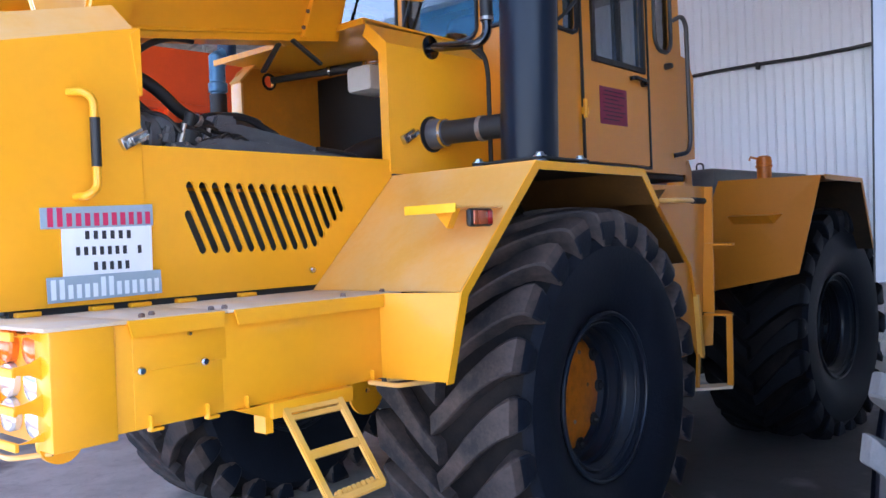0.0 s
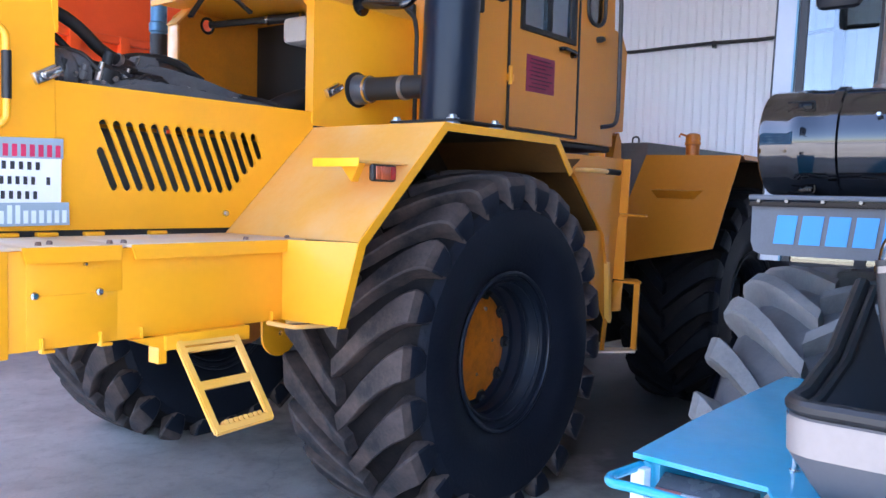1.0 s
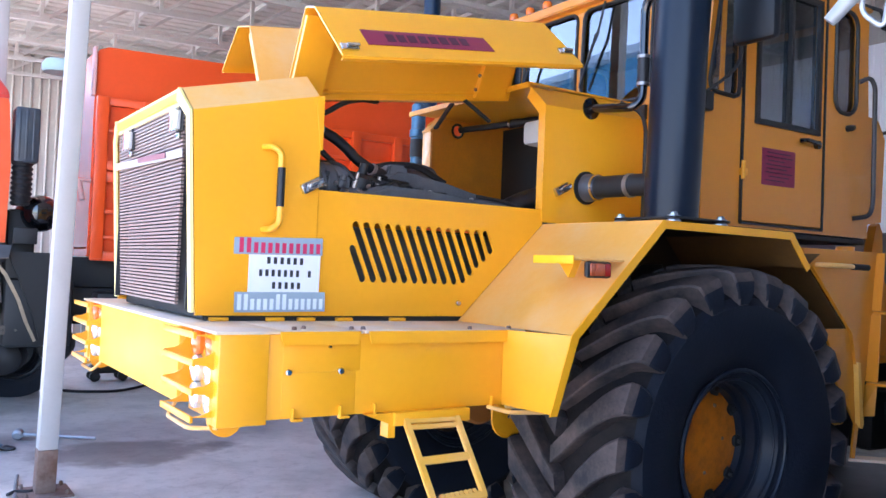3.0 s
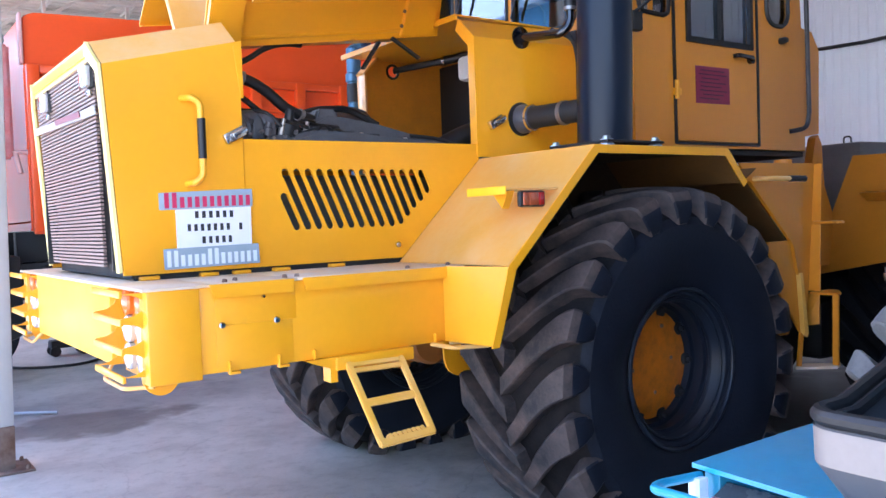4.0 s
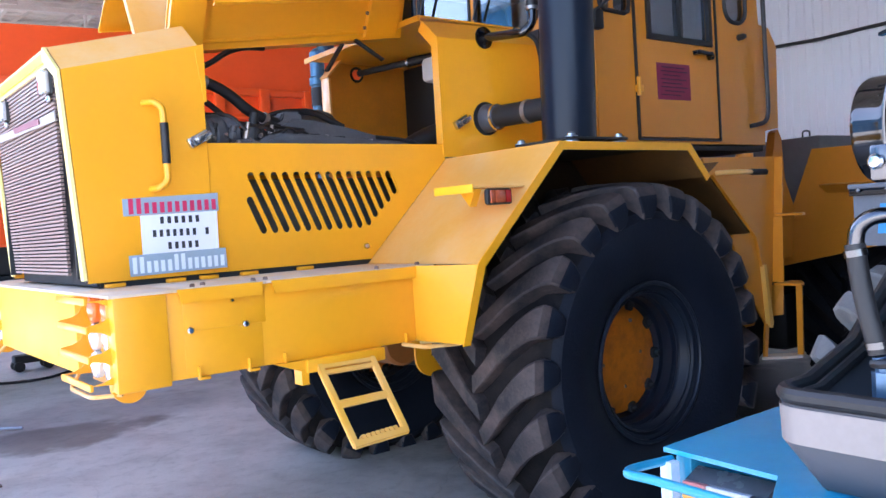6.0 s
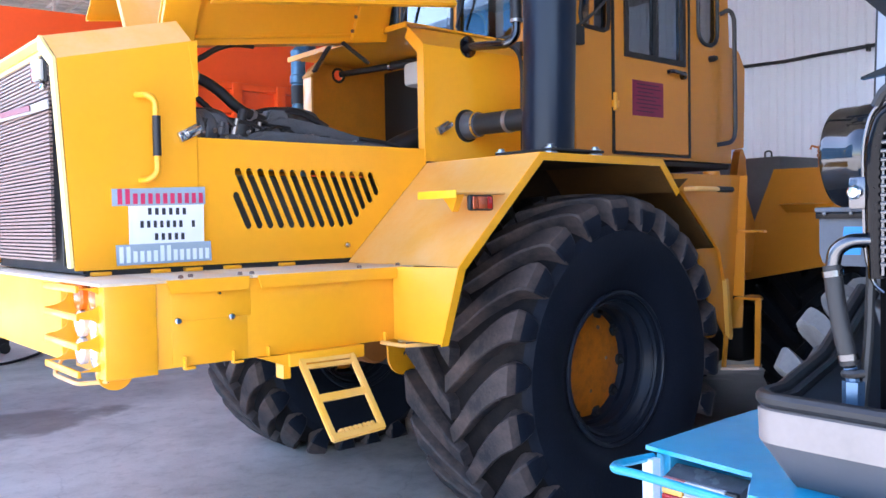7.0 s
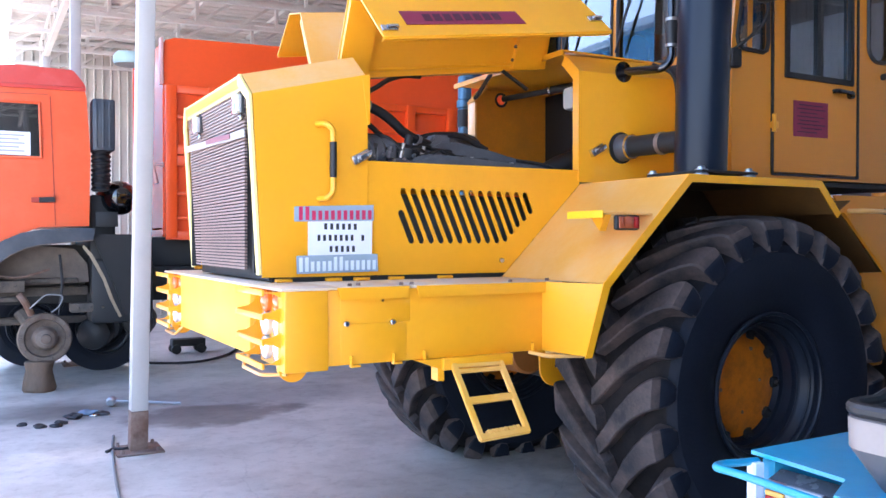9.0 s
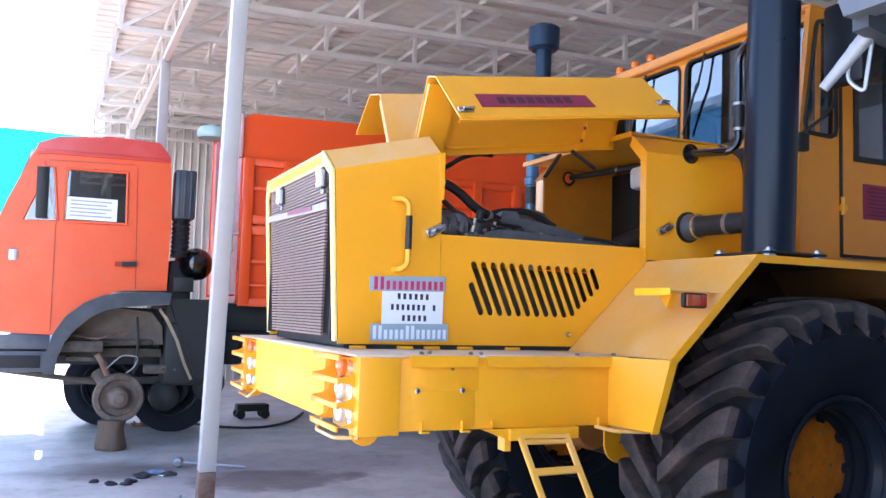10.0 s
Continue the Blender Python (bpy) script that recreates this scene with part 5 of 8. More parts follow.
part("cowl_top", bm, YELLOW, T)
bm = B()
box(bm, CX1 - 0.03, CX1 - 0.002, YN + 0.012, far_y(YN) - 0.012, 1.6, 2.585)
part("firewall", bm, BLACKMATT, T, "dark firewall behind the engine")
bm = B()
box(bm, 3.56, 3.80, 3.68, 3.88, 2.40, 2.55, 0.03)
lathe(bm, [(0.035, 0), (0.035, 0.03), (0, 0.03)], (3.70, 3.78, 2.555), "z", 14)
part("expansion_tank", bm, WHITEPLASTIC, T, "white plastic expansion tank")
pa, pb = Vector((3.42, 4.36, 2.535)), Vector((3.74, 3.62, 2.575))
bm = B()
tube(bm, [pa, pa.lerp(pb, 0.55)], 0.020, 10)
part("heater_pipe", bm, BLACKMATT, T, "black pipe with clamped sleeve")
bm = B()
tube(bm, [pa.lerp(pb, 0.45), pa.lerp(pb, 0.75)], 0.027, 12)
part("pipe_sleeve", bm, BLACK, T)
bm = B()
tube(bm, [pa.lerp(pb, 0.75), pb], 0.014, 10)
part("pipe_end", bm, CHROME, T, "bright pipe end")
for k in (0.47, 0.74):
    bm = B()
    tube(bm, [pa.lerp(pb, k - 0.01), pa.lerp(pb, k + 0.01)], 0.030, 12)
    part("hose_clamp", bm, CHROME, T, "bright hose clamp")

# --- engine ---
bm = B()
box(bm, 1.95, 3.40, 3.42, 4.08, 1.45, 1.80, 0.03)
part("engine_block", bm, ENGINE, T, "grey cast engine block")
def casting(name, prof, y0, y1, bev, label):
    bm = B()
    prism(bm, prof, "y", y0, y1)
    bmesh.ops.bevel(bm, geom=list(bm.edges), offset=bev, segments=2, affect="EDGES")
    return part(name, bm, ENGINE, T, label)


mani = casting("intake_manifold", [(2.27, 1.88), (3.20, 1.88), (3.16, 1.95), (2.66, 2.045), (2.44, 2.075), (2.36, 2.085), (2.28, 2.05)], 3.34, 3.48, 0.016, "grey cast intake manifold")
for x in (2.50, 2.68, 2.86, 3.02):
    bm = B()
    box(bm, x - 0.035, x + 0.035, 3.325, 3.343, 1.93, 1.975, 0.006)
    part("manifold_boss", bm, ENGINE, mani)
casting("valve_cover", [(2.06, 1.86), (3.2, 1.86), (3.15, 1.935), (2.42, 1.985), (2.2, 1.99), (2.08, 1.95)], 3.18, 3.33, 0.022, "grey valve cover")
casting("valve_cover", [(2.15, 1.86), (3.2, 1.86), (3.15, 2.02), (2.3, 2.10), (2.15, 2.0)], 3.80, 4.02, 0.03, "grey valve cover")
casting("oil_filler_box", [(2.30, 2.05), (2.44, 2.05), (2.43, 2.115), (2.33, 2.115)], 3.36, 3.46, 0.012, "grey filler housing")
bm = B()
lathe(bm, [(0.10, -0.10), (0.14, -0.06), (0.14, 0.03), (0.09, 0.08), (0.05, 0.11)], (2.66, 3.62, 2.05), (0.3, -0.1, 1), 24)
part("turbocharger", bm, ENGINE, T, "grey turbocharger housing")
alt = B()
lathe(alt, [(0.05, -0.11), (0.085, -0.09), (0.09, -0.06), (0.082, -0.05), (0.09, -0.04), (0.082, -0.03), (0.09, -0.02), (0.09, 0.02), (0.075, 0.04), (0.085, 0.055), (0.085, 0.09), (0.05, 0.11)], (1.93, 3.27, 1.985), (1, 0.15, 0.1), 22)
part("alternator", alt, ENGINE, T, "dark alternator with ribbed body")
bm = B()
lathe(bm, [(0.03, -0.02), (0.062, 0.0), (0.062, 0.09), (0.045, 0.11), (0.03, 0.15)], (2.0, 3.22, 1.90), (1, 0, 0.1), 18)
part("water_pump", bm, ENGINE, T)
bm = B()
lathe(bm, [(0.03, -0.03), (0.05, -0.02), (0.05, 0.03), (0.02, 0.05), (0.02, 0.10)], (2.10, 3.24, 1.985), (0.2, -0.1, 1), 16)
part("oil_filter", bm, BLACKMATT, T, "black oil filter")
for k in range(5):
    bm = B()
    bolt(bm, (1.90 + 0.055 * k, 3.19, 1.955 + 0.018 * math.sin(k * 2.0)), (0, -1, 0.5), 0.010, 0.018)
    part("engine_bolt", bm, STEEL, T)
bm = B()
tube(bm, rounded([(1.80, 3.34, 2.245), (1.97, 3.34, 2.225), (2.07, 3.35, 2.175), (2.15, 3.35, 2.105), (2.26, 3.37, 2.07), (2.33, 3.40, 2.06)], 0.08), 0.025, 14)
part("radiator_hose", bm, BLACK, T, "thick black radiator hose")
for p, d in (((1.94, 3.34, 2.23), (1, 0, -0.15)), ((2.235, 3.365, 2.078), (1, 0.2, -0.35))):
    bm = B()
    lathe(bm, [(0.030, -0.010), (0.030, 0.010)], p, d, 18)
    part("hose_clamp", bm, STEEL, T)
for pts, r in ((((2.20, 3.5, 2.05), (2.36, 3.48, 2.125), (2.56, 3.48, 2.14), (2.72, 3.46, 2.06)), 0.017), (((1.83, 3.45, 2.26), (2.02, 3.45, 2.335), (2.10, 3.45, 2.395), (2.20, 3.46, 2.43), (2.32, 3.50, 2.44)), 0.013), (((1.95, 3.24, 2.045), (2.16, 3.26, 2.03), (2.40, 3.30, 2.02)), 0.009), (((2.80, 3.28, 1.99), (2.95, 3.25, 1.975), (3.05, 3.22, 1.94), (3.12, 3.3, 1.88)), 0.010), (((1.84, 3.34, 2.14), (1.93, 3.36, 2.16), (2.06, 3.36, 2.06), (2.10, 3.36, 2.0)), 0.014), (((1.90, 3.30, 2.08), (2.0, 3.22, 2.07), (2.06, 3.20, 2.0)), 0.008), (((2.0, 3.45, 2.0), (2.15, 3.42, 2.03), (2.3, 3.42, 2.01)), 0.012)):
    bm = B()
    tube(bm, rounded(list(pts), 0.06), r, 8)
    part("engine_hose", bm, BLACK, T, "thin black engine hose")
bm = B()
tube(bm, rounded([(2.95, 3.45, 1.84), (3.15, 3.40, 1.98), (3.35, 3.35, 2.05), (3.7, 3.35, 2.05)], 0.15), 0.062, 14)
part("intake_duct", bm, BLACK, T, "fat black intake duct")

rnd = random.Random(4)
for k in range(9):
    a_ = Vector((1.86 + 0.05 * k, 3.20 + 0.02 * rnd.random(), 1.955 + 0.05 * rnd.random()))
    b_ = a_ + Vector((0.10 + 0.08 * rnd.random(), 0.06 * rnd.random(), 0.05 * rnd.random() - 0.01))
    bm = B()
    tube(bm, rounded([a_, a_.lerp(b_, 0.5) + Vector((0, -0.01, 0.05 * rnd.random())), b_], 0.03), 0.006 + 0.004 * rnd.random(), 6)
    part("wiring_loom", bm, BLACK, T, "thin black wiring and fuel line")
for x, y_, z_, r_, h_, m_ in ((1.87, 3.215, 1.955, 0.022, 0.05, STEEL), (1.905, 3.20, 1.97, 0.016, 0.06, BLACKMATT), (1.99, 3.205, 1.965, 0.02, 0.055, ENGINE), (2.06, 3.215, 1.965, 0.014, 0.075, STEEL), (2.14, 3.225, 1.98, 0.018, 0.045, BLACKMATT), (2.20, 3.25, 1.985, 0.013, 0.05, STEEL)):
    bm = B()
    lathe(bm, [(r_, 0), (r_, h_ * 0.55), (r_ * 0.7, h_ * 0.6), (r_ * 0.7, h_), (0, h_)], (x, y_, z_), (0.15, -0.25, 1), 10)
    part("pipe_union", bm, m_, T)
for x in (2.46, 2.60, 2.74, 2.88, 3.02):
    bm = B()
    zt = 2.070 - 0.20 * max(0.0, x - 2.62) - 0.06 * (x - 2.44)
    box(bm, x - 0.05, x + 0.05, 3.328, 3.342, zt - 0.075, zt - 0.062, 0.004)
    part("manifold_slot", bm, BLACKMATT, mani)
for x in (2.25, 2.5, 2.75, 3.0):
    bm = B()
    bolt(bm, (x, 3.255, 1.985 - 0.066 * max(0.0, x - 2.42)), "z", 0.012, 0.014)
    part("cover_bolt", bm, STEEL, T)

# --- intake and exhaust pipes beside the cab ---
SX, SY = 3.44, 2.565
bm = B()
lathe(bm, [(0.131, 0.0), (0.129, 2.055), (0.116, 2.065)], (SX, SY, 1.895), (0, -0.034, 1), 40)
part("stack_pipe", bm, STACK, T, "tall blue-black satin stack pipe")
bm = B()
box(bm, SX - 0.185, SX + 0.205, SY - 0.190, SY + 0.190, 1.884, 1.896, 0.003)
part("stack_base", bm, BLACKMATT, T, "black square stack base plate")
for dx, dy in ((-0.165, -0.165), (0.165, -0.165), (-0.165, 0.165), (0.165, 0.165)):
    bm = B()
    bolt(bm, (SX + dx, SY + dy, 1.869), "z", 0.034, 0.015)
    bolt(bm, (SX + dx, SY + dy, 1.896), "z", 0.030, 0.006)
    bolt(bm, (SX + dx, SY + dy, 1.902), "z", 0.018, 0.014)
    part("stack_bolt", bm, mat("blued_steel", (0.34, 0.40, 0.48), 0.28, metal=0.9, vary=0.2), T, "bluish steel bolt with washer")
for z in (2.07, 2.30, 2.62):
    bm = B()
    bolt(bm, (SX + 0.125, SY - 0.03, z), (1, 0, 0), 0.010, 0.016)
    part("stack_stud", bm, BLACKMATT, T)
bm = B()
lathe(bm, [(0.088, -0.004), (0.088, 0.006), (0.07, 0.010)], (3.375, YN, 2.072), (0, -1, 0), 28)
part("pipe_flange", bm, BLACK, T, "black rubber pipe flange")
bm = B()
lathe(bm, [(0.076, 0.008), (0.074, 0.03), (0.062, 0.085), (0.058, 0.09)], (3.378, YN, 2.072), (0.1, -1, 0), 28)
part("pipe_boot", bm, mat("slate_rubber", (0.055, 0.062, 0.075), 0.4, vary=0.15), T, "slate-grey conical pipe boot")
bm = B()
lathe(bm, [(0.068, 0.07), (0.068, 0.085)], (3.378, YN, 2.072), (0.1, -1, 0), 28)
part("pipe_clamp", bm, CHROME, T, "bright band clamp")
bm = B()
tube(bm, [(3.375, YN - 0.02, 2.072), (3.43, SY + 0.06, 2.072)], 0.056, 20)
part("cross_pipe", bm, BLACKMATT, T, "black cross pipe")
for f in (0.62,):
    p = Vector((3.375, YN, 2.072)).lerp(Vector((3.43, SY + 0.06, 2.072)), f)
    bm = B()
    lathe(bm, [(0.061, -0.012), (0.061, 0.012)], p, (0.1, -1, 0), 22)
    part("pipe_clamp", bm, STEEL, T, "steel band clamp")
bm = B()
lathe(bm, [(0.058, 0.0), (0.058, 0.006), (0.05, 0.008)], (3.39, YN, 2.498), (0, -1, 0), 22)
tube(bm, rounded([(3.39, YN, 2.498), (3.435, 2.83, 2.475), (3.470, 2.80, 2.52), (3.470, 2.80, 3.00), (3.455, 2.72, 3.06), (3.45, SY, 3.08)], 0.05), 0.023, 14)
part("upper_pipe", bm, BLACKGLOSS, T, "black bent breather pipe")
bm = B()
tube(bm, [(3.470, 2.80, 2.59), (3.470, 2.80, 2.74)], 0.031, 14)
part("pipe_sleeve", bm, BLACK, T)
for z in (2.595, 2.735):
    bm = B()
    lathe(bm, [(0.034, -0.008), (0.034, 0.008)], (3.470, 2.80, z), "z", 14)
    part("hose_clamp", bm, STEEL, T)
bm = B()
tube(bm, rounded([(3.60, YN - 0.01, 2.56), (3.655, 2.97, 2.50), (3.665, 2.95, 2.40), (3.66, 2.95, 1.885)], 0.05), 0.012, 8)
lathe(bm, [(0.03, 1.868), (0.03, 1.885), (0.018, 1.90)], (3.66, 2.95, 0), "z", 14)
part("drain_rod", bm, BLACK, T, "thin black drain pipe behind the stack")
# far side stack with rain cap
bm = B()
cyl(bm, (3.57, 5.0, 0), "z", 0.062, 2.80, 3.68, 24)
part("far_exhaust_pipe", bm, BLUEPIPE, T, "deep blue exhaust stack")
bm = B()
lathe(bm, [(0.050, 1.87), (0.050, 2.56), (0.062, 2.57), (0.062, 2.62), (0.052, 2.63), (0.052, 2.80), (0.02, 2.83)], (3.49, 5.0, 0), "z", 24)
tube(bm, [(3.49, 5.0, 2.74), (3.57, 5.0, 2.86)], 0.05, 14)
part("stack_elbow", bm, mat("steel_blue_paint", (0.06, 0.14, 0.22), 0.28, metal=0.4, vary=0.3, scale=8), T, "pale steel-blue lower exhaust")
bm = B()
cyl(bm, (3.49, 5.0, 0), "z", 0.055, 2.42, 2.55, 24)
part("stack_band", bm, BLACKMATT, T, "black band round the lower exhaust")
bm = B()
lathe(bm, [(0.10, 3.66), (0.125, 3.68), (0.125, 3.84), (0.10, 3.86), (0, 3.87)], (3.57, 5.0, 0), "z", 24)
part("rain_cap", bm, BLUEPIPE, T, "deep blue round rain cap")

# --- cab ---
KY0, KY1 = 2.672, far_y(2.672)
KX0, KX1, KZ0, KZ1 = 3.83, 5.30, 1.905, 3.325

cab_holes = [[(3.822, 2.66), (3.83, 2.625), (3.86, 2.60), (4.02, 2.595), (4.055, 2.61), (4.065, 2.65), (4.065, 3.20), (4.05, 3.24), (4.02, 3.25), (3.96, 3.25), (3.925, 3.24), (3.91, 3.21)], roundrect(4.955, 5.180, 2.645, 3.268, 0.09)]
door_out = [(4.108, 1.93), (4.852, 1.93), (4.852, 3.306), (4.108, 3.306)]
win_out = [(4.215, 2.49), (4.785, 2.49), (4.785, 3.25), (4.215, 3.25)]
for y, s in ((KY0, 1), (KY1, -1)):
    bm = B()
    sheet(bm, [(KX0, KZ0), (KX1 + 0.05, KZ0), (KX1 + 0.05, 2.3), (KX1, KZ1 - 0.06), (KX1 - 0.06, KZ1), (3.875, KZ1), (3.785, 2.62), (3.785, KZ0)][1:], cab_holes + [door_out], lambda x, z: (x, y, z), (0, 0.035 * s, 0))
    side = part("cab_side", bm, CABY, T, "yellow cab side with rounded windows")
    for k, hl in enumerate(cab_holes):
        bm = B()
        sheet(bm, hl, [], lambda x, z: (x, y + 0.012 * s, z), (0, 0.005 * s, 0))
        g = part("window_pane", bm, WIN, side)
        g.visible_shadow = False
        bm = B()
        c = [(x, y - 0.006 * s, z) for x, z in hl]
        tube(bm, c, 0.013, 6, closed=True)
        part("window_seal", bm, BLACK, side, "black rubber window seal")
    bm = B()
    sheet(bm, [(4.118, 1.940), (4.842, 1.940), (4.842, 3.298), (4.118, 3.298)], [win_out], lambda x, z: (x, y - 0.006 * s, z), (0, 0.03 * s, 0))
    door = part("cab_door", bm, CABY, T, "yellow cab door with a two-part window")
    bm = B()
    for a, b in (((4.100, 1.925), (4.100, 3.310)), ((4.853, 1.925), (4.853, 3.310)), ((4.10, 1.927), (4.853, 1.927)), ((4.10, 3.308), (4.853, 3.308))):
        bar(bm, (a[0], y - 0.003 * s, a[1]), (b[0], y - 0.003 * s, b[1]), 0.013, 0.02, up=(0, 1, 0))
    part("door_seal", bm, BLACK, door, "black rubber door seal")
    bm = B()
    box(bm, 4.225, 4.775, min(y + 0.004 * s, y + 0.009 * s), max(y + 0.004 * s, y + 0.009 * s), 2.50, 3.24)
    g = part("window_pane", bm, WIN, door)
    g.visible_shadow = False
    bm = B()
    for a, b, w in (((4.215, 2.49), (4.785, 2.49), 0.03), ((4.215, 3.25), (4.785, 3.25), 0.03), ((4.215, 2.475), (4.215, 3.265), 0.03), ((4.785, 2.475), (4.785, 3.265), 0.03), ((4.505, 2.49), (4.505, 3.25), 0.022)):
        bar(bm, (a[0], y - 0.010 * s, a[1]), (b[0], y - 0.010 * s, b[1]), w, 0.022, up=(0, 1, 0))
    part("window_frame", bm, BLACK, door, "black window frame")
    bm = B()
    tube(bm, rounded([(4.60, y - 0.02 * s, 2.425), (4.62, y - 0.045 * s, 2.43), (4.76, y - 0.045 * s, 2.422), (4.79, y - 0.01 * s, 2.42)], 0.02), 0.013, 8)
    cyl(bm, (4.775, y, 2.42), (0, -s, 0), 0.024, 0, 0.03, 14)
    part("door_handle", bm, BLACKGLOSS, door, "black door handle")
    bm = B()
    box(bm, 4.09, 4.14, min(y - 0.02 * s, y), max(y - 0.02 * s, y), 2.18, 2.22, 0.005)
    cyl(bm, (4.10, y - 0.02 * s, 2.19), "z", 0.012, -0.03, 0.07, 12)
    part("hinge", bm, mat("orange_yellow_hinge", (0.85, 0.36, 0.01), 0.45, vary=0.1), door, "orange-yellow hinge")

bm = B()
plate(bm, [(4.275, KY0 - 0.008, 2.148), (4.577, KY0 - 0.008, 2.152), (4.577, KY0 - 0.008, 2.355), (4.275, KY0 - 0.008, 2.352)], 0.003)
pq = part("door_plaque", bm, PLAQUE, T, "maroon notice plaque with rows of dark print bars")
for i, (a, b) in enumerate(((0.04, 0.25), (0.03, 0.27), (0.05, 0.20), (0.03, 0.26), (0.04, 0.22), (0.03, 0.27), (0.06, 0.24), (0.03, 0.2))):
    z = 2.33 - 0.022 * i
    bm = B()
    bar(bm, (4.275 + a, KY0 - 0.0115, z), (4.275 + b, KY0 - 0.0115, z), 0.002, 0.006)
    part("print_bar", bm, PLAQUEDARK, pq, "", 0)

# front, rear, roof and floor of the cab
front_holes = [roundrect(-1.03, -0.60, 2.69, 3.26, 0.05), roundrect(-0.56, -0.03, 2.65, 3.275, 0.06), roundrect(0.03, 0.56, 2.65, 3.275, 0.06), roundrect(0.60, 1.03, 2.69, 3.26, 0.05)]
fxz = lambda y, z: (3.895 + 0.02 * abs(y) ** 2 + 0.02 * (z - 2.6), YC - y, z)
bm = B()
sheet(bm, [(-1.07, 2.55), (1.07, 2.55), (1.07, KZ1), (-1.07, KZ1)], front_holes, fxz, (0.035, 0, 0))
fr = part("cab_front", bm, CABY, T, "yellow cab front with a divided windscreen")
for hl in front_holes:
    bm = B()
    sheet(bm, hl, [], lambda y, z: (fxz(y, z)[0] + 0.012, YC - y, z), (0.005, 0, 0))
    g = part("windscreen_pane", bm, WIN, fr)
    g.visible_shadow = False
    bm = B()
    tube(bm, [tuple(Vector(fxz(y, z)) + Vector((-0.004, 0, 0))) for y, z in hl], 0.012, 6, closed=True)
    part("window_seal", bm, BLACK, fr, "black rubber window seal")
bm = B()
box(bm, 3.842, 3.895, YN + 0.1, far_y(YN + 0.1), 1.91, 2.60)
box(bm, 3.834, 3.90, KY0 + 0.036, YN + 0.098, 1.91, 2.62)
box(bm, 3.834, 3.90, far_y(YN) - 0.098, KY1 - 0.036, 1.91, 2.62)
part("cab_front_lower", bm, CABY, T)
bm = B()
sheet(bm, [(-1.07, KZ0), (1.07, KZ0), (1.07, KZ1), (-1.07, KZ1)], [roundrect(-0.8, 0.8, 2.5, 3.25, 0.08)], lambda y, z: (5.29, YC - y, z), (0.035, 0, 0))
rr = part("cab_rear", bm, CABY, T)
bm = B()
sheet(bm, roundrect(-0.8, 0.8, 2.5, 3.25, 0.08), [], lambda y, z: (5.30, YC - y, z), (0.005, 0, 0))
g = part("window_pane", bm, WIN, rr)
g.visible_shadow = False
bm = B()
prism(bm, [(KY0 - 0.012, KZ1 - 0.012), (KY0 - 0.008, KZ1 + 0.012), (KY0 + 0.22, KZ1 + 0.045), (KY1 - 0.22, KZ1 + 0.045), (KY1 + 0.008, KZ1 + 0.012), (KY1 + 0.012, KZ1 - 0.012)], "x", 3.868, 5.345)
bmesh.ops.bevel(bm, geom=list(bm.edges), offset=0.008, segments=2, affect="EDGES")
part("cab_roof", bm, CABY, T)
bm = B()
box(bm, 3.905, 5.285, KY0 + 0.04, KY1 - 0.04, KZ0, KZ0 + 0.02)
part("cab_floor", bm, LININGM, T)
bm = B()
box(bm, 3.96, 5.28, KY0 + 0.04, KY1 - 0.04, KZ1 - 0.03, KZ1 - 0.007)
part("cab_lining", bm, LININGM, T)
bm = B()
box(bm, 3.90, 5.36, KY0 + 0.02, KY1 - 0.02, 1.868, 1.903, 0.008)
part("cab_frame", bm, BLACKMATT, T, "black cab mounting frame")
# rear corner case of the cab
bm = B()
prism(bm, [(5.34, 1.99), (5.56, 2.02), (5.58, 2.55), (5.50, 2.66), (5.34, 2.68)], "y", KY0 + 0.03, KY1 - 0.03)
part("cab_rear_case", bm, CABY, T)
bm = B()
tube(bm, rounded([(5.22, KY0, 2.86), (5.25, KY0 - 0.05, 2.89), (5.30, KY0 - 0.055, 2.84), (5.31, KY0 - 0.055, 2.12), (5.29, KY0 - 0.05, 2.04), (5.18, KY0, 2.02)], 0.05), 0.014, 10)
part("cab_grab_rail", bm, mat("dark_steel_rail", (0.07, 0.065, 0.065), 0.4, metal=0.5, vary=0.3, scale=12), T, "bent steel grab rail")
bm = B()
bolt(bm, (5.10, KY0, 2.56), (0, -1, 0), 0.02, 0.05)
part("rail_stop", bm, BLACK, T)
# seat, wheel and dash seen through the glass
bm = B()
box(bm, 4.55, 5.02, 3.40, 3.92, 2.28, 2.42, 0.04)
box(bm, 4.95, 5.08, 3.42, 3.90, 2.40, 3.05, 0.04)
box(bm, 4.65, 4.95, 3.5, 3.8, 1.92, 2.28)
part("driver_seat", bm, SEAT, T, "dark cloth driver's seat")
bm = B()
lathe(bm, [(0.20, 0), (0.215, 0.012), (0.20, 0.024), (0.185, 0.012), (0.20, 0)], (4.33, 3.66, 2.62), (-0.55, 0, 1), 28, caps=False)
tube(bm, [(4.33, 3.66, 2.63), (4.18, 3.66, 2.2)], 0.03, 10)
bar(bm, (4.16, 3.66, 2.53), (4.50, 3.66, 2.72), 0.03, 0.015)
part("steering_wheel", bm, BLACK, T)
bm = B()
box(bm, 3.95, 4.16, KY0 + 0.1, KY1 - 0.1, 1.93, 2.62, 0.05)
part("dashboard", bm, SEAT, T)
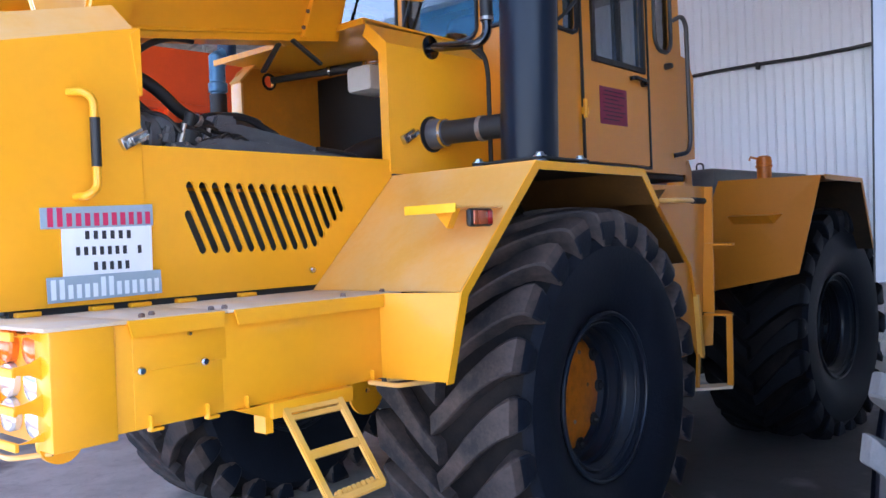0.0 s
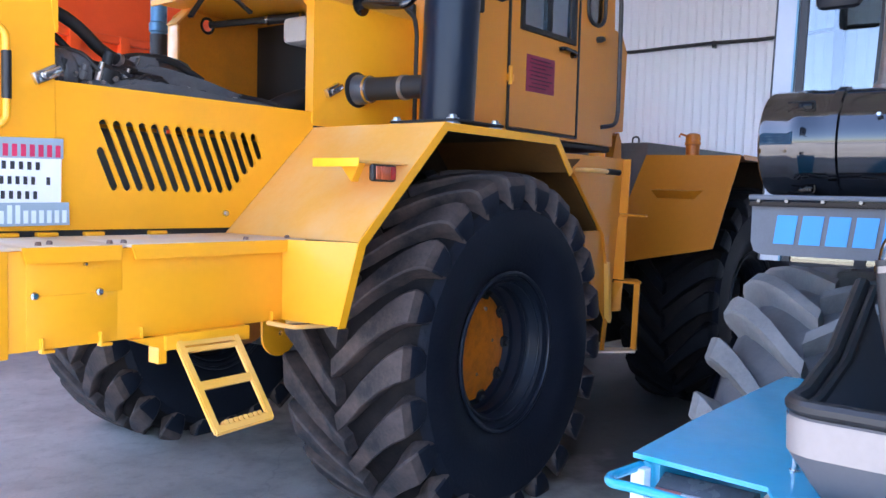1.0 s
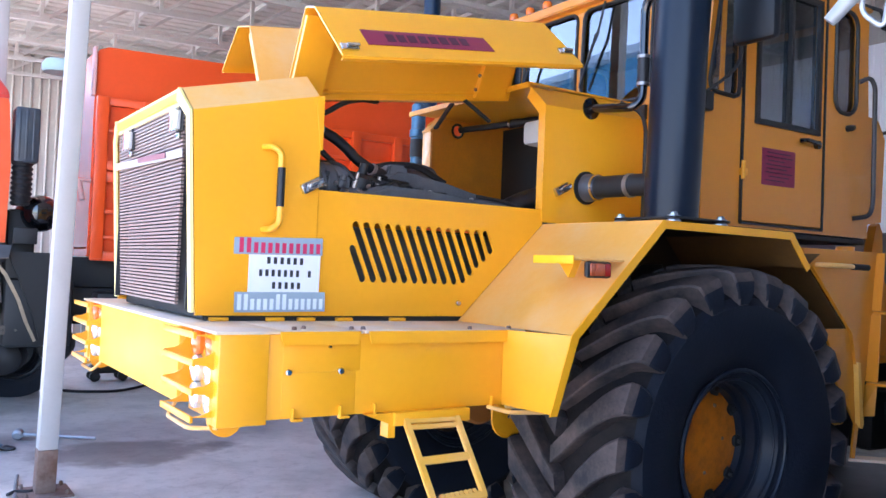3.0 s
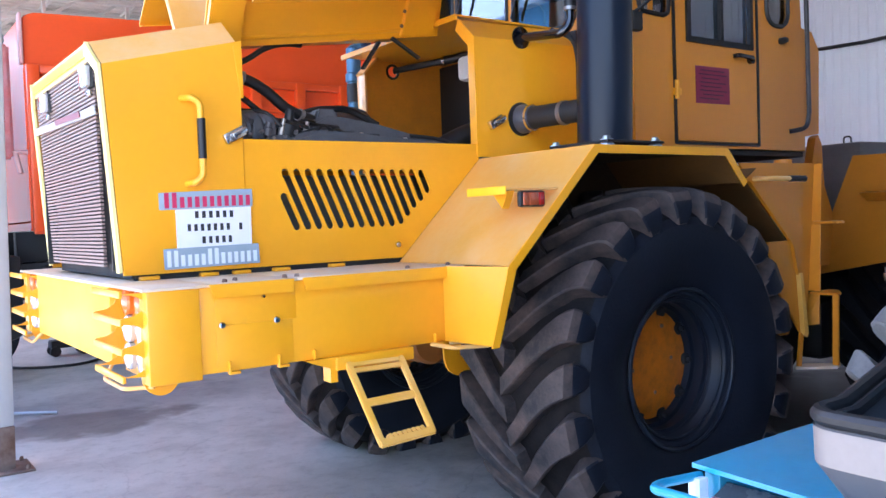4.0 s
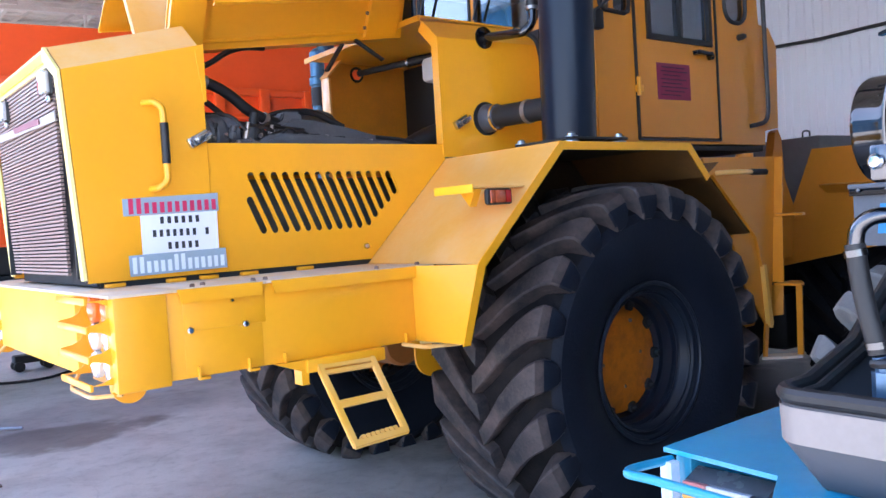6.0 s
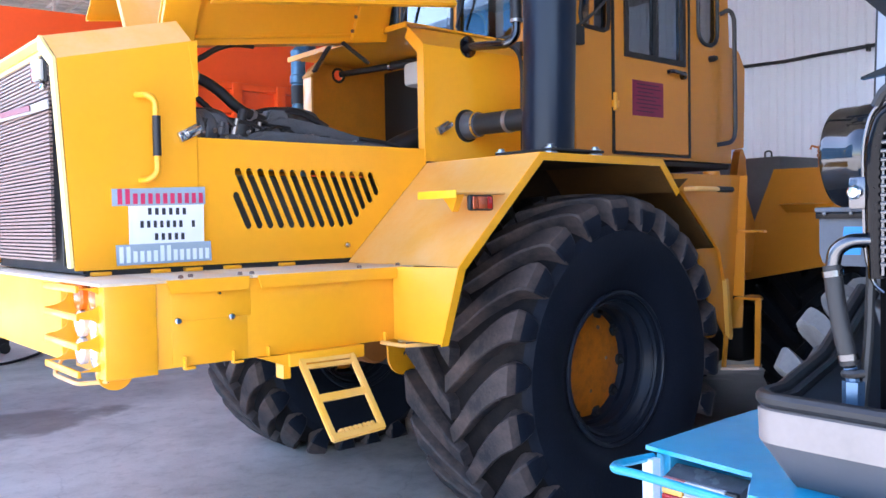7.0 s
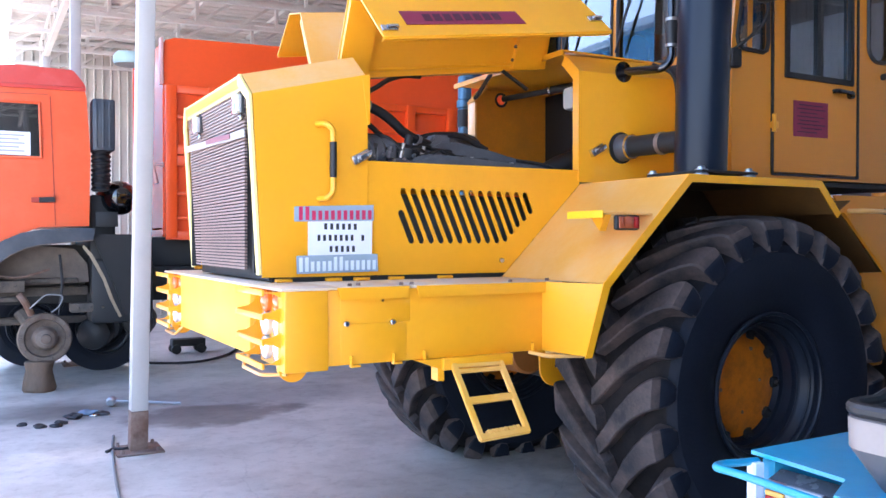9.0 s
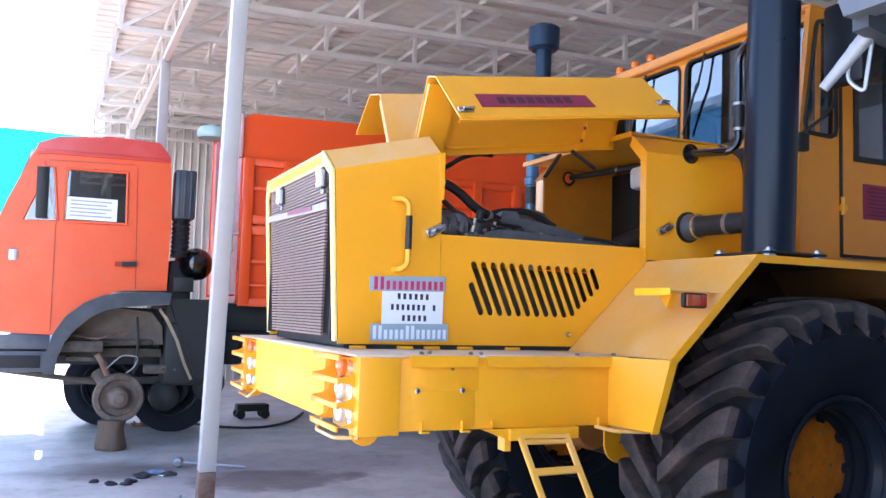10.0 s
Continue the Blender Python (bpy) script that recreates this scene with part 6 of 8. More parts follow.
# wipers
for y in (3.52, 4.12):
    bm = B()
    tube(bm, [(3.885, y, 3.29), (3.872, y + 0.05, 3.08), (3.868, y + 0.12, 2.96)], 0.008, 6)
    bar(bm, (3.868, y + 0.05, 3.10), (3.868, y + 0.19, 2.78), 0.014, 0.010)
    part("wiper", bm, BLACK, T, "black windscreen wiper")
# roof beacons
bm = B()
box(bm, 3.90, 3.96, 4.06, 4.54, 3.366, 3.392, 0.006)
br = part("beacon_bracket", bm, BLACKMATT, T)
for y in (4.12, 4.30, 4.48):
    bm = B()
    lathe(bm, [(0.032, 0), (0.034, 0.026), (0.027, 0.048), (0, 0.054)], (3.93, y, 3.392), "z", 16)
    part("beacon", bm, AMBER, br, "small amber roof marker")
# mirror on its bent arm
bm = B()
box(bm, 3.72, 3.79, 2.222, 2.467, 2.77, 3.22, 0.03)
mr = part("mirror", bm, MIRRORBLACK, T, "large black rear-view mirror")
bm = B()
plate(bm, [(3.793, 2.247, 2.80), (3.793, 2.442, 2.80), (3.793, 2.442, 3.19), (3.793, 2.247, 3.19)], 0.002)
part("mirror_glass", bm, mat("mirror_silver", (0.75, 0.77, 0.8), 0.03, metal=1.0, vary=0.02), mr, "mirror glass")
bm = B()
box(bm, 3.745, 3.815, KY0 - 0.045, KY0 + 0.0, 2.485, 2.585, 0.008)
box(bm, 3.80, 3.835, KY0 - 0.02, KY0 + 0.02, 2.50, 2.57, 0.004)
part("mirror_bracket", bm, BLACKMATT, T, "black mirror bracket")
bm = B()
tube(bm, rounded([(3.77, 2.64, 2.58), (3.86, 2.60, 2.655), (3.955, 2.585, 2.745), (3.975, 2.58, 2.90), (3.90, 2.50, 3.05), (3.80, 2.42, 3.05)], 0.06), 0.0095, 8)
part("mirror_arm", bm, BLACK, T, "thin black mirror arm")
for z in (2.47, 2.60):
    bm = B()
    bolt(bm, (3.735, 2.64, z), (-1, -0.4, 0), 0.008, 0.02)
    part("bracket_bolt", bm, STEEL, T)
# work lamp at the rear roof corner
bm = B()
box(bm, 5.42, 5.50, 2.55, 2.67, 3.22, 3.34, 0.02)
tube(bm, [(5.30, 2.70, 3.36), (5.38, 2.64, 3.33), (5.43, 2.62, 3.26)], 0.012, 8)
part("work_lamp", bm, BLACKMATT, T, "black rear work lamp")

# --- chassis, axle, steps ---
bm = B()
box(bm, 1.5, 5.1, 3.40, 4.10, 0.95, 1.42, 0.02)
box(bm, 3.55, 4.02, 2.95, 4.55, 0.62, 0.98, 0.05)
part("chassis", bm, BLACKMATT, T, "dark chassis and axle casing")
bm = B()
lathe(bm, [(0.12, -0.06), (0.135, -0.045), (0.135, 0.25)], (3.05, 3.56, 0.905), "y", 28)
part("axle_stop", bm, mat("dull_orange_paint", (0.24, 0.085, 0.014), 0.6, vary=0.2, scale=10), T, "dull orange round axle stop")
bm = B()
hole_ = [(3.15 + 0.014 * math.cos(k * math.pi / 6), 0.83 + 0.014 * math.sin(k * math.pi / 6)) for k in range(12)]
sheet(bm, [(3.03, 0.96), (3.26, 0.96)] + [(3.145 + 0.112 * math.cos(-k * math.pi / 12), 0.825 - 0.112 * math.sin(k * math.pi / 12)) for k in range(13)], [hole_], lambda x, z: (x, 3.38, z), (0, 0.016, 0))
part("tow_plate", bm, YELLOW, T, "yellow plate with a hole")
bm = B()
tube(bm, rounded([(2.42, 2.615, 1.045), (2.44, 2.49, 1.040), (2.60, 2.45, 1.036), (2.62, 2.56, 1.040), (2.50, 2.60, 1.045)], 0.02), 0.009, 8)
part("step_loop", bm, FENDER, T)

# front access ladder
LADDERY = mat("warm_yellow_enamel", (0.86, 0.43, 0.045), 0.42, vary=0.08, scale=6, bump=0.03, dust=(0.70, 0.50, 0.28), dust_amount=0.4)
la, lb, lc, ld_ = Vector((2.005, 2.60, 1.035)), Vector((2.045, 2.425, 0.735)), Vector((2.275, 2.425, 0.745)), Vector((2.245, 2.60, 1.030))
face_ = (lb - la).cross(lc - lb).normalized()
rails_ = []
for p, q in ((la, lb), (ld_, lc)):
    bm = B()
    bar(bm, p, q, 0.020, 0.028, up=(lc - lb).normalized())
    bmesh.ops.bevel(bm, geom=list(bm.edges), offset=0.004, segments=2, affect="EDGES")
    rails_.append(part("ladder_rail" if rails_ else "access_ladder", bm, LADDERY, rails_[0] if rails_ else T, "" if rails_ else "small pale yellow folding ladder with serrated tread"))
ld = rails_[0]
bm = B()
bar(bm, lb - (lc - lb) * 0.06, lc + (lc - lb) * 0.06, 0.022, 0.034, up=(lb - la).normalized())
bmesh.ops.bevel(bm, geom=list(bm.edges), offset=0.007, segments=3, affect="EDGES")
part("ladder_tread", bm, LADDERY, ld, "pale yellow serrated bottom tread")
for k in range(8):
    p = lb.lerp(lc, 0.18 + 0.64 * k / 7) - (lb - la).normalized() * 0.020
    bm = B()
    lathe(bm, [(0.009, -0.010), (0.009, 0.010)], p, face_, 10)
    part("tread_tooth", bm, LADDERY, ld)
for f, h_ in ((0.05, 0.030), (0.14, 0.016), (0.53, 0.030)):
    bm = B()
    bar(bm, la.lerp(lb, f), ld_.lerp(lc, f), 0.016, h_, up=(lb - la).normalized())
    part("ladder_rung", bm, LADDERY, ld)
bm = B()
box(bm, 1.955, 2.31, 2.585, 2.64, 1.0, 1.052, 0.004)
prism(bm, [(1.83, 1.05), (1.965, 1.05), (1.965, 0.955), (1.935, 0.955), (1.935, 1.01)], "y", 2.60, 2.66)
part("ladder_bracket", bm, YELLOW, T)

# rear steps behind the fender
bm = B()
sheet(bm, [(4.27, 1.80), (4.985, 1.805), (4.905, 1.20), (4.865, 0.86), (4.82, 0.83), (4.72, 0.95), (4.60, 1.10), (4.50, 1.375), (4.715, 1.375), (4.33, 1.715)], [], lambda x, z: (x, 2.40, z), (0, 0.012, 0))
st2 = part("step_frame", bm, CABY, T, "yellow step frame behind the front wheel")
bm = B()
plate(bm, [(4.984, 2.399, 1.80), (4.984, 2.352, 1.80), (4.948, 2.345, 1.475), (4.948, 2.399, 1.475)], 0.010)
part("step_end_plate", bm, CABY, st2)
bm = B()
plate(bm, [(4.946, 2.399, 1.455), (4.946, 2.345, 1.455), (4.900, 2.330, 1.08), (4.900, 2.399, 1.08)], 0.010)
part("step_end_plate", bm, CABY, st2)
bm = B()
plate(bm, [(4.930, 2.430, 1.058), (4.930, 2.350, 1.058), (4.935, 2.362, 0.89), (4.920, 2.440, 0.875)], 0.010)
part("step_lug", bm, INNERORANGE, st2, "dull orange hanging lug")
bm = B()
box(bm, 4.28, 4.97, 2.413, 3.05, 1.775, 1.787)
part("step_top_plate", bm, CABY, st2)
bm = B()
prism(bm, [(4.185, 1.70), (4.23, 1.76), (4.40, 1.745), (4.775, 1.37), (4.795, 1.18), (4.765, 1.18), (4.715, 1.352), (4.33, 1.705)], "y", 2.380, 2.398)
part("step_brace", bm, CABY, st2)
bm = B()
prism(bm, [(4.765, 1.19), (4.79, 1.19), (4.838, 0.85), (4.825, 0.825), (4.80, 0.84)], "y", 2.370, 2.398)
part("brace_foot", bm, LADDERY, st2)
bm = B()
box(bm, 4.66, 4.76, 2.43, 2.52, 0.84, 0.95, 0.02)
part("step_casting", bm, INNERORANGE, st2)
bm = B()
tube(bm, rounded([(4.36, 2.42, 1.715), (4.36, 2.30, 1.713), (4.48, 2.28, 1.712), (4.66, 2.275, 1.710)], 0.03), 0.013, 8)
part("step_rail", bm, FENDER, st2)
bm = B()
tube(bm, [(4.53, 2.278, 1.711), (4.665, 2.273, 1.710)], 0.017, 10)
part("rail_grip", bm, BLACK, st2, "black rubber grip")
for z, x0 in ((1.459, 4.948), (1.060, 4.902)):
    bm = B()
    prism(bm, [(x0, 2.399), (x0 + 0.002, 2.262), (x0 + 0.02, 2.243), (x0 + 0.06, 2.245), (x0 + 0.20, 2.34), (x0 + 0.20, 2.399)], "z", z, z + 0.013)
    part("step_tread", bm, CABY, st2)
bm = B()
bar(bm, (4.798, 2.392, 0.85), (4.768, 2.392, 0.665), 0.035, 0.012, up=(0, 1, 0))
part("step_hanger", bm, CABY, st2)
bm = B()
bar(bm, (4.925, 2.256, 1.06), (4.922, 2.262, 0.668), 0.012, 0.034, up=(0, 1, 0))
part("step_hanger", bm, CABY, st2)
bm = B()
plate(bm, [(4.755, 2.405, 0.660), (4.905, 2.245, 0.664), (5.00, 2.275, 0.668), (4.87, 2.425, 0.664)], 0.014)
part("step_tread", bm, DUSTY, st2, "worn pale lowest step")
bm = B()
cyl(bm, (4.86, 2.52, 1.787), "z", 0.05, 0, 0.045, 18)
part("frame_boss", bm, CABY, st2)

# --- rear half, steered to the near side ---
PIV = Matrix.Translation((5.38, YC, 0)) @ Matrix.Rotation(radians(-REAR_TURN), 4, "Z")
RX = 1.77


def rear(name, bm, material, label=""):
    ob = put(name, mesh_of(name, bm, material), T, PIV)
    return tagged(ob, label) if label else ob


tractor_wheel(T, PIV @ pose(RX, -1.035, 0.785), DARKLUGS, False)
tractor_wheel(T, PIV @ pose(RX, 1.035, 0.785), DARKLUGS, False)
REARY = mat("orange_yellow_enamel", (0.62, 0.215, 0.012), 0.4, vary=0.07, scale=2, bump=0.02, coat=0.2)
NB = [(5.95, 3.02, 1.07), (5.95, 2.19, 1.24), (6.10, 2.075, 1.885), (6.10, 2.77, 1.895)]
bm = B()
plate(bm, NB, 0.008)
part("rear_fender_front", bm, REARY, T, "orange-yellow rear fender plate with a step ledge")
bm = B()
plate(bm, [(6.10, 2.77, 1.895), (6.10, 2.075, 1.885), (7.02, 2.055, 1.885), (7.02, 2.77, 1.895)], 0.008)
part("rear_fender_top", bm, REARY, T)
bm = B()
plate(bm, [(7.02, 2.77, 1.893), (7.02, 2.055, 1.883), (7.30, 2.05, 1.36), (7.30, 2.77, 1.36)], 0.008)
part("rear_fender_back", bm, ARCHDARK, T, "dark back plate of the rear fender")
bm = B()
prism(bm, [(6.09, 1.887), (7.02, 1.887), (7.305, 1.36), (7.275, 1.35), (7.0, 1.855), (6.105, 1.855)], "y", 2.049, 2.054)
part("rear_fender_rim", bm, REARY, T)
bm = B()
q = [(RX - 0.92, 0.62, 1.15), (RX - 0.92, 1.38, 1.25), (RX - 0.70, 1.38, 1.885), (RX - 0.70, 0.62, 1.89)]
plate(bm, q[::-1], 0.008)
plate(bm, [(RX - 0.70, 0.62, 1.89), (RX - 0.70, 1.38, 1.885), (RX + 0.4, 1.38, 1.885), (RX + 0.4, 0.62, 1.89)][::-1], 0.008)
rear("rear_fender_far", bm, REARY)
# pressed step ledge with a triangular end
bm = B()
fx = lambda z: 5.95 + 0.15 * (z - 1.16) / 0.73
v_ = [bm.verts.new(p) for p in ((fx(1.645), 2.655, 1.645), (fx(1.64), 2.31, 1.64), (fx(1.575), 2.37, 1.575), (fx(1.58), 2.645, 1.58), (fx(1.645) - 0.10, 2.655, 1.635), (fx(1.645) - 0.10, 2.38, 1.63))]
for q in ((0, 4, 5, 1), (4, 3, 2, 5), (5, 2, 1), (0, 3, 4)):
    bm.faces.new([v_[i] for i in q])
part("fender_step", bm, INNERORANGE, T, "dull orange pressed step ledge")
bm = B()
box(bm, -0.3, 3.4, -0.45, 0.45, 0.85, 1.35, 0.02)
box(bm, RX - 0.25, RX + 0.25, -0.9, 0.9, 0.6, 1.0, 0.05)
rear("rear_chassis", bm, BLACKMATT)
# unseen dark block added at the joint to darken the gap beside the steps
bm = B()
box(bm, -0.35, 0.95, -0.40, 0.40, 0.40, 0.86, 0.06)
cyl(bm, (0.25, 0, 0.34), "z", 0.30, 0.0, 0.6, 20)
rear("pivot_filler", bm, BLACKMATT, "added black filler block under the centre pivot")
# unseen dark mass added to close the bright view below the chassis
bm = B()
box(bm, 1.0, 3.2, -0.52, 0.52, 0.40, 0.86, 0.08)
lathe(bm, [(0.20, -0.55), (0.30, -0.45), (0.36, -0.2), (0.36, 0.2), (0.30, 0.45), (0.20, 0.55)], (RX, 0, 0.74), "y", 24)
rear("axle_filler", bm, BLACKMATT, "added black filler mass round the rear axle")
for s in (-1, 1):
    bm = B()
    prism(bm, [(0.34, 1.15), (0.74, 1.15), (0.70, 1.52), (0.62, 1.70), (0.60, 1.98), (0.565, 2.04), (0.535, 2.02), (0.50, 1.88), (0.42, 1.52)], "y", s * 0.79 - 0.03, s * 0.79 + 0.03)
    rear("hitch_plate", bm, REARY, "yellow upright hinge plate")
bm = B()
box(bm, 1.46, 3.3, -0.55, 0.60, 1.36, 2.04, 0.02)
rear("rear_tank", bm, mat("dark_grey_tank_paint", (0.15, 0.145, 0.145), 0.45, vary=0.2, scale=5), "dull grey tank box behind the cab")
bm = B()
tube(bm, rounded([(1.62, -0.31, 2.035), (1.62, -0.31, 2.10), (1.64, -0.36, 2.10), (1.64, -0.36, 2.035)], 0.025), 0.007, 6)
rear("lifting_eye", bm, BLACKMATT)
bm = B()
lathe(bm, [(0.052, 1.885), (0.052, 1.99), (0.06, 1.995), (0.06, 2.01), (0.054, 2.015), (0.056, 2.04), (0.05, 2.07), (0.03, 2.08)], (6.55, 2.60, 0), "z", 18)
tube(bm, [(6.53, 2.64, 2.06), (6.50, 2.68, 2.075), (6.50, 2.69, 2.05)], 0.008, 6)
part("filler_neck", bm, HUBPAINT, T, "orange filler neck on the rear fender")
bm = B()
tube(bm, rounded([(-0.2, -0.4, 1.5), (0.3, -0.6, 1.62), (0.7, -0.5, 1.75)], 0.1), 0.02, 8)
tube(bm, rounded([(-0.2, -0.3, 1.45), (0.3, -0.5, 1.50), (0.7, -0.45, 1.65)], 0.1), 0.02, 8)
rear("hydraulic_hose", bm, BLACK, "black hydraulic hoses at the joint")
bm = B()
cyl(bm, (0.35, -0.55, 1.5), "z", 0.07, 0, 0.12, 16)
rear("joint_cap", bm, REDLENS, "dark red joint cap")

# ---- blue tractor without its hood skirts, beside the yellow one ----
blue = thing("blue_tractor", (3.2, 0, 0), "blue tractor with raised hood, bare radiator and grey nose tub", "tractor")
U = blue
BT = tyre_mesh("tyre", 0.70, 0.52, 0.30, 0.055, GREYCARCASS, 0.653)
BL = lug_meshes(0.70, 0.52, 0.060, 0.36, 0.80, GREYTREAD, 1.25)
BR = rim_mesh(0.29, 0.21)
for y in (0.73, -0.73):
    w = put("wheel", BR, U, pose(3.20, y, 0.655))
    add_lugs(w, BL, 22)
    t = new("tyre", BT)
    t.parent = w
    tagged(t, "grey worn lugged tractor tyre")

# unseen rear wheels, added to block light reaching the yellow tractor's rear
BT, BL, BR = tyre_mesh("tyre", 0.92, 0.56, 0.42, 0.055, GREYCARCASS, 0.868), lug_meshes(0.92, 0.56, 0.055, 0.36, 0.64, GREYTREAD, 1.25), rim_mesh(0.41, 0.22)
for y in (1.0, -1.0):
    w = put("wheel", BR, U, pose(5.55, y, 0.87))
    add_lugs(w, BL, 22)
    t = new("tyre", BT)
    t.parent = w
    tagged(t, "unseen grey lugged rear tyre, added to block light")

# front platform with lamp box and guard loop
bm = B()
plate(bm, [(1.708, 0.756, 1.085), (1.685, 0.510, 1.085), (1.572, 0.455, 1.085), (1.565, -0.75, 1.085), (2.62, -0.76, 1.085), (2.62, 0.75, 1.085), (2.04, 0.762, 1.085)][::-1], 0.009)
part("platform_top", bm, BLUE, U, "bright blue scuffed platform plate")
bm = B()
box(bm, 1.735, 2.60, 0.715, 0.75, 0.84, 1.074, 0.004)
box(bm, 1.80, 2.60, -0.74, 0.45, 0.84, 1.074, 0.004)
part("platform_frame", bm, BLUE, U)
PALEBLUE = mat("chipped_pale_paint", (0.62, 0.70, 0.76), 0.45, vary=0.08, scale=12, dust=(0.10, 0.42, 0.68), dust_amount=0.5, dust_scale=16)
bm = B()
plate(bm, [(1.709, 0.747, 1.074), (1.706, 0.720, 1.074), (1.706, 0.720, 0.84), (1.709, 0.747, 0.84)], 0.022)
part("corner_post", bm, PALEBLUE, U, "pale chipped corner post of the lamp recess")
bm = B()
plate(bm, [(1.686, 0.507, 1.074), (1.578, 0.453, 1.074), (1.578, 0.453, 0.84), (1.686, 0.507, 0.84)], 0.009)
part("recess_side", bm, PALEBLUE, U, "pale side plate of the lamp recess")
bm = B()
plate(bm, [(1.578, 0.440, 1.074), (1.571, -0.745, 1.074), (1.571, -0.745, 0.84), (1.578, 0.440, 0.84)], 0.010)
part("front_plate", bm, PALEBLUE, U, "pale front plate under the platform")
bm = B()
plate(bm, [(1.716, 0.719, 0.985), (1.704, 0.520, 0.985), (1.704, 0.520, 0.84), (1.716, 0.719, 0.84)], 0.010)
part("recess_sill", bm, PALEBLUE, U, "pale lower plate of the lamp recess")
# combination lamp in the recess
bm = B()
prism(bm, [(1.712, 0.990), (1.775, 0.990), (1.775, 1.050), (1.752, 1.057), (1.712, 1.041)], "y", 0.548, 0.712)
lb = part("lamp_body", bm, mat("smoky_grey_lamp_plastic", (0.10, 0.10, 0.11), 0.25, vary=0.25, scale=18), U, "smoky grey combination lamp body")
for a, b, lo, hi, mt, lab in ((0.663, 0.712, 1.020, 1.041, mat("dusty_red_lens", (0.42, 0.14, 0.13), 0.3, vary=0.3, scale=30), "dusty red lens"), (0.575, 0.6625, 1.012, 1.041, mat("dusty_clear_lens", (0.42, 0.43, 0.45), 0.2, vary=0.3, scale=25, coat=0.5), "dusty clear lens"), (0.667, 0.714, 1.0075, 1.0195, mat("pale_amber_lens", (0.85, 0.42, 0.08), 0.2, vary=0.1, scale=30, coat=0.5), "amber lens"), (0.667, 0.714, 0.995, 1.007, REDLENS, "deep red lens"), (0.618, 0.6665, 0.995, 1.0115, WHITEPLASTIC, "white reversing lens"), (0.575, 0.6175, 0.992, 1.0115, mat("blue_grey_lens", (0.22, 0.25, 0.31), 0.15, vary=0.35, scale=30, coat=0.6), "blue-grey clear lens"), (0.548, 0.5745, 0.990, 1.041, BLACKMATT, "black lamp end")):
    bm = B()
    box(bm, 1.700, 1.713, a, b, lo, hi, 0.003)
    part("lamp_lens", bm, mt, lb, lab)
# round headlamp under it
bm = B()
lathe(bm, [(0.02, -0.05), (0.060, -0.035), (0.078, 0.0), (0.080, 0.030), (0.072, 0.036)], (1.692, 0.615, 0.920), (-1, 0, 0), 32)
rl = part("round_headlamp", bm, mat("grey_lamp_shell", (0.16, 0.15, 0.15), 0.45, vary=0.2, scale=15), U, "grey round headlamp shell")
bm = B()
lathe(bm, [(0.073, 0.030), (0.073, 0.040), (0.062, 0.042), (0.062, 0.034)], (1.692, 0.615, 0.920), (-1, 0, 0), 32)
part("lamp_ring", bm, CHROME, rl, "bright lamp ring")
bm = B()
lathe(bm, [(0.062, 0.036), (0.045, 0.044), (0, 0.048)], (1.692, 0.615, 0.920), (-1, 0, 0), 32)
part("lens", bm, CLEARLENS, rl, "clear round lens")
bm = B()
tube(bm, rounded([(1.712, 0.742, 1.072), (1.60, 0.748, 1.078), (1.572, 0.735, 1.078), (1.580, 0.690, 1.077), (1.572, 0.455, 1.073), (1.562, -0.70, 1.073)], 0.025), 0.0085, 10)
part("guard_loop", bm, BLUE, U, "bright blue bent guard pipe")
bm = B()
tube(bm, rounded([(1.712, 0.738, 0.985), (1.625, 0.745, 0.985), (1.597, 0.735, 0.985), (1.602, 0.690, 0.984), (1.592, 0.455, 0.978), (1.562, -0.70, 0.975)], 0.025), 0.0085, 10)
part("guard_loop", bm, BLUE, U, "bright blue bent guard pipe")
for x, y in ((1.80, 0.50), (1.83, 0.48)):
    bm = B()
    lathe(bm, [(0.010, 0), (0.010, 0.012), (0.006, 0.012), (0.006, 0.04), (0, 0.04)], (x, y, 1.085), "z", 8)
    part("platform_bolt", bm, CHROME, U, "upright zinc bolt")

# nose tub: moulded grey tray with metal band and rubber rim
def tub_loop(z, inset, rear_rise=0.0):
    """Outline of the tub in plan, from the far left over the front to the far right."""
    pts = []
    for x, y in ((2.02, 0.46), (1.86, 0.468), (1.72, 0.475)):
        pts.append((x, y - inset, z + rear_rise * max(0, (x - 1.80)) / 0.22))
    for k in range(7):
        a = math.pi / 2 * k / 6
        pts.append((1.665 - 0.055 * math.sin(a) + inset * math.sin(a), 0.42 + 0.055 * math.cos(a) - inset * math.cos(a), z))
    for y in (0.2, 0.0, -0.2, -0.42):
        pts.append((1.605 + inset + 0.02 * (0.2 - abs(y)), y, z))
    for k in range(7):
        a = math.pi / 2 * k / 6
        pts.append((1.665 - 0.055 * math.cos(a) + inset * math.cos(a), -0.42 - 0.055 * math.sin(a) + inset * math.sin(a), z))
    for x, y in ((1.72, -0.475), (1.86, -0.468), (2.02, -0.46)):
        pts.append((x, y + inset, z + rear_rise * max(0, (x - 1.80)) / 0.22))
    return pts


def strip(bm, loops):
    rows = [[bm.verts.new(p) for p in lp] for lp in loops]
    for a, b in zip(rows, rows[1:]):
        for i in range(len(a) - 1):
            bm.faces.new((a[i], a[i + 1], b[i + 1], b[i]))
    return rows


bm = B()
rows_ = strip(bm, [tub_loop(1.092, 0.062), tub_loop(1.10, 0.052), tub_loop(1.172, 0.0), tub_loop(1.235, -0.002, 0.16), tub_loop(1.235, 0.02, 0.16), tub_loop(1.12, 0.10)])
bm.faces.new(rows_[0])
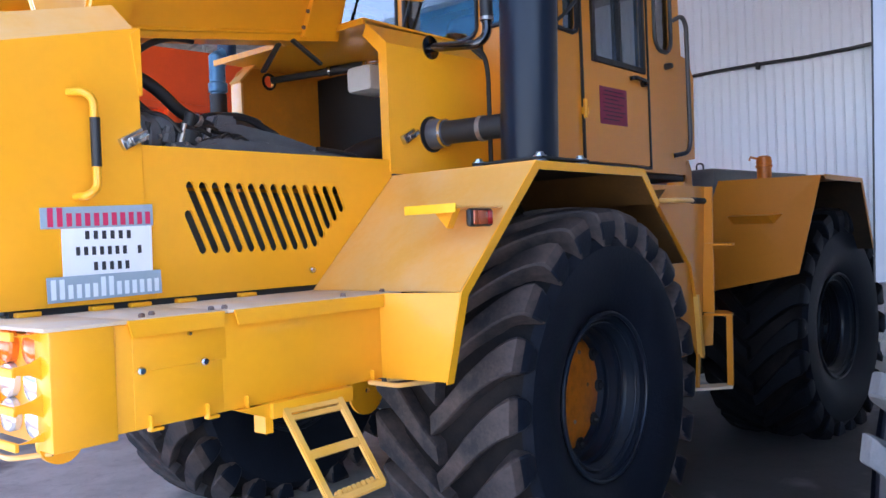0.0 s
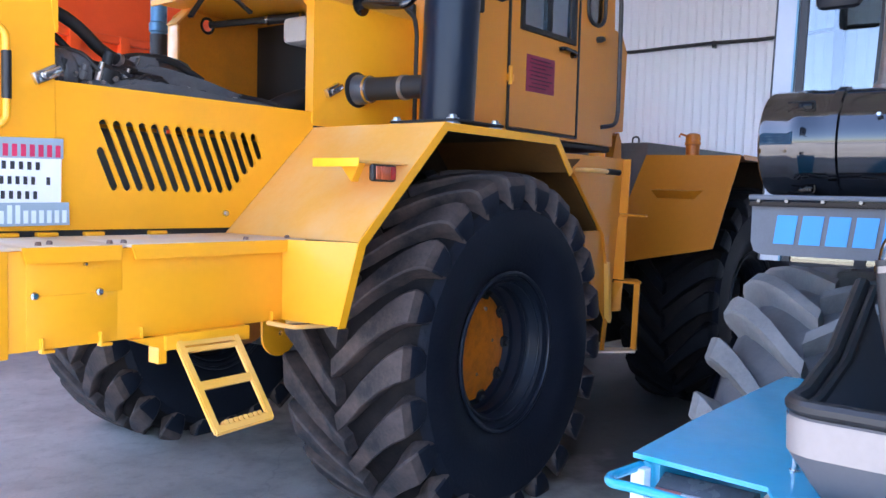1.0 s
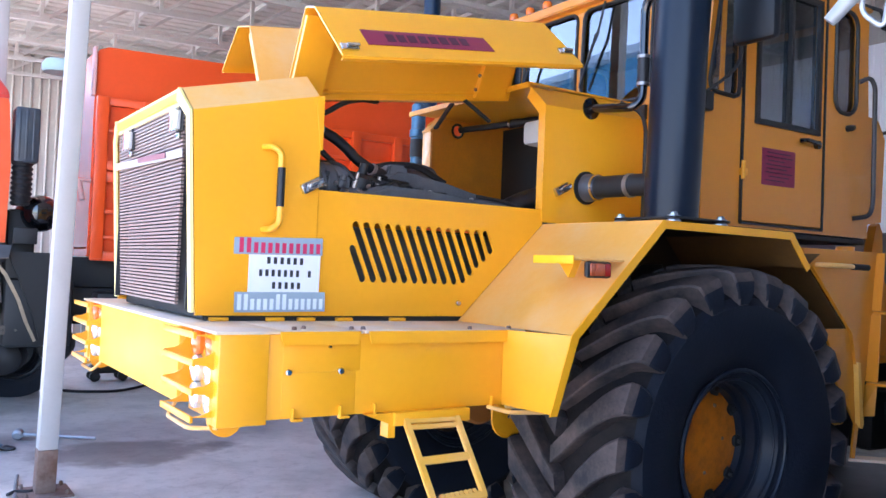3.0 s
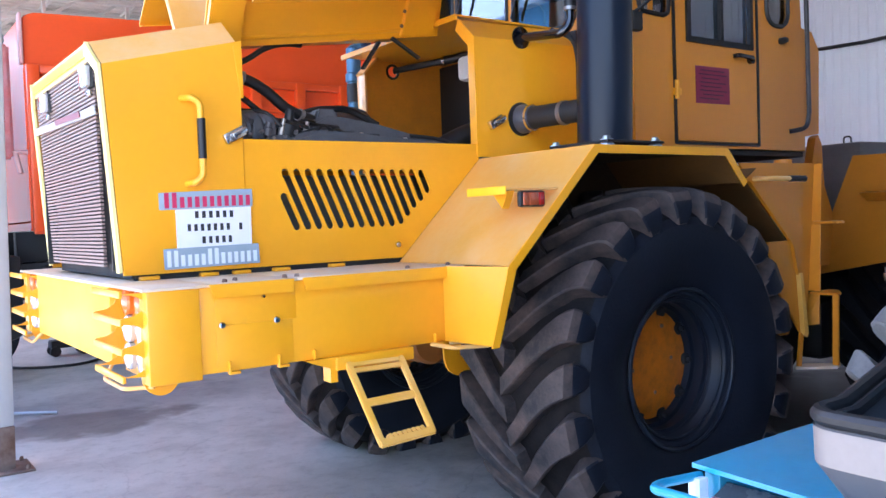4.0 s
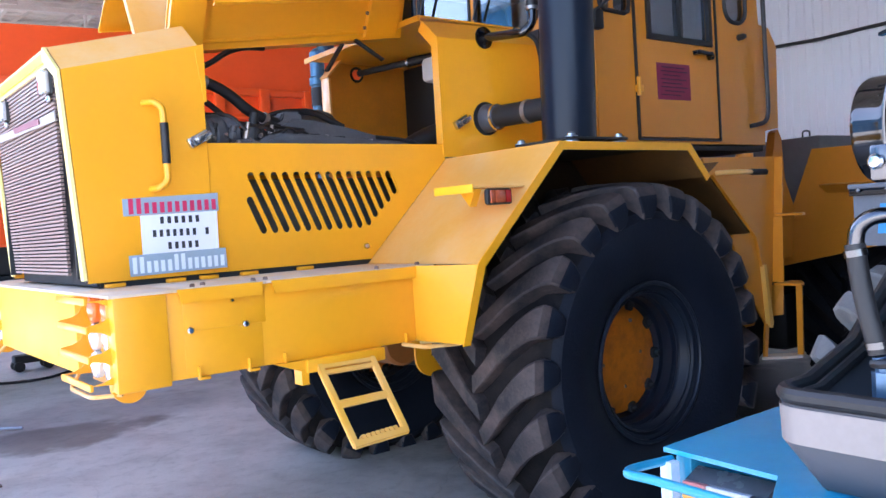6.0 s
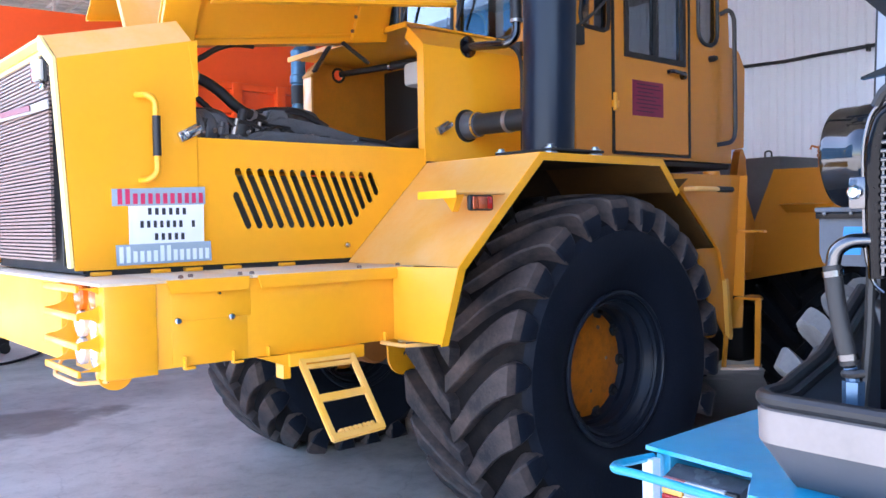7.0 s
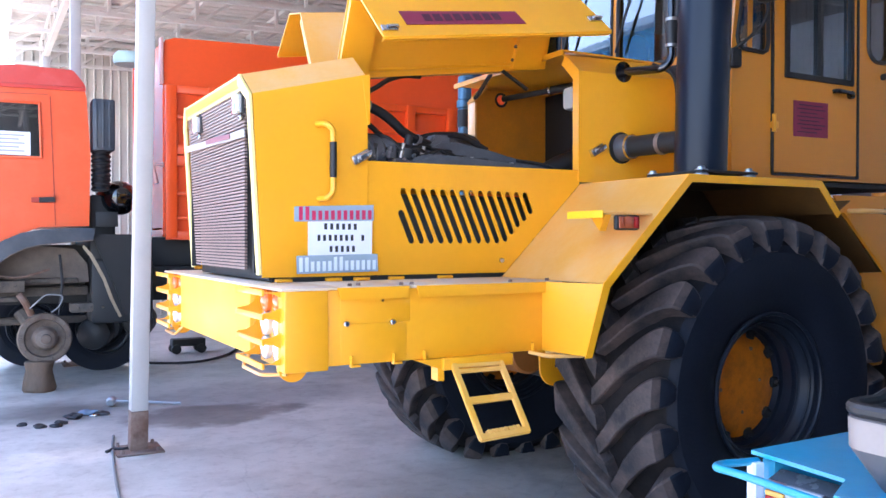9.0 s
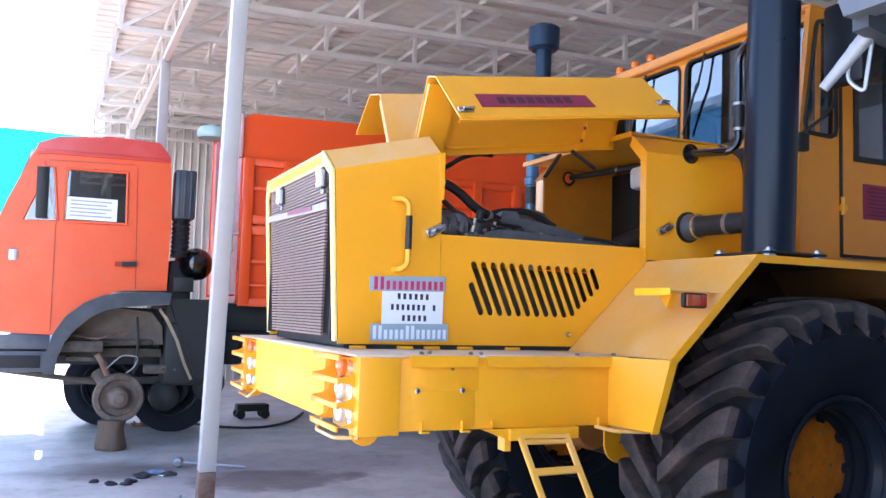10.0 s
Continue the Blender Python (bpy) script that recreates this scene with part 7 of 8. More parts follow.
tb = part("nose_tub", bm, TUB, U, "grey moulded nose tub")
bm = B()
strip(bm, [[p for p in tub_loop(1.176, -0.003)[3:17]], [p for p in tub_loop(1.232, -0.005)[3:17]]])
part("metal_band", bm, BAND, tb, "bare dull metal band")
bm = B()
tube(bm, tub_loop(1.248, 0.005, 0.16), 0.014, 10)
tube(bm, tub_loop(1.240, 0.026, 0.16), 0.010, 8)
part("rubber_rim", bm, BLACK, tb, "black rubber edge trim")
bm = B()
lathe(bm, [(0.018, 0), (0.018, 0.004), (0.012, 0.008), (0, 0.009)], (1.601, 0.19, 1.203), (-1, 0, 0), 18)
part("round_cap", bm, CHROME, tb, "round bright screw cap")

# radiator and oil cooler
bm = B()
box(bm, 1.70, 1.80, -0.30, 0.30, 1.11, 1.73, 0.01)
box(bm, 1.704, 1.80, -0.268, 0.268, 1.70, 1.764)
rad = part("radiator", bm, mat("black_core_paint", (0.004, 0.004, 0.004), 0.9, vary=0.3, scale=20, spec=0.03), U, "black radiator with bright cooler tubes")
bm = B()
tube(bm, rounded([(1.69, 0.296, 1.455), (1.675, 0.296, 1.66), (1.675, 0.280, 1.712), (1.675, 0.25, 1.722)], 0.05), 0.015, 12)
part("side_tank", bm, BLACKSATIN, rad, "black cooler side tank")
bm = B()
tube(bm, rounded([(1.69, -0.296, 1.455), (1.675, -0.296, 1.66), (1.675, -0.280, 1.712), (1.675, -0.25, 1.722)], 0.05), 0.015, 12)
part("side_tank", bm, BLACKSATIN, rad, "black cooler side tank")
for s_ in (1, -1):
    bm = B()
    tube(bm, rounded([(1.675, 0.252 * s_, 1.738), (1.672, 0.295 * s_, 1.728), (1.670, 0.3115 * s_, 1.67), (1.680, 0.3115 * s_, 1.49), (1.685, 0.300 * s_, 1.445), (1.685, 0.284 * s_, 1.432)], 0.03), 0.0030, 8)
    part("tank_seam", bm, DULLCHROME, rad, "bright seam along the side tank")
fin = B()
tube(fin, [(0, -0.282, 0), (0, 0.282, 0)], 0.0032, 6)
fm = mesh_of("cooler_tube", fin, FINS)
n = 18
for i in range(n):
    put("cooler_tube", fm, rad, Matrix.Translation((1.668, 0, 1.478 + 0.232 * i / (n - 1))))
fin = B()
tube(fin, [(0, 0, 1.13), (0, 0, 1.468)], 0.0017, 5)
fm = mesh_of("core_tube", fin, FINS)
for i in range(58):
    put("core_tube", fm, rad, Matrix.Translation((1.695, 0.258 - 0.009 * i, 0)))
bm = B()
box(bm, 1.672, 1.68, 0.279, 0.2835, 1.46, 1.71)
part("edge_strip", bm, DULLCHROME, rad, "bright cooler edge strip")
bm = B()
for i in range(40):
    y = 0.29 - 0.0148 * i
    if abs(y) < 0.262:
        box(bm, 1.696, 1.706, y - 0.0022, y + 0.0022, 1.715, 1.764)
part("core_fins", bm, mat("grey_green_core_fin", (0.022, 0.026, 0.028), 0.5, vary=0.2, scale=20), rad)
bm = B()
box(bm, 1.69, 1.86, -0.27, 0.27, 1.765, 1.80, 0.012)
box(bm, 1.70, 1.84, -0.20, 0.20, 1.80, 1.88, 0.03)
part("top_tank", bm, BLACKSATIN, rad, "black gloss radiator top tank")
bm = B()
tube(bm, rounded([(1.67, 0.29, 1.728), (1.665, 0.275, 1.752), (1.665, 0.22, 1.757), (1.665, -0.28, 1.757)], 0.03), 0.0085, 8)
part("top_hose", bm, BLACK, rad)
bm = B()
prism(bm, [(0.25, 1.778), (0.318, 1.772), (0.318, 1.776), (0.25, 1.797)], "x", 1.68, 1.692)
box(bm, 1.684, 1.73, 0.262, 0.285, 1.745, 1.795, 0.006)
part("hinge_pin", bm, BLACKSATIN, rad)
bm = B()
box(bm, 1.668, 1.68, 0.306, 0.333, 1.565, 1.617, 0.004)
brk = part("cooler_bracket", bm, DULLCHROME, rad, "dull zinc bracket with a bright bolt")
bm = B()
lathe(bm, [(0.0115, 0), (0.0115, 0.010), (0.008, 0.014), (0, 0.015)], (1.668, 0.320, 1.592), (-1, 0, 0), 12)
part("bolt_head", bm, CHROME, brk, "bright bolt")
bm = B()
tube(bm, rounded([(1.70, 0.285, 1.515), (1.66, 0.328, 1.515), (1.655, 0.348, 1.50), (1.655, 0.353, 1.465)], 0.03), 0.0118, 14)
part("elbow_pipe", bm, DULLCHROME, rad, "bright bent elbow pipe")
bm = B()
tube(bm, rounded([(1.655, 0.353, 1.475), (1.656, 0.345, 1.40), (1.662, 0.328, 1.315)], 0.05), 0.0145, 12)
part("coolant_hose", bm, BLACK, rad, "black hose with pale print")
for p in ((1.655, 0.352, 1.462), (1.661, 0.330, 1.328)):
    bm = B()
    lathe(bm, [(0.0165, -0.005), (0.0165, 0.005)], p, (0.05, -0.15, -1), 16)
    part("hose_clamp", bm, DULLCHROME, rad, "bright hose clamp")
bm = B()
tube(bm, [(1.663, 0.328, 1.312), (1.668, 0.325, 1.285)], 0.011, 8)
lathe(bm, [(0.017, 1.235), (0.017, 1.288)], (1.668, 0.325, 0), "z", 6)
part("hose_fitting", bm, mat("blue_zinc", (0.09, 0.16, 0.26), 0.3, metal=0.7, vary=0.2, scale=30), rad, "bluish steel hex fitting")
bm = B()
tube(bm, rounded([(1.69, 0.306, 1.47), (1.69, 0.310, 1.36), (1.685, 0.312, 1.31), (1.67, 0.316, 1.20)], 0.03), 0.008, 8)
tube(bm, rounded([(1.66, 0.336, 1.300), (1.65, 0.319, 1.302), (1.66, 0.304, 1.305)], 0.01), 0.007, 8)
part("drain_pipe", bm, BLACK, rad)
# support post
bm = B()
box(bm, 1.835, 1.865, 0.305, 0.335, 1.78, 2.06, 0.003)
part("hood_prop", bm, mat("blue_grey_prop_paint", (0.08, 0.09, 0.11), 0.4, vary=0.1), U, "blue-grey flat hood prop")

# raised hood: dark frame, mesh sides, blue top
def hood_z(x):
    return 2.105 - 0.185 * (x - 1.42)


for y, s in ((0.45, 1), (-0.45, -1)):
    bm = B()
    prism(bm, [(1.46, hood_z(1.46)), (2.85, hood_z(2.85)), (2.85, hood_z(2.85) + 0.065), (1.46, hood_z(1.46) + 0.065)], "y", y - 0.02, y + 0.015)
    prism(bm, [(1.46, hood_z(1.46) + 0.065), (1.50, hood_z(1.50) + 0.065), (1.52, hood_z(1.5) + 0.42), (1.48, hood_z(1.48) + 0.42)], "y", y - 0.02, y + 0.01)
    ob = part("hood_rail", bm, mat("dark_grey_hood_paint", (0.035, 0.037, 0.042), 0.45, vary=0.15), U, "dark grey hood side rail")
    bm = B()
    for i in range(46):
        x = 1.53 + 0.0285 * i
        bar(bm, (x, y, hood_z(x) + 0.06), (x + 0.01, y, hood_z(x) + 0.42), 0.004, 0.004, up=(0, 1, 0))
    for i in range(13):
        v = 0.07 + 0.0285 * i
        bar(bm, (1.52, y + 0.004, hood_z(1.52) + v), (2.83, y + 0.004, hood_z(2.83) + v), 0.004, 0.004, up=(0, 1, 0))
    part("hood_mesh", bm, MESH, U, "dark wire mesh in the hood side", 0)
bm = B()
plate(bm, [(1.44, 0.48, hood_z(1.44) + 0.43), (2.87, 0.48, hood_z(2.87) + 0.43), (2.87, -0.48, hood_z(2.87) + 0.43), (1.44, -0.48, hood_z(1.44) + 0.43)][::-1], 0.012)
part("hood_top", bm, BLUE, U, "bright blue hood top")
bm = B()
hexo = [(-0.46, 2.12), (0.46, 2.12), (0.49, 2.20), (0.49, 2.46), (0.43, 2.53), (-0.43, 2.53), (-0.49, 2.46), (-0.49, 2.20)]
hexi = [(-0.41, 2.17), (0.41, 2.17), (0.435, 2.22), (0.435, 2.44), (0.40, 2.48), (-0.40, 2.48), (-0.435, 2.44), (-0.435, 2.22)]
sheet(bm, hexo, [hexi], lambda y, z: (1.43, y, z), (0.05, 0, 0))
part("hood_nose_frame", bm, mat("silver_grey_frame_paint", (0.11, 0.115, 0.12), 0.4, metal=0.3, vary=0.15), U, "silver-grey hood nose frame")
bm = B()
for i in range(14):
    z = 2.19 + 0.021 * i
    bar(bm, (1.46, -0.42, z), (1.46, 0.42, z), 0.006, 0.010)
part("hood_grille", bm, BLACKMATT, U, "black slatted nose grille")
bm = B()
tube(bm, [(1.52, 0.44, 2.135), (1.475, 0.545, 2.008)], 0.013, 14, radii=[0.018, 0.010])
part("lamp_arm", bm, mat("pale_silver_arm", (0.27, 0.28, 0.285), 0.4, metal=0.3, vary=0.15, scale=20), U, "pale silver tapered lamp arm")
bm = B()
tube(bm, rounded([(1.50, 0.50, 2.09), (1.50, 0.51, 2.02), (1.51, 0.48, 1.99), (1.52, 0.47, 2.09)], 0.015), 0.004, 6)
part("arm_wire", bm, SILVER, U)

# air cleaner, mud flap, cab frame
bm = B()
lathe(bm, [(0.09, 0.925), (0.142, 0.924), (0.152, 0.918), (0.157, 0.905), (0.157, 0.84), (0.160, 0.835), (0.160, 0.80), (0.157, 0.795), (0.157, 0.73), (0.165, 0.728), (0.165, 0.705), (0.157, 0.70), (0.157, 0.30), (0.10, 0.28)], (2.98, 0, 1.735), (0.0, 1, 0), 40)
ac = part("air_cleaner", bm, BLACKGLOSS, U, "glossy black drum air cleaner")
for y, z, x in ((0.80, 1.835, 2.86), (0.80, 1.60, 2.90)):
    bm = B()
    box(bm, x - 0.008, x + 0.015, y - 0.022, y + 0.018, z - 0.011, z + 0.011, 0.004)
    tube(bm, rounded([(x - 0.01, y + 0.045, z - 0.012), (x - 0.012, y - 0.03, z - 0.014), (x - 0.012, y - 0.03, z + 0.014), (x - 0.01, y + 0.045, z + 0.012)], 0.01), 0.003, 6)
    part("drum_clip", bm, BLACKSATIN, ac, "black wire spring clip")
for y in (0.60, 0.42):
    bm = B()
    bolt(bm, (2.83, y, 1.80), (-1, 0, 0.3), 0.008, 0.01)
    part("drum_bolt", bm, CHROME, ac, "tiny bright bolt")
bm = B()
box(bm, 2.86, 3.25, 0.20, 0.95, 1.565, 1.58, 0.004)
part("fender_shelf", bm, FLAP, U, "grey fender shelf")
bm = B()
sheet(bm, [(0.945, 1.56), (0.945, 1.44), (0.935, 1.41), (0.91, 1.40), (0.20, 1.40), (0.20, 1.56)], [], lambda y, z: (2.885, y, z), (0.012, 0, 0))
mf = part("mud_flap", bm, FLAP, U, "grey rubber mud flap with cyan letter bars")
bm = B()
box(bm, 2.868, 2.884, 0.20, 0.95, 1.545, 1.578, 0.003)
part("clamp_strip", bm, BLACKSATIN, mf, "black clamp strip")
for y in (0.92, 0.84, 0.74, 0.64, 0.54, 0.44):
    bm = B()
    bolt(bm, (2.868, y, 1.562), (-1, 0, 0), 0.008, 0.006)
    part("strip_bolt", bm, DULLCHROME, mf, "bright bolt")
letter_bars("letter_bar", "UUUUUU", -0.885, -0.45, 1.435, 1.520, lambda y, z: (2.882, -y - 0.12 * (z - 1.44), z), (0.003, 0, 0), 0.2, CYAN, mf, "cyan letter bar")
bm = B()
box(bm, 2.0, 4.6, -0.32, 0.28, 0.85, 1.45, 0.02)
box(bm, 1.95, 2.9, -0.25, 0.25, 1.45, 1.75, 0.03)
part("engine_block", bm, BLACKMATT, U, "dark engine and frame")
bm = B()
lathe(bm, [(0.085, 1.88), (0.085, 1.93), (0.07, 1.95), (0.062, 2.10), (0.055, 2.75), (0.05, 2.76)], (3.25, 0.62, 0), "z", 20)
part("exhaust_pipe", bm, STEEL, U, "dull steel exhaust pipe")
def pillar(name, y0, y1, material, label, x=4.2, parent=None):
    bm = B()
    plate(bm, [(x, y0, 1.3), (x, y1, 1.3), (x + 0.08, y1 - 0.025, 3.3), (x + 0.08, y0 - 0.025, 3.3)], 0.03)
    return part(name, bm, material, parent or U, label)


cf = pillar("cab_pillar", 1.325, 1.245, mat("white_cab_paint", (0.36, 0.38, 0.42), 0.35, vary=0.05), "white cab corner pillar")
pillar("pillar_edge", 1.333, 1.3255, BLACK, "thin black pillar edge", 4.198, cf)
pillar("pillar_trim", 1.2445, 1.236, mat("grey_blue_trim", (0.10, 0.24, 0.34), 0.4), "grey-blue pillar trim", 4.197, cf)
pillar("pillar_seal", 1.2275, 1.195, BLACK, "black pillar seal", 4.196, cf)
bm = B()
plate(bm, [(4.19, 0.93, 1.3), (4.19, 0.885, 1.3), (4.25, 0.80, 3.3), (4.25, 0.845, 3.3)], 0.03)
part("cab_bar", bm, BLACKMATT, U, "black cab bar")
bm = B()
plate(bm, [(4.20, 1.19, 1.3), (4.20, -1.1, 1.3), (4.28, -1.1, 3.3), (4.28, 1.165, 3.3)], 0.005)
g = part("cab_glass", bm, WIN, U)
g.visible_shadow = False
bm = B()
box(bm, 4.2, 5.6, -1.15, 1.2, 0.9, 1.32, 0.02)
part("cab_floor", bm, BLACKMATT, U, "dark cab floor")
bm = B()
box(bm, 4.2, 5.7, -1.15, 1.25, 3.3, 3.42, 0.03)
box(bm, 5.5, 5.6, -1.15, 1.2, 1.3, 1.5)
part("cab_shell", bm, mat("blue_cab_paint", (0.015, 0.18, 0.48), 0.35, vary=0.08), U, "blue cab floor and roof")
bm = B()
box(bm, 4.02, 4.08, 0.92, 1.10, 2.36, 2.72, 0.03)
tube(bm, [(4.05, 1.0, 2.7), (4.15, 1.05, 2.8), (4.24, 1.13, 2.82)], 0.012, 8)
part("mirror", bm, MIRRORBLACK, U, "black cab mirror")

# ---- red tipper truck behind ----
truck = thing("red_tipper_truck", (2.0, 10.2, 0), "orange-red tipper truck on a timber block with a front wheel removed", "truck")
V = truck
TY, TYF = 9.05, 11.4
cab_prof = [(-0.42, 1.23), (0.155, 1.20), (0.24, 1.34), (0.44, 1.53), (0.62, 1.62), (0.80, 1.69), (1.27, 1.705), (1.285, 2.45), (1.25, 3.06), (1.22, 3.20), (1.12, 3.32), (0.60, 3.33), (0.1, 3.27), (-0.09, 3.19), (-0.14, 3.08), (-0.34, 2.60), (-0.44, 2.30), (-0.47, 1.9)]
wq = [(-0.195, 2.385), (0.135, 2.40), (0.075, 2.96), (0.02, 2.965)]
wm_ = [(0.19, 2.40), (0.815, 2.405), (0.80, 2.97), (0.20, 2.96)]
for y, s in ((TY, 1), (TYF, -1)):
    bm = B()
    sheet(bm, cab_prof, [wq, wm_], lambda x, z: (x, y, z), (0, 0.03 * s, 0))
    sd = part("cab_side", bm, REDCAB, V, "orange-red cab side")
    for hl in (wq, wm_):
        bm = B()
        sheet(bm, hl, [], lambda x, z: (x, y + 0.012 * s, z), (0, 0.005 * s, 0))
        g = part("window_pane", bm, WIN, sd)
        g.visible_shadow = False
bm = B()
rows_ = []
for y in (TY + 0.03, TYF - 0.03):
    rows_.append([bm.verts.new((x, y, z)) for x, z in cab_prof[5:]])
for i in range(len(rows_[0]) - 1):
    if i in (9, 10):
        continue
    bm.faces.new((rows_[0][i], rows_[0][i + 1], rows_[1][i + 1], rows_[1][i]))
part("cab_shell", bm, REDCAB, V, "orange-red cab shell")
bm = B()
plate(bm, [(-0.15, TY + 0.06, 3.14), (-0.15, TYF - 0.06, 3.14), (-0.40, TYF - 0.06, 2.36), (-0.40, TY + 0.06, 2.36)], 0.006)
g = part("windscreen", bm, WIN, V)
g.visible_shadow = False
# roof cap in a deeper red
bm = B()
prism(bm, [(-0.085, 3.135), (1.245, 3.155), (1.225, 3.21), (1.12, 3.338), (0.60, 3.348), (0.10, 3.288), (-0.10, 3.20)], "y", TY - 0.012, TYF + 0.012)
bmesh.ops.bevel(bm, geom=list(bm.edges), offset=0.01, segments=2, affect="EDGES")
part("roof_cap", bm, mat("deep_red_roof_paint", (0.56, 0.040, 0.028), 0.35, vary=0.12, scale=3, coat=0.4, dust=(0.62, 0.16, 0.14), dust_amount=0.4), V, "deep red cab roof cap")
# door gap, crease, gutter and window trims
GAPRED = mat("dark_red_gap", (0.36, 0.035, 0.02), 0.6)
DEEPRED = mat("deep_red_trim", (0.58, 0.035, 0.022), 0.4, vary=0.08, coat=0.2)
for a, b in (((0.13, 1.24), (0.12, 2.36)), ((0.945, 1.71), (0.90, 3.05)), ((0.02, 3.035), (0.88, 3.065)), ((0.13, 2.36), (-0.02, 3.02))):
    bm = B()
    bar(bm, (a[0], TY - 0.001, a[1]), (b[0], TY - 0.001, b[1]), 0.007, 0.008, up=(0, 1, 0))
    part("door_gap", bm, GAPRED, V)
bm = B()
prism(bm, [(-0.10, 3.075), (0.02, 3.10), (1.24, 3.125), (1.24, 3.155), (0.0, 3.13), (-0.11, 3.10)], "y", TY - 0.022, TY - 0.001)
part("rain_gutter", bm, DEEPRED, V)
bm = B()
prism(bm, [(-0.40, 1.735), (0.30, 1.66), (0.36, 1.63), (0.30, 1.645), (-0.40, 1.715)], "y", TY - 0.010, TY - 0.001)
part("side_crease", bm, REDCAB, V)
for hl, r_ in ((wq, 0.014), (wm_, 0.02)):
    bm = B()
    tube(bm, [(x, TY - 0.004, z) for x, z in hl], r_, 8, closed=True)
    part("window_trim", bm, REDCAB, V)
bm = B()
bar(bm, (0.72, TY - 0.008, 1.97), (0.93, TY - 0.008, 1.975), 0.05, 0.012, up=(0, 1, 0))
part("handle_recess", bm, GAPRED, V)
bm = B()
bar(bm, (0.79, TY - 0.035, 1.97), (0.94, TY - 0.035, 1.978), 0.055, 0.035, up=(0, 1, 0))
part("door_handle", bm, BLACKMATT, V, "black door handle")
bm = B()
box(bm, 0.215, 0.715, TY + 0.002, TY + 0.006, 2.425, 2.665)
nt_ = part("window_notice", bm, PAPER, V, "white paper notice in the side window")
for k in range(5):
    bm = B()
    box(bm, 0.25, 0.66 - 0.05 * (k % 2), TY + 0.0005, TY + 0.0015, 2.46 + 0.04 * k, 2.475 + 0.04 * k)
    part("print_line", bm, mat("grey_print", (0.35, 0.35, 0.37), 0.7), nt_, "grey print bar")
bm = B()
box(bm, 0.0, 1.2, TY + 0.75, TY + 0.80, 1.75, 3.1)
part("cab_liner", bm, mat("dark_cab_trim", (0.03, 0.026, 0.026), 0.7), V, "dark cab interior lining")
bm = B()
tube(bm, [(-0.02, TY - 0.03, 2.42), (-0.03, TY - 0.05, 2.95)], 0.06, 10)
for v in bm.verts:
    v.co.y = TY - 0.04 + (v.co.y - TY + 0.04) * 0.4
part("wing_mirror", bm, BLACKMATT, V, "black wing mirror")
bm = B()
box(bm, 0.45, 1.0, TY + 0.2, TY + 0.7, 1.75, 2.40, 0.08)
box(bm, 0.85, 1.05, TY + 0.2, TY + 0.7, 2.35, 2.85, 0.06)
part("cab_seat", bm, mat("dark_red_seat", (0.12, 0.012, 0.012), 0.7), V, "dark red seats")
bm = B()
box(bm, 1.16, 1.22, TY + 0.04, TYF - 0.04, 1.72, 3.1)
part("cab_back", bm, BLACKMATT, V)
bm = B()
box(bm, -0.30, -0.22, TY - 0.03, TY, 1.96, 2.08, 0.02)
part("side_lamp", bm, CLEARLENS, V, "small pale side lamp")
# bumper, step and wheel arch
BUMP = mat("grey_bumper_paint", (0.075, 0.085, 0.10), 0.42, vary=0.2, dust=(0.16, 0.16, 0.16), dust_amount=0.5)
bm = B()
box(bm, -0.52, 0.135, TY - 0.02, TYF + 0.02, 1.05, 1.20, 0.012)
bp_ = part("bumper", bm, BUMP, V, "grey bumper with a step")
bm = B()
box(bm, -0.53, 0.12, TY - 0.03, TY + 0.4, 0.815, 1.035, 0.02)
part("bumper_step", bm, BUMP, bp_)
bm = B()
box(bm, -0.5, 0.06, TY - 0.038, TY - 0.031, 0.86, 0.99, 0.004)
part("step_plate", bm, BLACKMATT, bp_)
arch = [(0.085, 0.80), (0.10, 1.0), (0.16, 1.22), (0.27, 1.40), (0.44, 1.545), (0.62, 1.63), (0.80, 1.665), (1.10, 1.685), (1.32, 1.68)]
inn_ = [(0.19, 0.80), (0.205, 0.96), (0.27, 1.14), (0.38, 1.29), (0.52, 1.41), (0.66, 1.48), (0.81, 1.515), (1.05, 1.54), (1.30, 1.56)]
bm = B()
prism(bm, arch + inn_[::-1], "y", TY - 0.09, TY - 0.012)
wa = part("wheel_arch", bm, DARKBLUEPLASTIC, V, "blue-black plastic wheel arch")
bm = B()
for a, b in zip(inn_, inn_[1:]):
    plate(bm, [(a[0], TY - 0.08, a[1]), (b[0], TY - 0.08, b[1]), (b[0], TY + 0.5, b[1]), (a[0], TY + 0.5, a[1])], 0.01)
part("arch_liner", bm, mat("dusty_arch_liner", (0.13, 0.105, 0.085), 0.8, vary=0.3, scale=5, dust=(0.24, 0.19, 0.15), dust_amount=0.7), wa, "dusty arch liner")
bm = B()
prism(bm, [(0.30, 1.06), (1.30, 1.10), (1.28, 1.30), (1.16, 1.46), (0.80, 1.50), (0.56, 1.42), (0.38, 1.26)], "y", TY + 0.30, TY + 0.33)
part("inner_guard", bm, MATS["dusty_arch_liner"], wa, "dusty brown inner wheel guard")
bm = B()
prism(bm, [(1.21, 1.51), (1.30, 1.40), (1.42, 1.16), (1.50, 0.93), (1.585, 0.74), (1.56, 0.73), (1.47, 0.92), (1.39, 1.15), (1.27, 1.38), (1.20, 1.48)], "y", TY - 0.05, TY - 0.03)
part("torn_arch_edge", bm, mat("muddy_torn_plastic", (0.30, 0.23, 0.15), 0.8, vary=0.4, scale=9), V, "muddy torn arch edge")
bm = B()
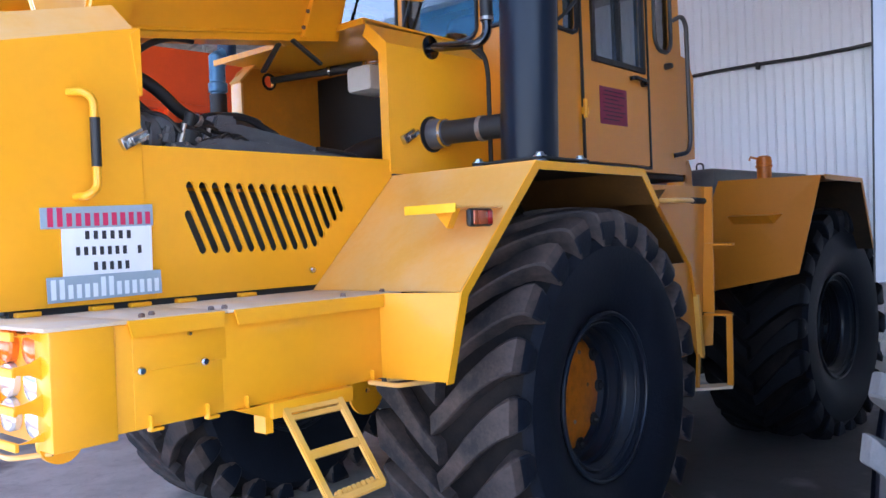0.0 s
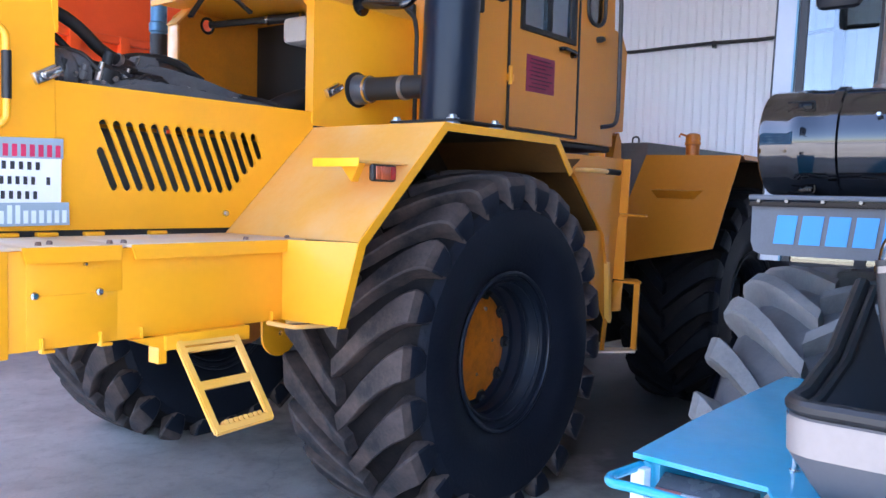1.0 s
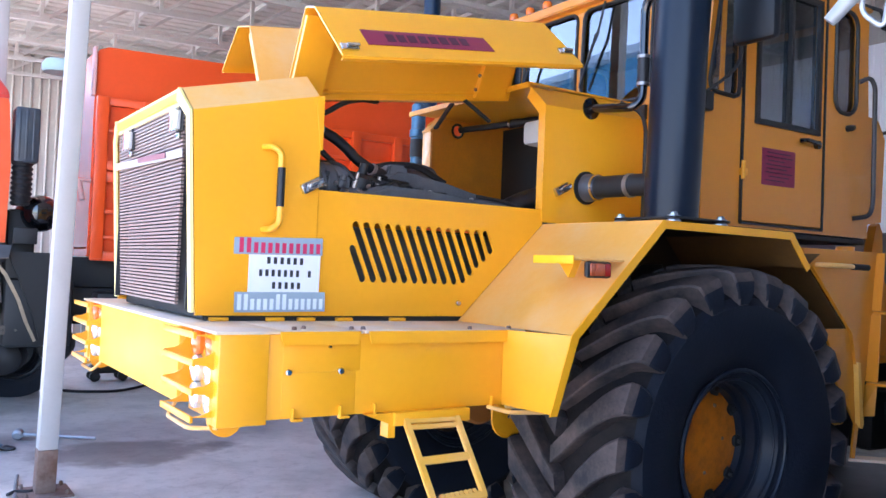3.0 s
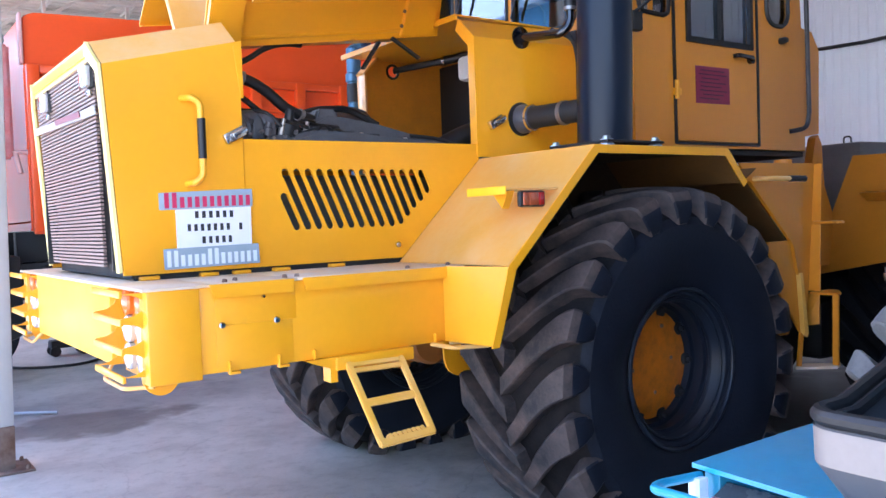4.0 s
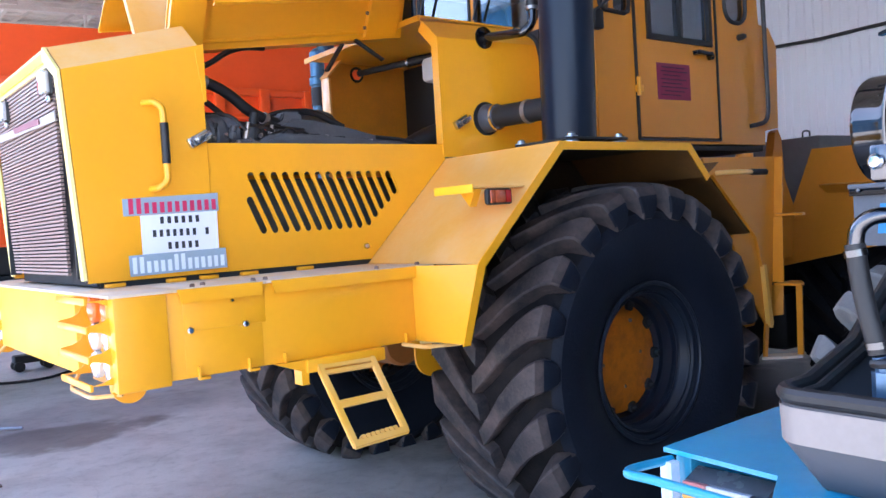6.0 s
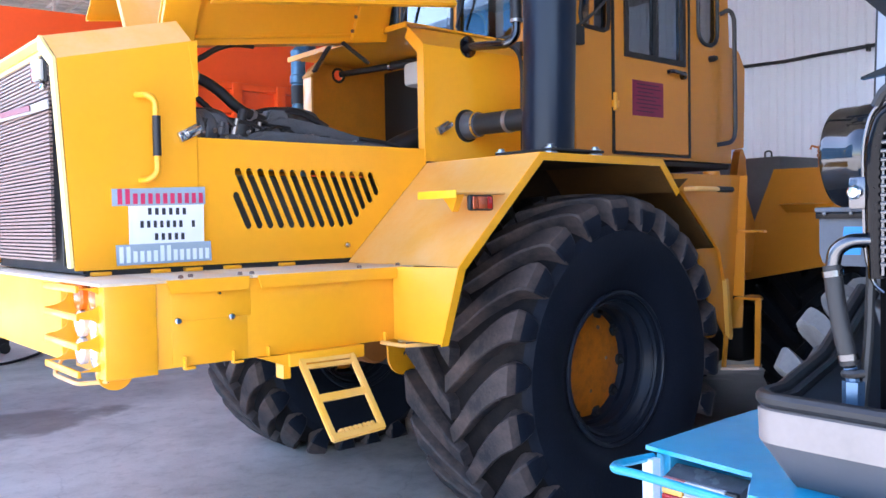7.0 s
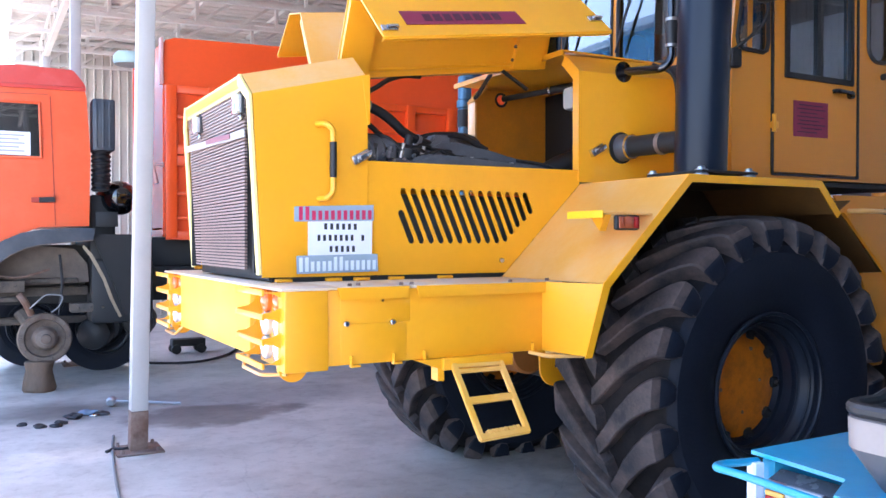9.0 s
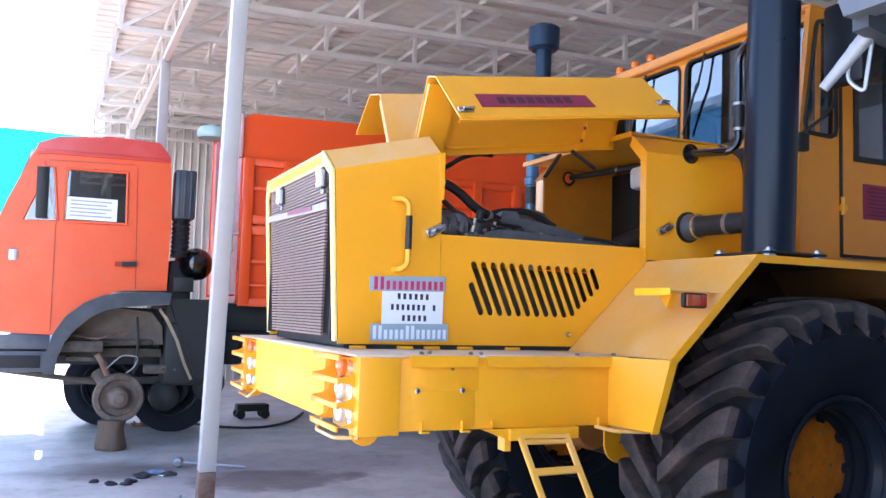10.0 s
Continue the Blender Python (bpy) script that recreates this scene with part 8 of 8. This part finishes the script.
prism(bm, [(1.30, 1.62), (1.55, 1.0), (1.62, 0.75), (1.80, 0.70), (1.80, 1.62)], "y", TY + 0.05, TY + 0.08)
part("splash_panel", bm, BLACKMATT, V, "grimy black splash panel")
for y in (TY + 0.7, TYF - 0.95):
    bm = B()
    box(bm, 0.2, 7.8, y, y + 0.25, 0.85, 1.25, 0.01)
    part("chassis_rail", bm, BLACKMATT, V, "grimy black chassis rail")
bm = B()
box(bm, 0.35, 1.4, TY + 0.42, TYF - 0.32, 1.15, 1.50)
part("engine_sump", bm, BLACKMATT, V, "grimy dark engine underside")
bm = B()
box(bm, 1.30, 1.56, TY + 0.2, TYF - 0.2, 0.95, 2.05, 0.03)
part("cab_mount", bm, BLACKMATT, V)
bm = B()
box(bm, 1.30, 1.95, TY + 0.15, TY + 0.6, 0.65, 1.35, 0.05)
part("battery_box", bm, BLACKMATT, V, "grimy black battery box")
GRIMY = mat("grimy_frame_steel", (0.075, 0.062, 0.050), 0.7, vary=0.5, scale=10, bump=0.3, dust=(0.16, 0.13, 0.10), dust_amount=0.7, dust_scale=7)
for k, (x0, x1, z, h) in enumerate(((0.24, 0.66, 1.02, 0.12), (0.30, 0.60, 0.92, 0.05), (1.1, 1.5, 0.78, 0.10), (0.62, 1.18, 1.10, 0.05))):
    bm = B()
    box(bm, x0, x1, TY + 0.06 + 0.05 * k, TY + 0.22 + 0.05 * k, z, z + h, 0.015)
    for j in range(3):
        bolt(bm, (x0 + (x1 - x0) * (0.2 + 0.3 * j), TY + 0.06 + 0.05 * k, z + h / 2), (0, -1, 0), 0.014, 0.02)
    part("frame_bracket", bm, GRIMY, V, "grimy brown frame bracket")
for k, (pts, r) in enumerate(((((0.72, TY + 0.10, 0.78), (0.66, TY + 0.05, 0.92), (0.60, TY + 0.06, 1.0)), 0.035), (((0.98, TY + 0.10, 0.75), (1.02, TY + 0.12, 1.1), (1.0, TY + 0.2, 1.4)), 0.014), (((0.3, TY + 0.2, 1.2), (0.6, TY + 0.1, 1.16), (0.9, TY + 0.15, 1.25)), 0.014))):
    bm = B()
    tube(bm, rounded(list(pts), 0.08), r, 8)
    part("chassis_pipe", bm, RUST if k % 2 == 0 else BLACK, V)
for y in (TY + 0.72, TYF - 0.93):
    bm = B()
    box(bm, 2.0, 7.8, y, y + 0.2, 1.26, 1.59, 0.01)
    part("body_subframe", bm, BLACKMATT, V, "dark body subframe beam")
bm = B()
box(bm, 2.2, 3.3, TY + 0.28, TY + 0.62, 0.72, 1.22, 0.05)
part("fuel_tank", bm, BLACKMATT, V, "grimy dark fuel tank")
for x, z in ((1.42, 0.50), (1.9, 0.62)):
    bm = B()
    lathe(bm, [(0.08, -0.24), (0.17, -0.20), (0.185, -0.14), (0.185, 0.14), (0.17, 0.20), (0.08, 0.24)], (x, TY + 0.75, z), (0.25, 1, 0), 20)
    part("air_reservoir", bm, BLACK, V, "black air reservoir")
bm = B()
tube(bm, [(0.84, TY + 0.1, 0.54), (0.84, TYF - 0.1, 0.54)], 0.08, 14)
box(bm, 0.3, 1.6, TY + 0.75, TY + 0.85, 0.62, 0.70)
box(bm, 0.2, 1.5, TY + 0.45, TY + 0.60, 0.95, 1.05, 0.02)
tube(bm, [(0.62, TY + 0.25, 0.80), (0.75, TY + 0.15, 0.62)], 0.07, 10)
tube(bm, [(-0.35, TY + 0.1, 0.84), (0.2, TY + 0.1, 0.76), (0.7, TY + 0.3, 0.68)], 0.03, 8)
part("front_axle", bm, GRIMY, V, "dirty brown front axle and spring")
bm = B()
lathe(bm, [(0.22, 0.16), (0.25, 0.14), (0.262, 0.05), (0.262, 0.0), (0.25, -0.02), (0.20, -0.022), (0.188, 0.03), (0.125, 0.035), (0.118, -0.05), (0.09, -0.09), (0.055, -0.10), (0.048, -0.135), (0, -0.14)], (0.84, TY, 0.54), "y", 32)
for i in range(10):
    a = 2 * math.pi * i / 10
    lathe(bm, [(0.014, 0), (0.014, 0.045), (0, 0.045)], (0.84 + 0.225 * math.cos(a), TY - 0.018, 0.54 + 0.225 * math.sin(a)), (0, -1, 0), 8)
part("brake_drum", bm, HUBRUST, V, "rust-brown bare brake drum with studs")
bm = B()
tube(bm, rounded([(0.70, TY + 0.02, 0.85), (0.85, TY - 0.03, 1.0), (1.02, TY - 0.02, 0.98), (0.98, TY + 0.02, 0.86), (0.90, TY + 0.03, 0.80)], 0.05), 0.008, 6)
part("brake_hose", bm, mat("grey_hose", (0.28, 0.28, 0.28), 0.6), V, "grey looped brake hose")
TT = tyre_mesh("tyre", 0.52, 0.30, 0.27, 0.012, RUBBER, 0.505)
TR_ = rim_mesh(0.265, 0.12)
for x, y in ((0.84, 11.1), (1.55, 10.36), (4.9, 9.5), (6.2, 9.5), (4.9, 11.0), (6.2, 11.0)):
    w = put("wheel", TR_, V, pose(x, y, 0.507))
    o = new("tyre", TT)
    o.parent = w
    tagged(o, "black truck tyre")
# behind the cab
bm = B()
box(bm, 1.305, 1.53, TY - 0.03, TY + 0.25, 2.51, 3.06, 0.022)
ib = part("air_intake_box", bm, DARKBLUEPLASTIC, V, "blue-black air intake box")
for x in (1.345, 1.41, 1.475):
    bm = B()
    box(bm, x - 0.012, x + 0.012, TY - 0.038, TY - 0.029, 2.54, 3.03, 0.004)
    part("box_rib", bm, DARKBLUEPLASTIC, ib)
bm = B()
pr_ = []
for k in range(9):
    pr_ += [(0.085, 2.08 + 0.05 * k), (0.105, 2.105 + 0.05 * k)]
lathe(bm, pr_, (1.40, TY + 0.10, 0), "z", 18)
part("intake_bellows", bm, BLACK, V, "black ribbed bellows")
bm = B()
lathe(bm, [(0.0, -0.26), (0.10, -0.24), (0.16, -0.17), (0.188, -0.05), (0.188, 0.5)], (1.60, TY + 0.22, 2.02), "y", 28)
part("filter_drum", bm, BLACKGLOSS, V, "black domed filter drum")
bm = B()
box(bm, 1.34, 1.56, TY + 0.02, TY + 0.06, 1.70, 1.86, 0.006)
part("bracket_plate", bm, BLACKMATT, V, "grimy bracket plate")
bm = B()
prism(bm, [(1.84, 2.35), (1.98, 2.35), (1.98, 3.55), (1.80, 3.52)], "y", TY + 0.40, TY + 0.52)
bmesh.ops.bevel(bm, geom=list(bm.edges), offset=0.03, segments=2, affect="EDGES")
part("intake_riser", bm, mat("faded_pink_red_paint", (0.60, 0.16, 0.16), 0.5, vary=0.25, dust=(0.62, 0.45, 0.44), dust_amount=0.5, dust_scale=5), V, "faded pinkish-red riser duct")
bm = B()
lathe(bm, [(0.17, 3.53), (0.185, 3.56), (0.18, 3.62), (0.15, 3.66), (0, 3.68)], (1.75, TY + 0.4, 0), "z", 28)
part("riser_cap", bm, mat("pale_green_plastic", (0.36, 0.48, 0.46), 0.5), V, "pale green mushroom cap")
# tipper body
BY0, BY1, BX0, BX1 = 9.45, 11.55, 2.10, 7.9
bm = B()
box(bm, BX0, BX1, BY0, BY0 + 0.04, 1.62, 3.30)
prism(bm, [(BX0 + 0.01, 3.30), (BX1, 3.30), (BX1, 4.08), (BX0 + 0.13, 3.90), (BX0 + 0.04, 3.86), (BX0 + 0.01, 3.80)], "y", BY0 + 0.03, BY0 + 0.08)
part("body_side", bm, REDBODY, V, "bright red tipper body side")
bm = B()
box(bm, BX0, BX1, BY1 - 0.04, BY1, 1.62, 3.9)
part("body_side", bm, REDBODY, V)
bm = B()
box(bm, BX0 + 0.012, BX0 + 0.06, BY0 + 0.082, BY1 - 0.04, 1.70, 3.85)
part("body_headboard", bm, REDBODY, V)
bm = B()
box(bm, BX1 - 0.05, BX1, BY0 + 0.04, BY1 - 0.04, 1.70, 3.7)
part("body_tailboard", bm, REDBODY, V)
bm = B()
box(bm, BX0, BX1, BY0 + 0.04, BY1 - 0.04, 1.60, 1.68)
part("body_floor", bm, REDBODY, V)
for x in (2.115, 2.60, 3.10, 3.60, 4.10, 4.60, 5.20, 5.82, 6.44, 7.06, 7.68):
    bm = B()
    box(bm, x, x + 0.13, BY0 - 0.09, BY0 - 0.001, 1.58, 3.34, 0.012)
    part("body_rib", bm, REDBODY, V)
for z, h in ((1.56, 0.10), (1.795, 0.04), (2.07, 0.045), (2.415, 0.115), (2.545, 0.11), (2.955, 0.05), (3.25, 0.09)):
    bm = B()
    box(bm, BX0 + 0.02, BX1, BY0 - 0.065, BY0 - 0.002, z, z + h, 0.01)
    part("body_rail", bm, REDBODY, V)
bm = B()
tube(bm, [(2.02, BY0 - 0.05, 2.2), (1.98, BY0 - 0.02, 2.42), (2.10, BY0 - 0.04, 2.42)], 0.03, 8)
part("body_stay", bm, mat("pale_pink_edge", (0.62, 0.33, 0.30), 0.5, vary=0.2, scale=8), V, "chalky pale body stay")
bm = B()
box(bm, 2.075, 2.11, BY0 - 0.02, BY0 + 0.1, 3.35, 3.88, 0.01)
part("headboard_edge", bm, MATS["pale_pink_edge"], V, "chalky pale body edge")
bm = B()
lathe(bm, [(0.15, 0.0), (0.165, 0.03), (0.15, 0.12), (0.125, 0.22), (0.14, 0.30), (0.13, 0.31)], (0.79, TY + 0.0, 0), "z", 24)
for v in bm.verts:
    v.co += Vector((0.03, 0.03, 0.01)) * noise.noise(v.co * Vector((9, 9, 3)))
tagged(part("timber_block", bm, STUMP), "old timber log standing on end under the drum", "timber block")
jack = thing("trolley_jack", (2.8, 11.3, 0), "small dark trolley jack on casters", "jack")
bm = B()
box(bm, 2.55, 3.0, 11.2, 11.4, 0.10, 0.20, 0.02)
part("jack_body", bm, BLACKMATT, jack)
for x in (2.60, 2.94):
    for y in (11.2, 11.4):
        bm = B()
        lathe(bm, [(0.065, -0.02), (0.065, 0.02)], (x, y, 0.065), "y", 16)
        part("caster", bm, BLACK, jack)
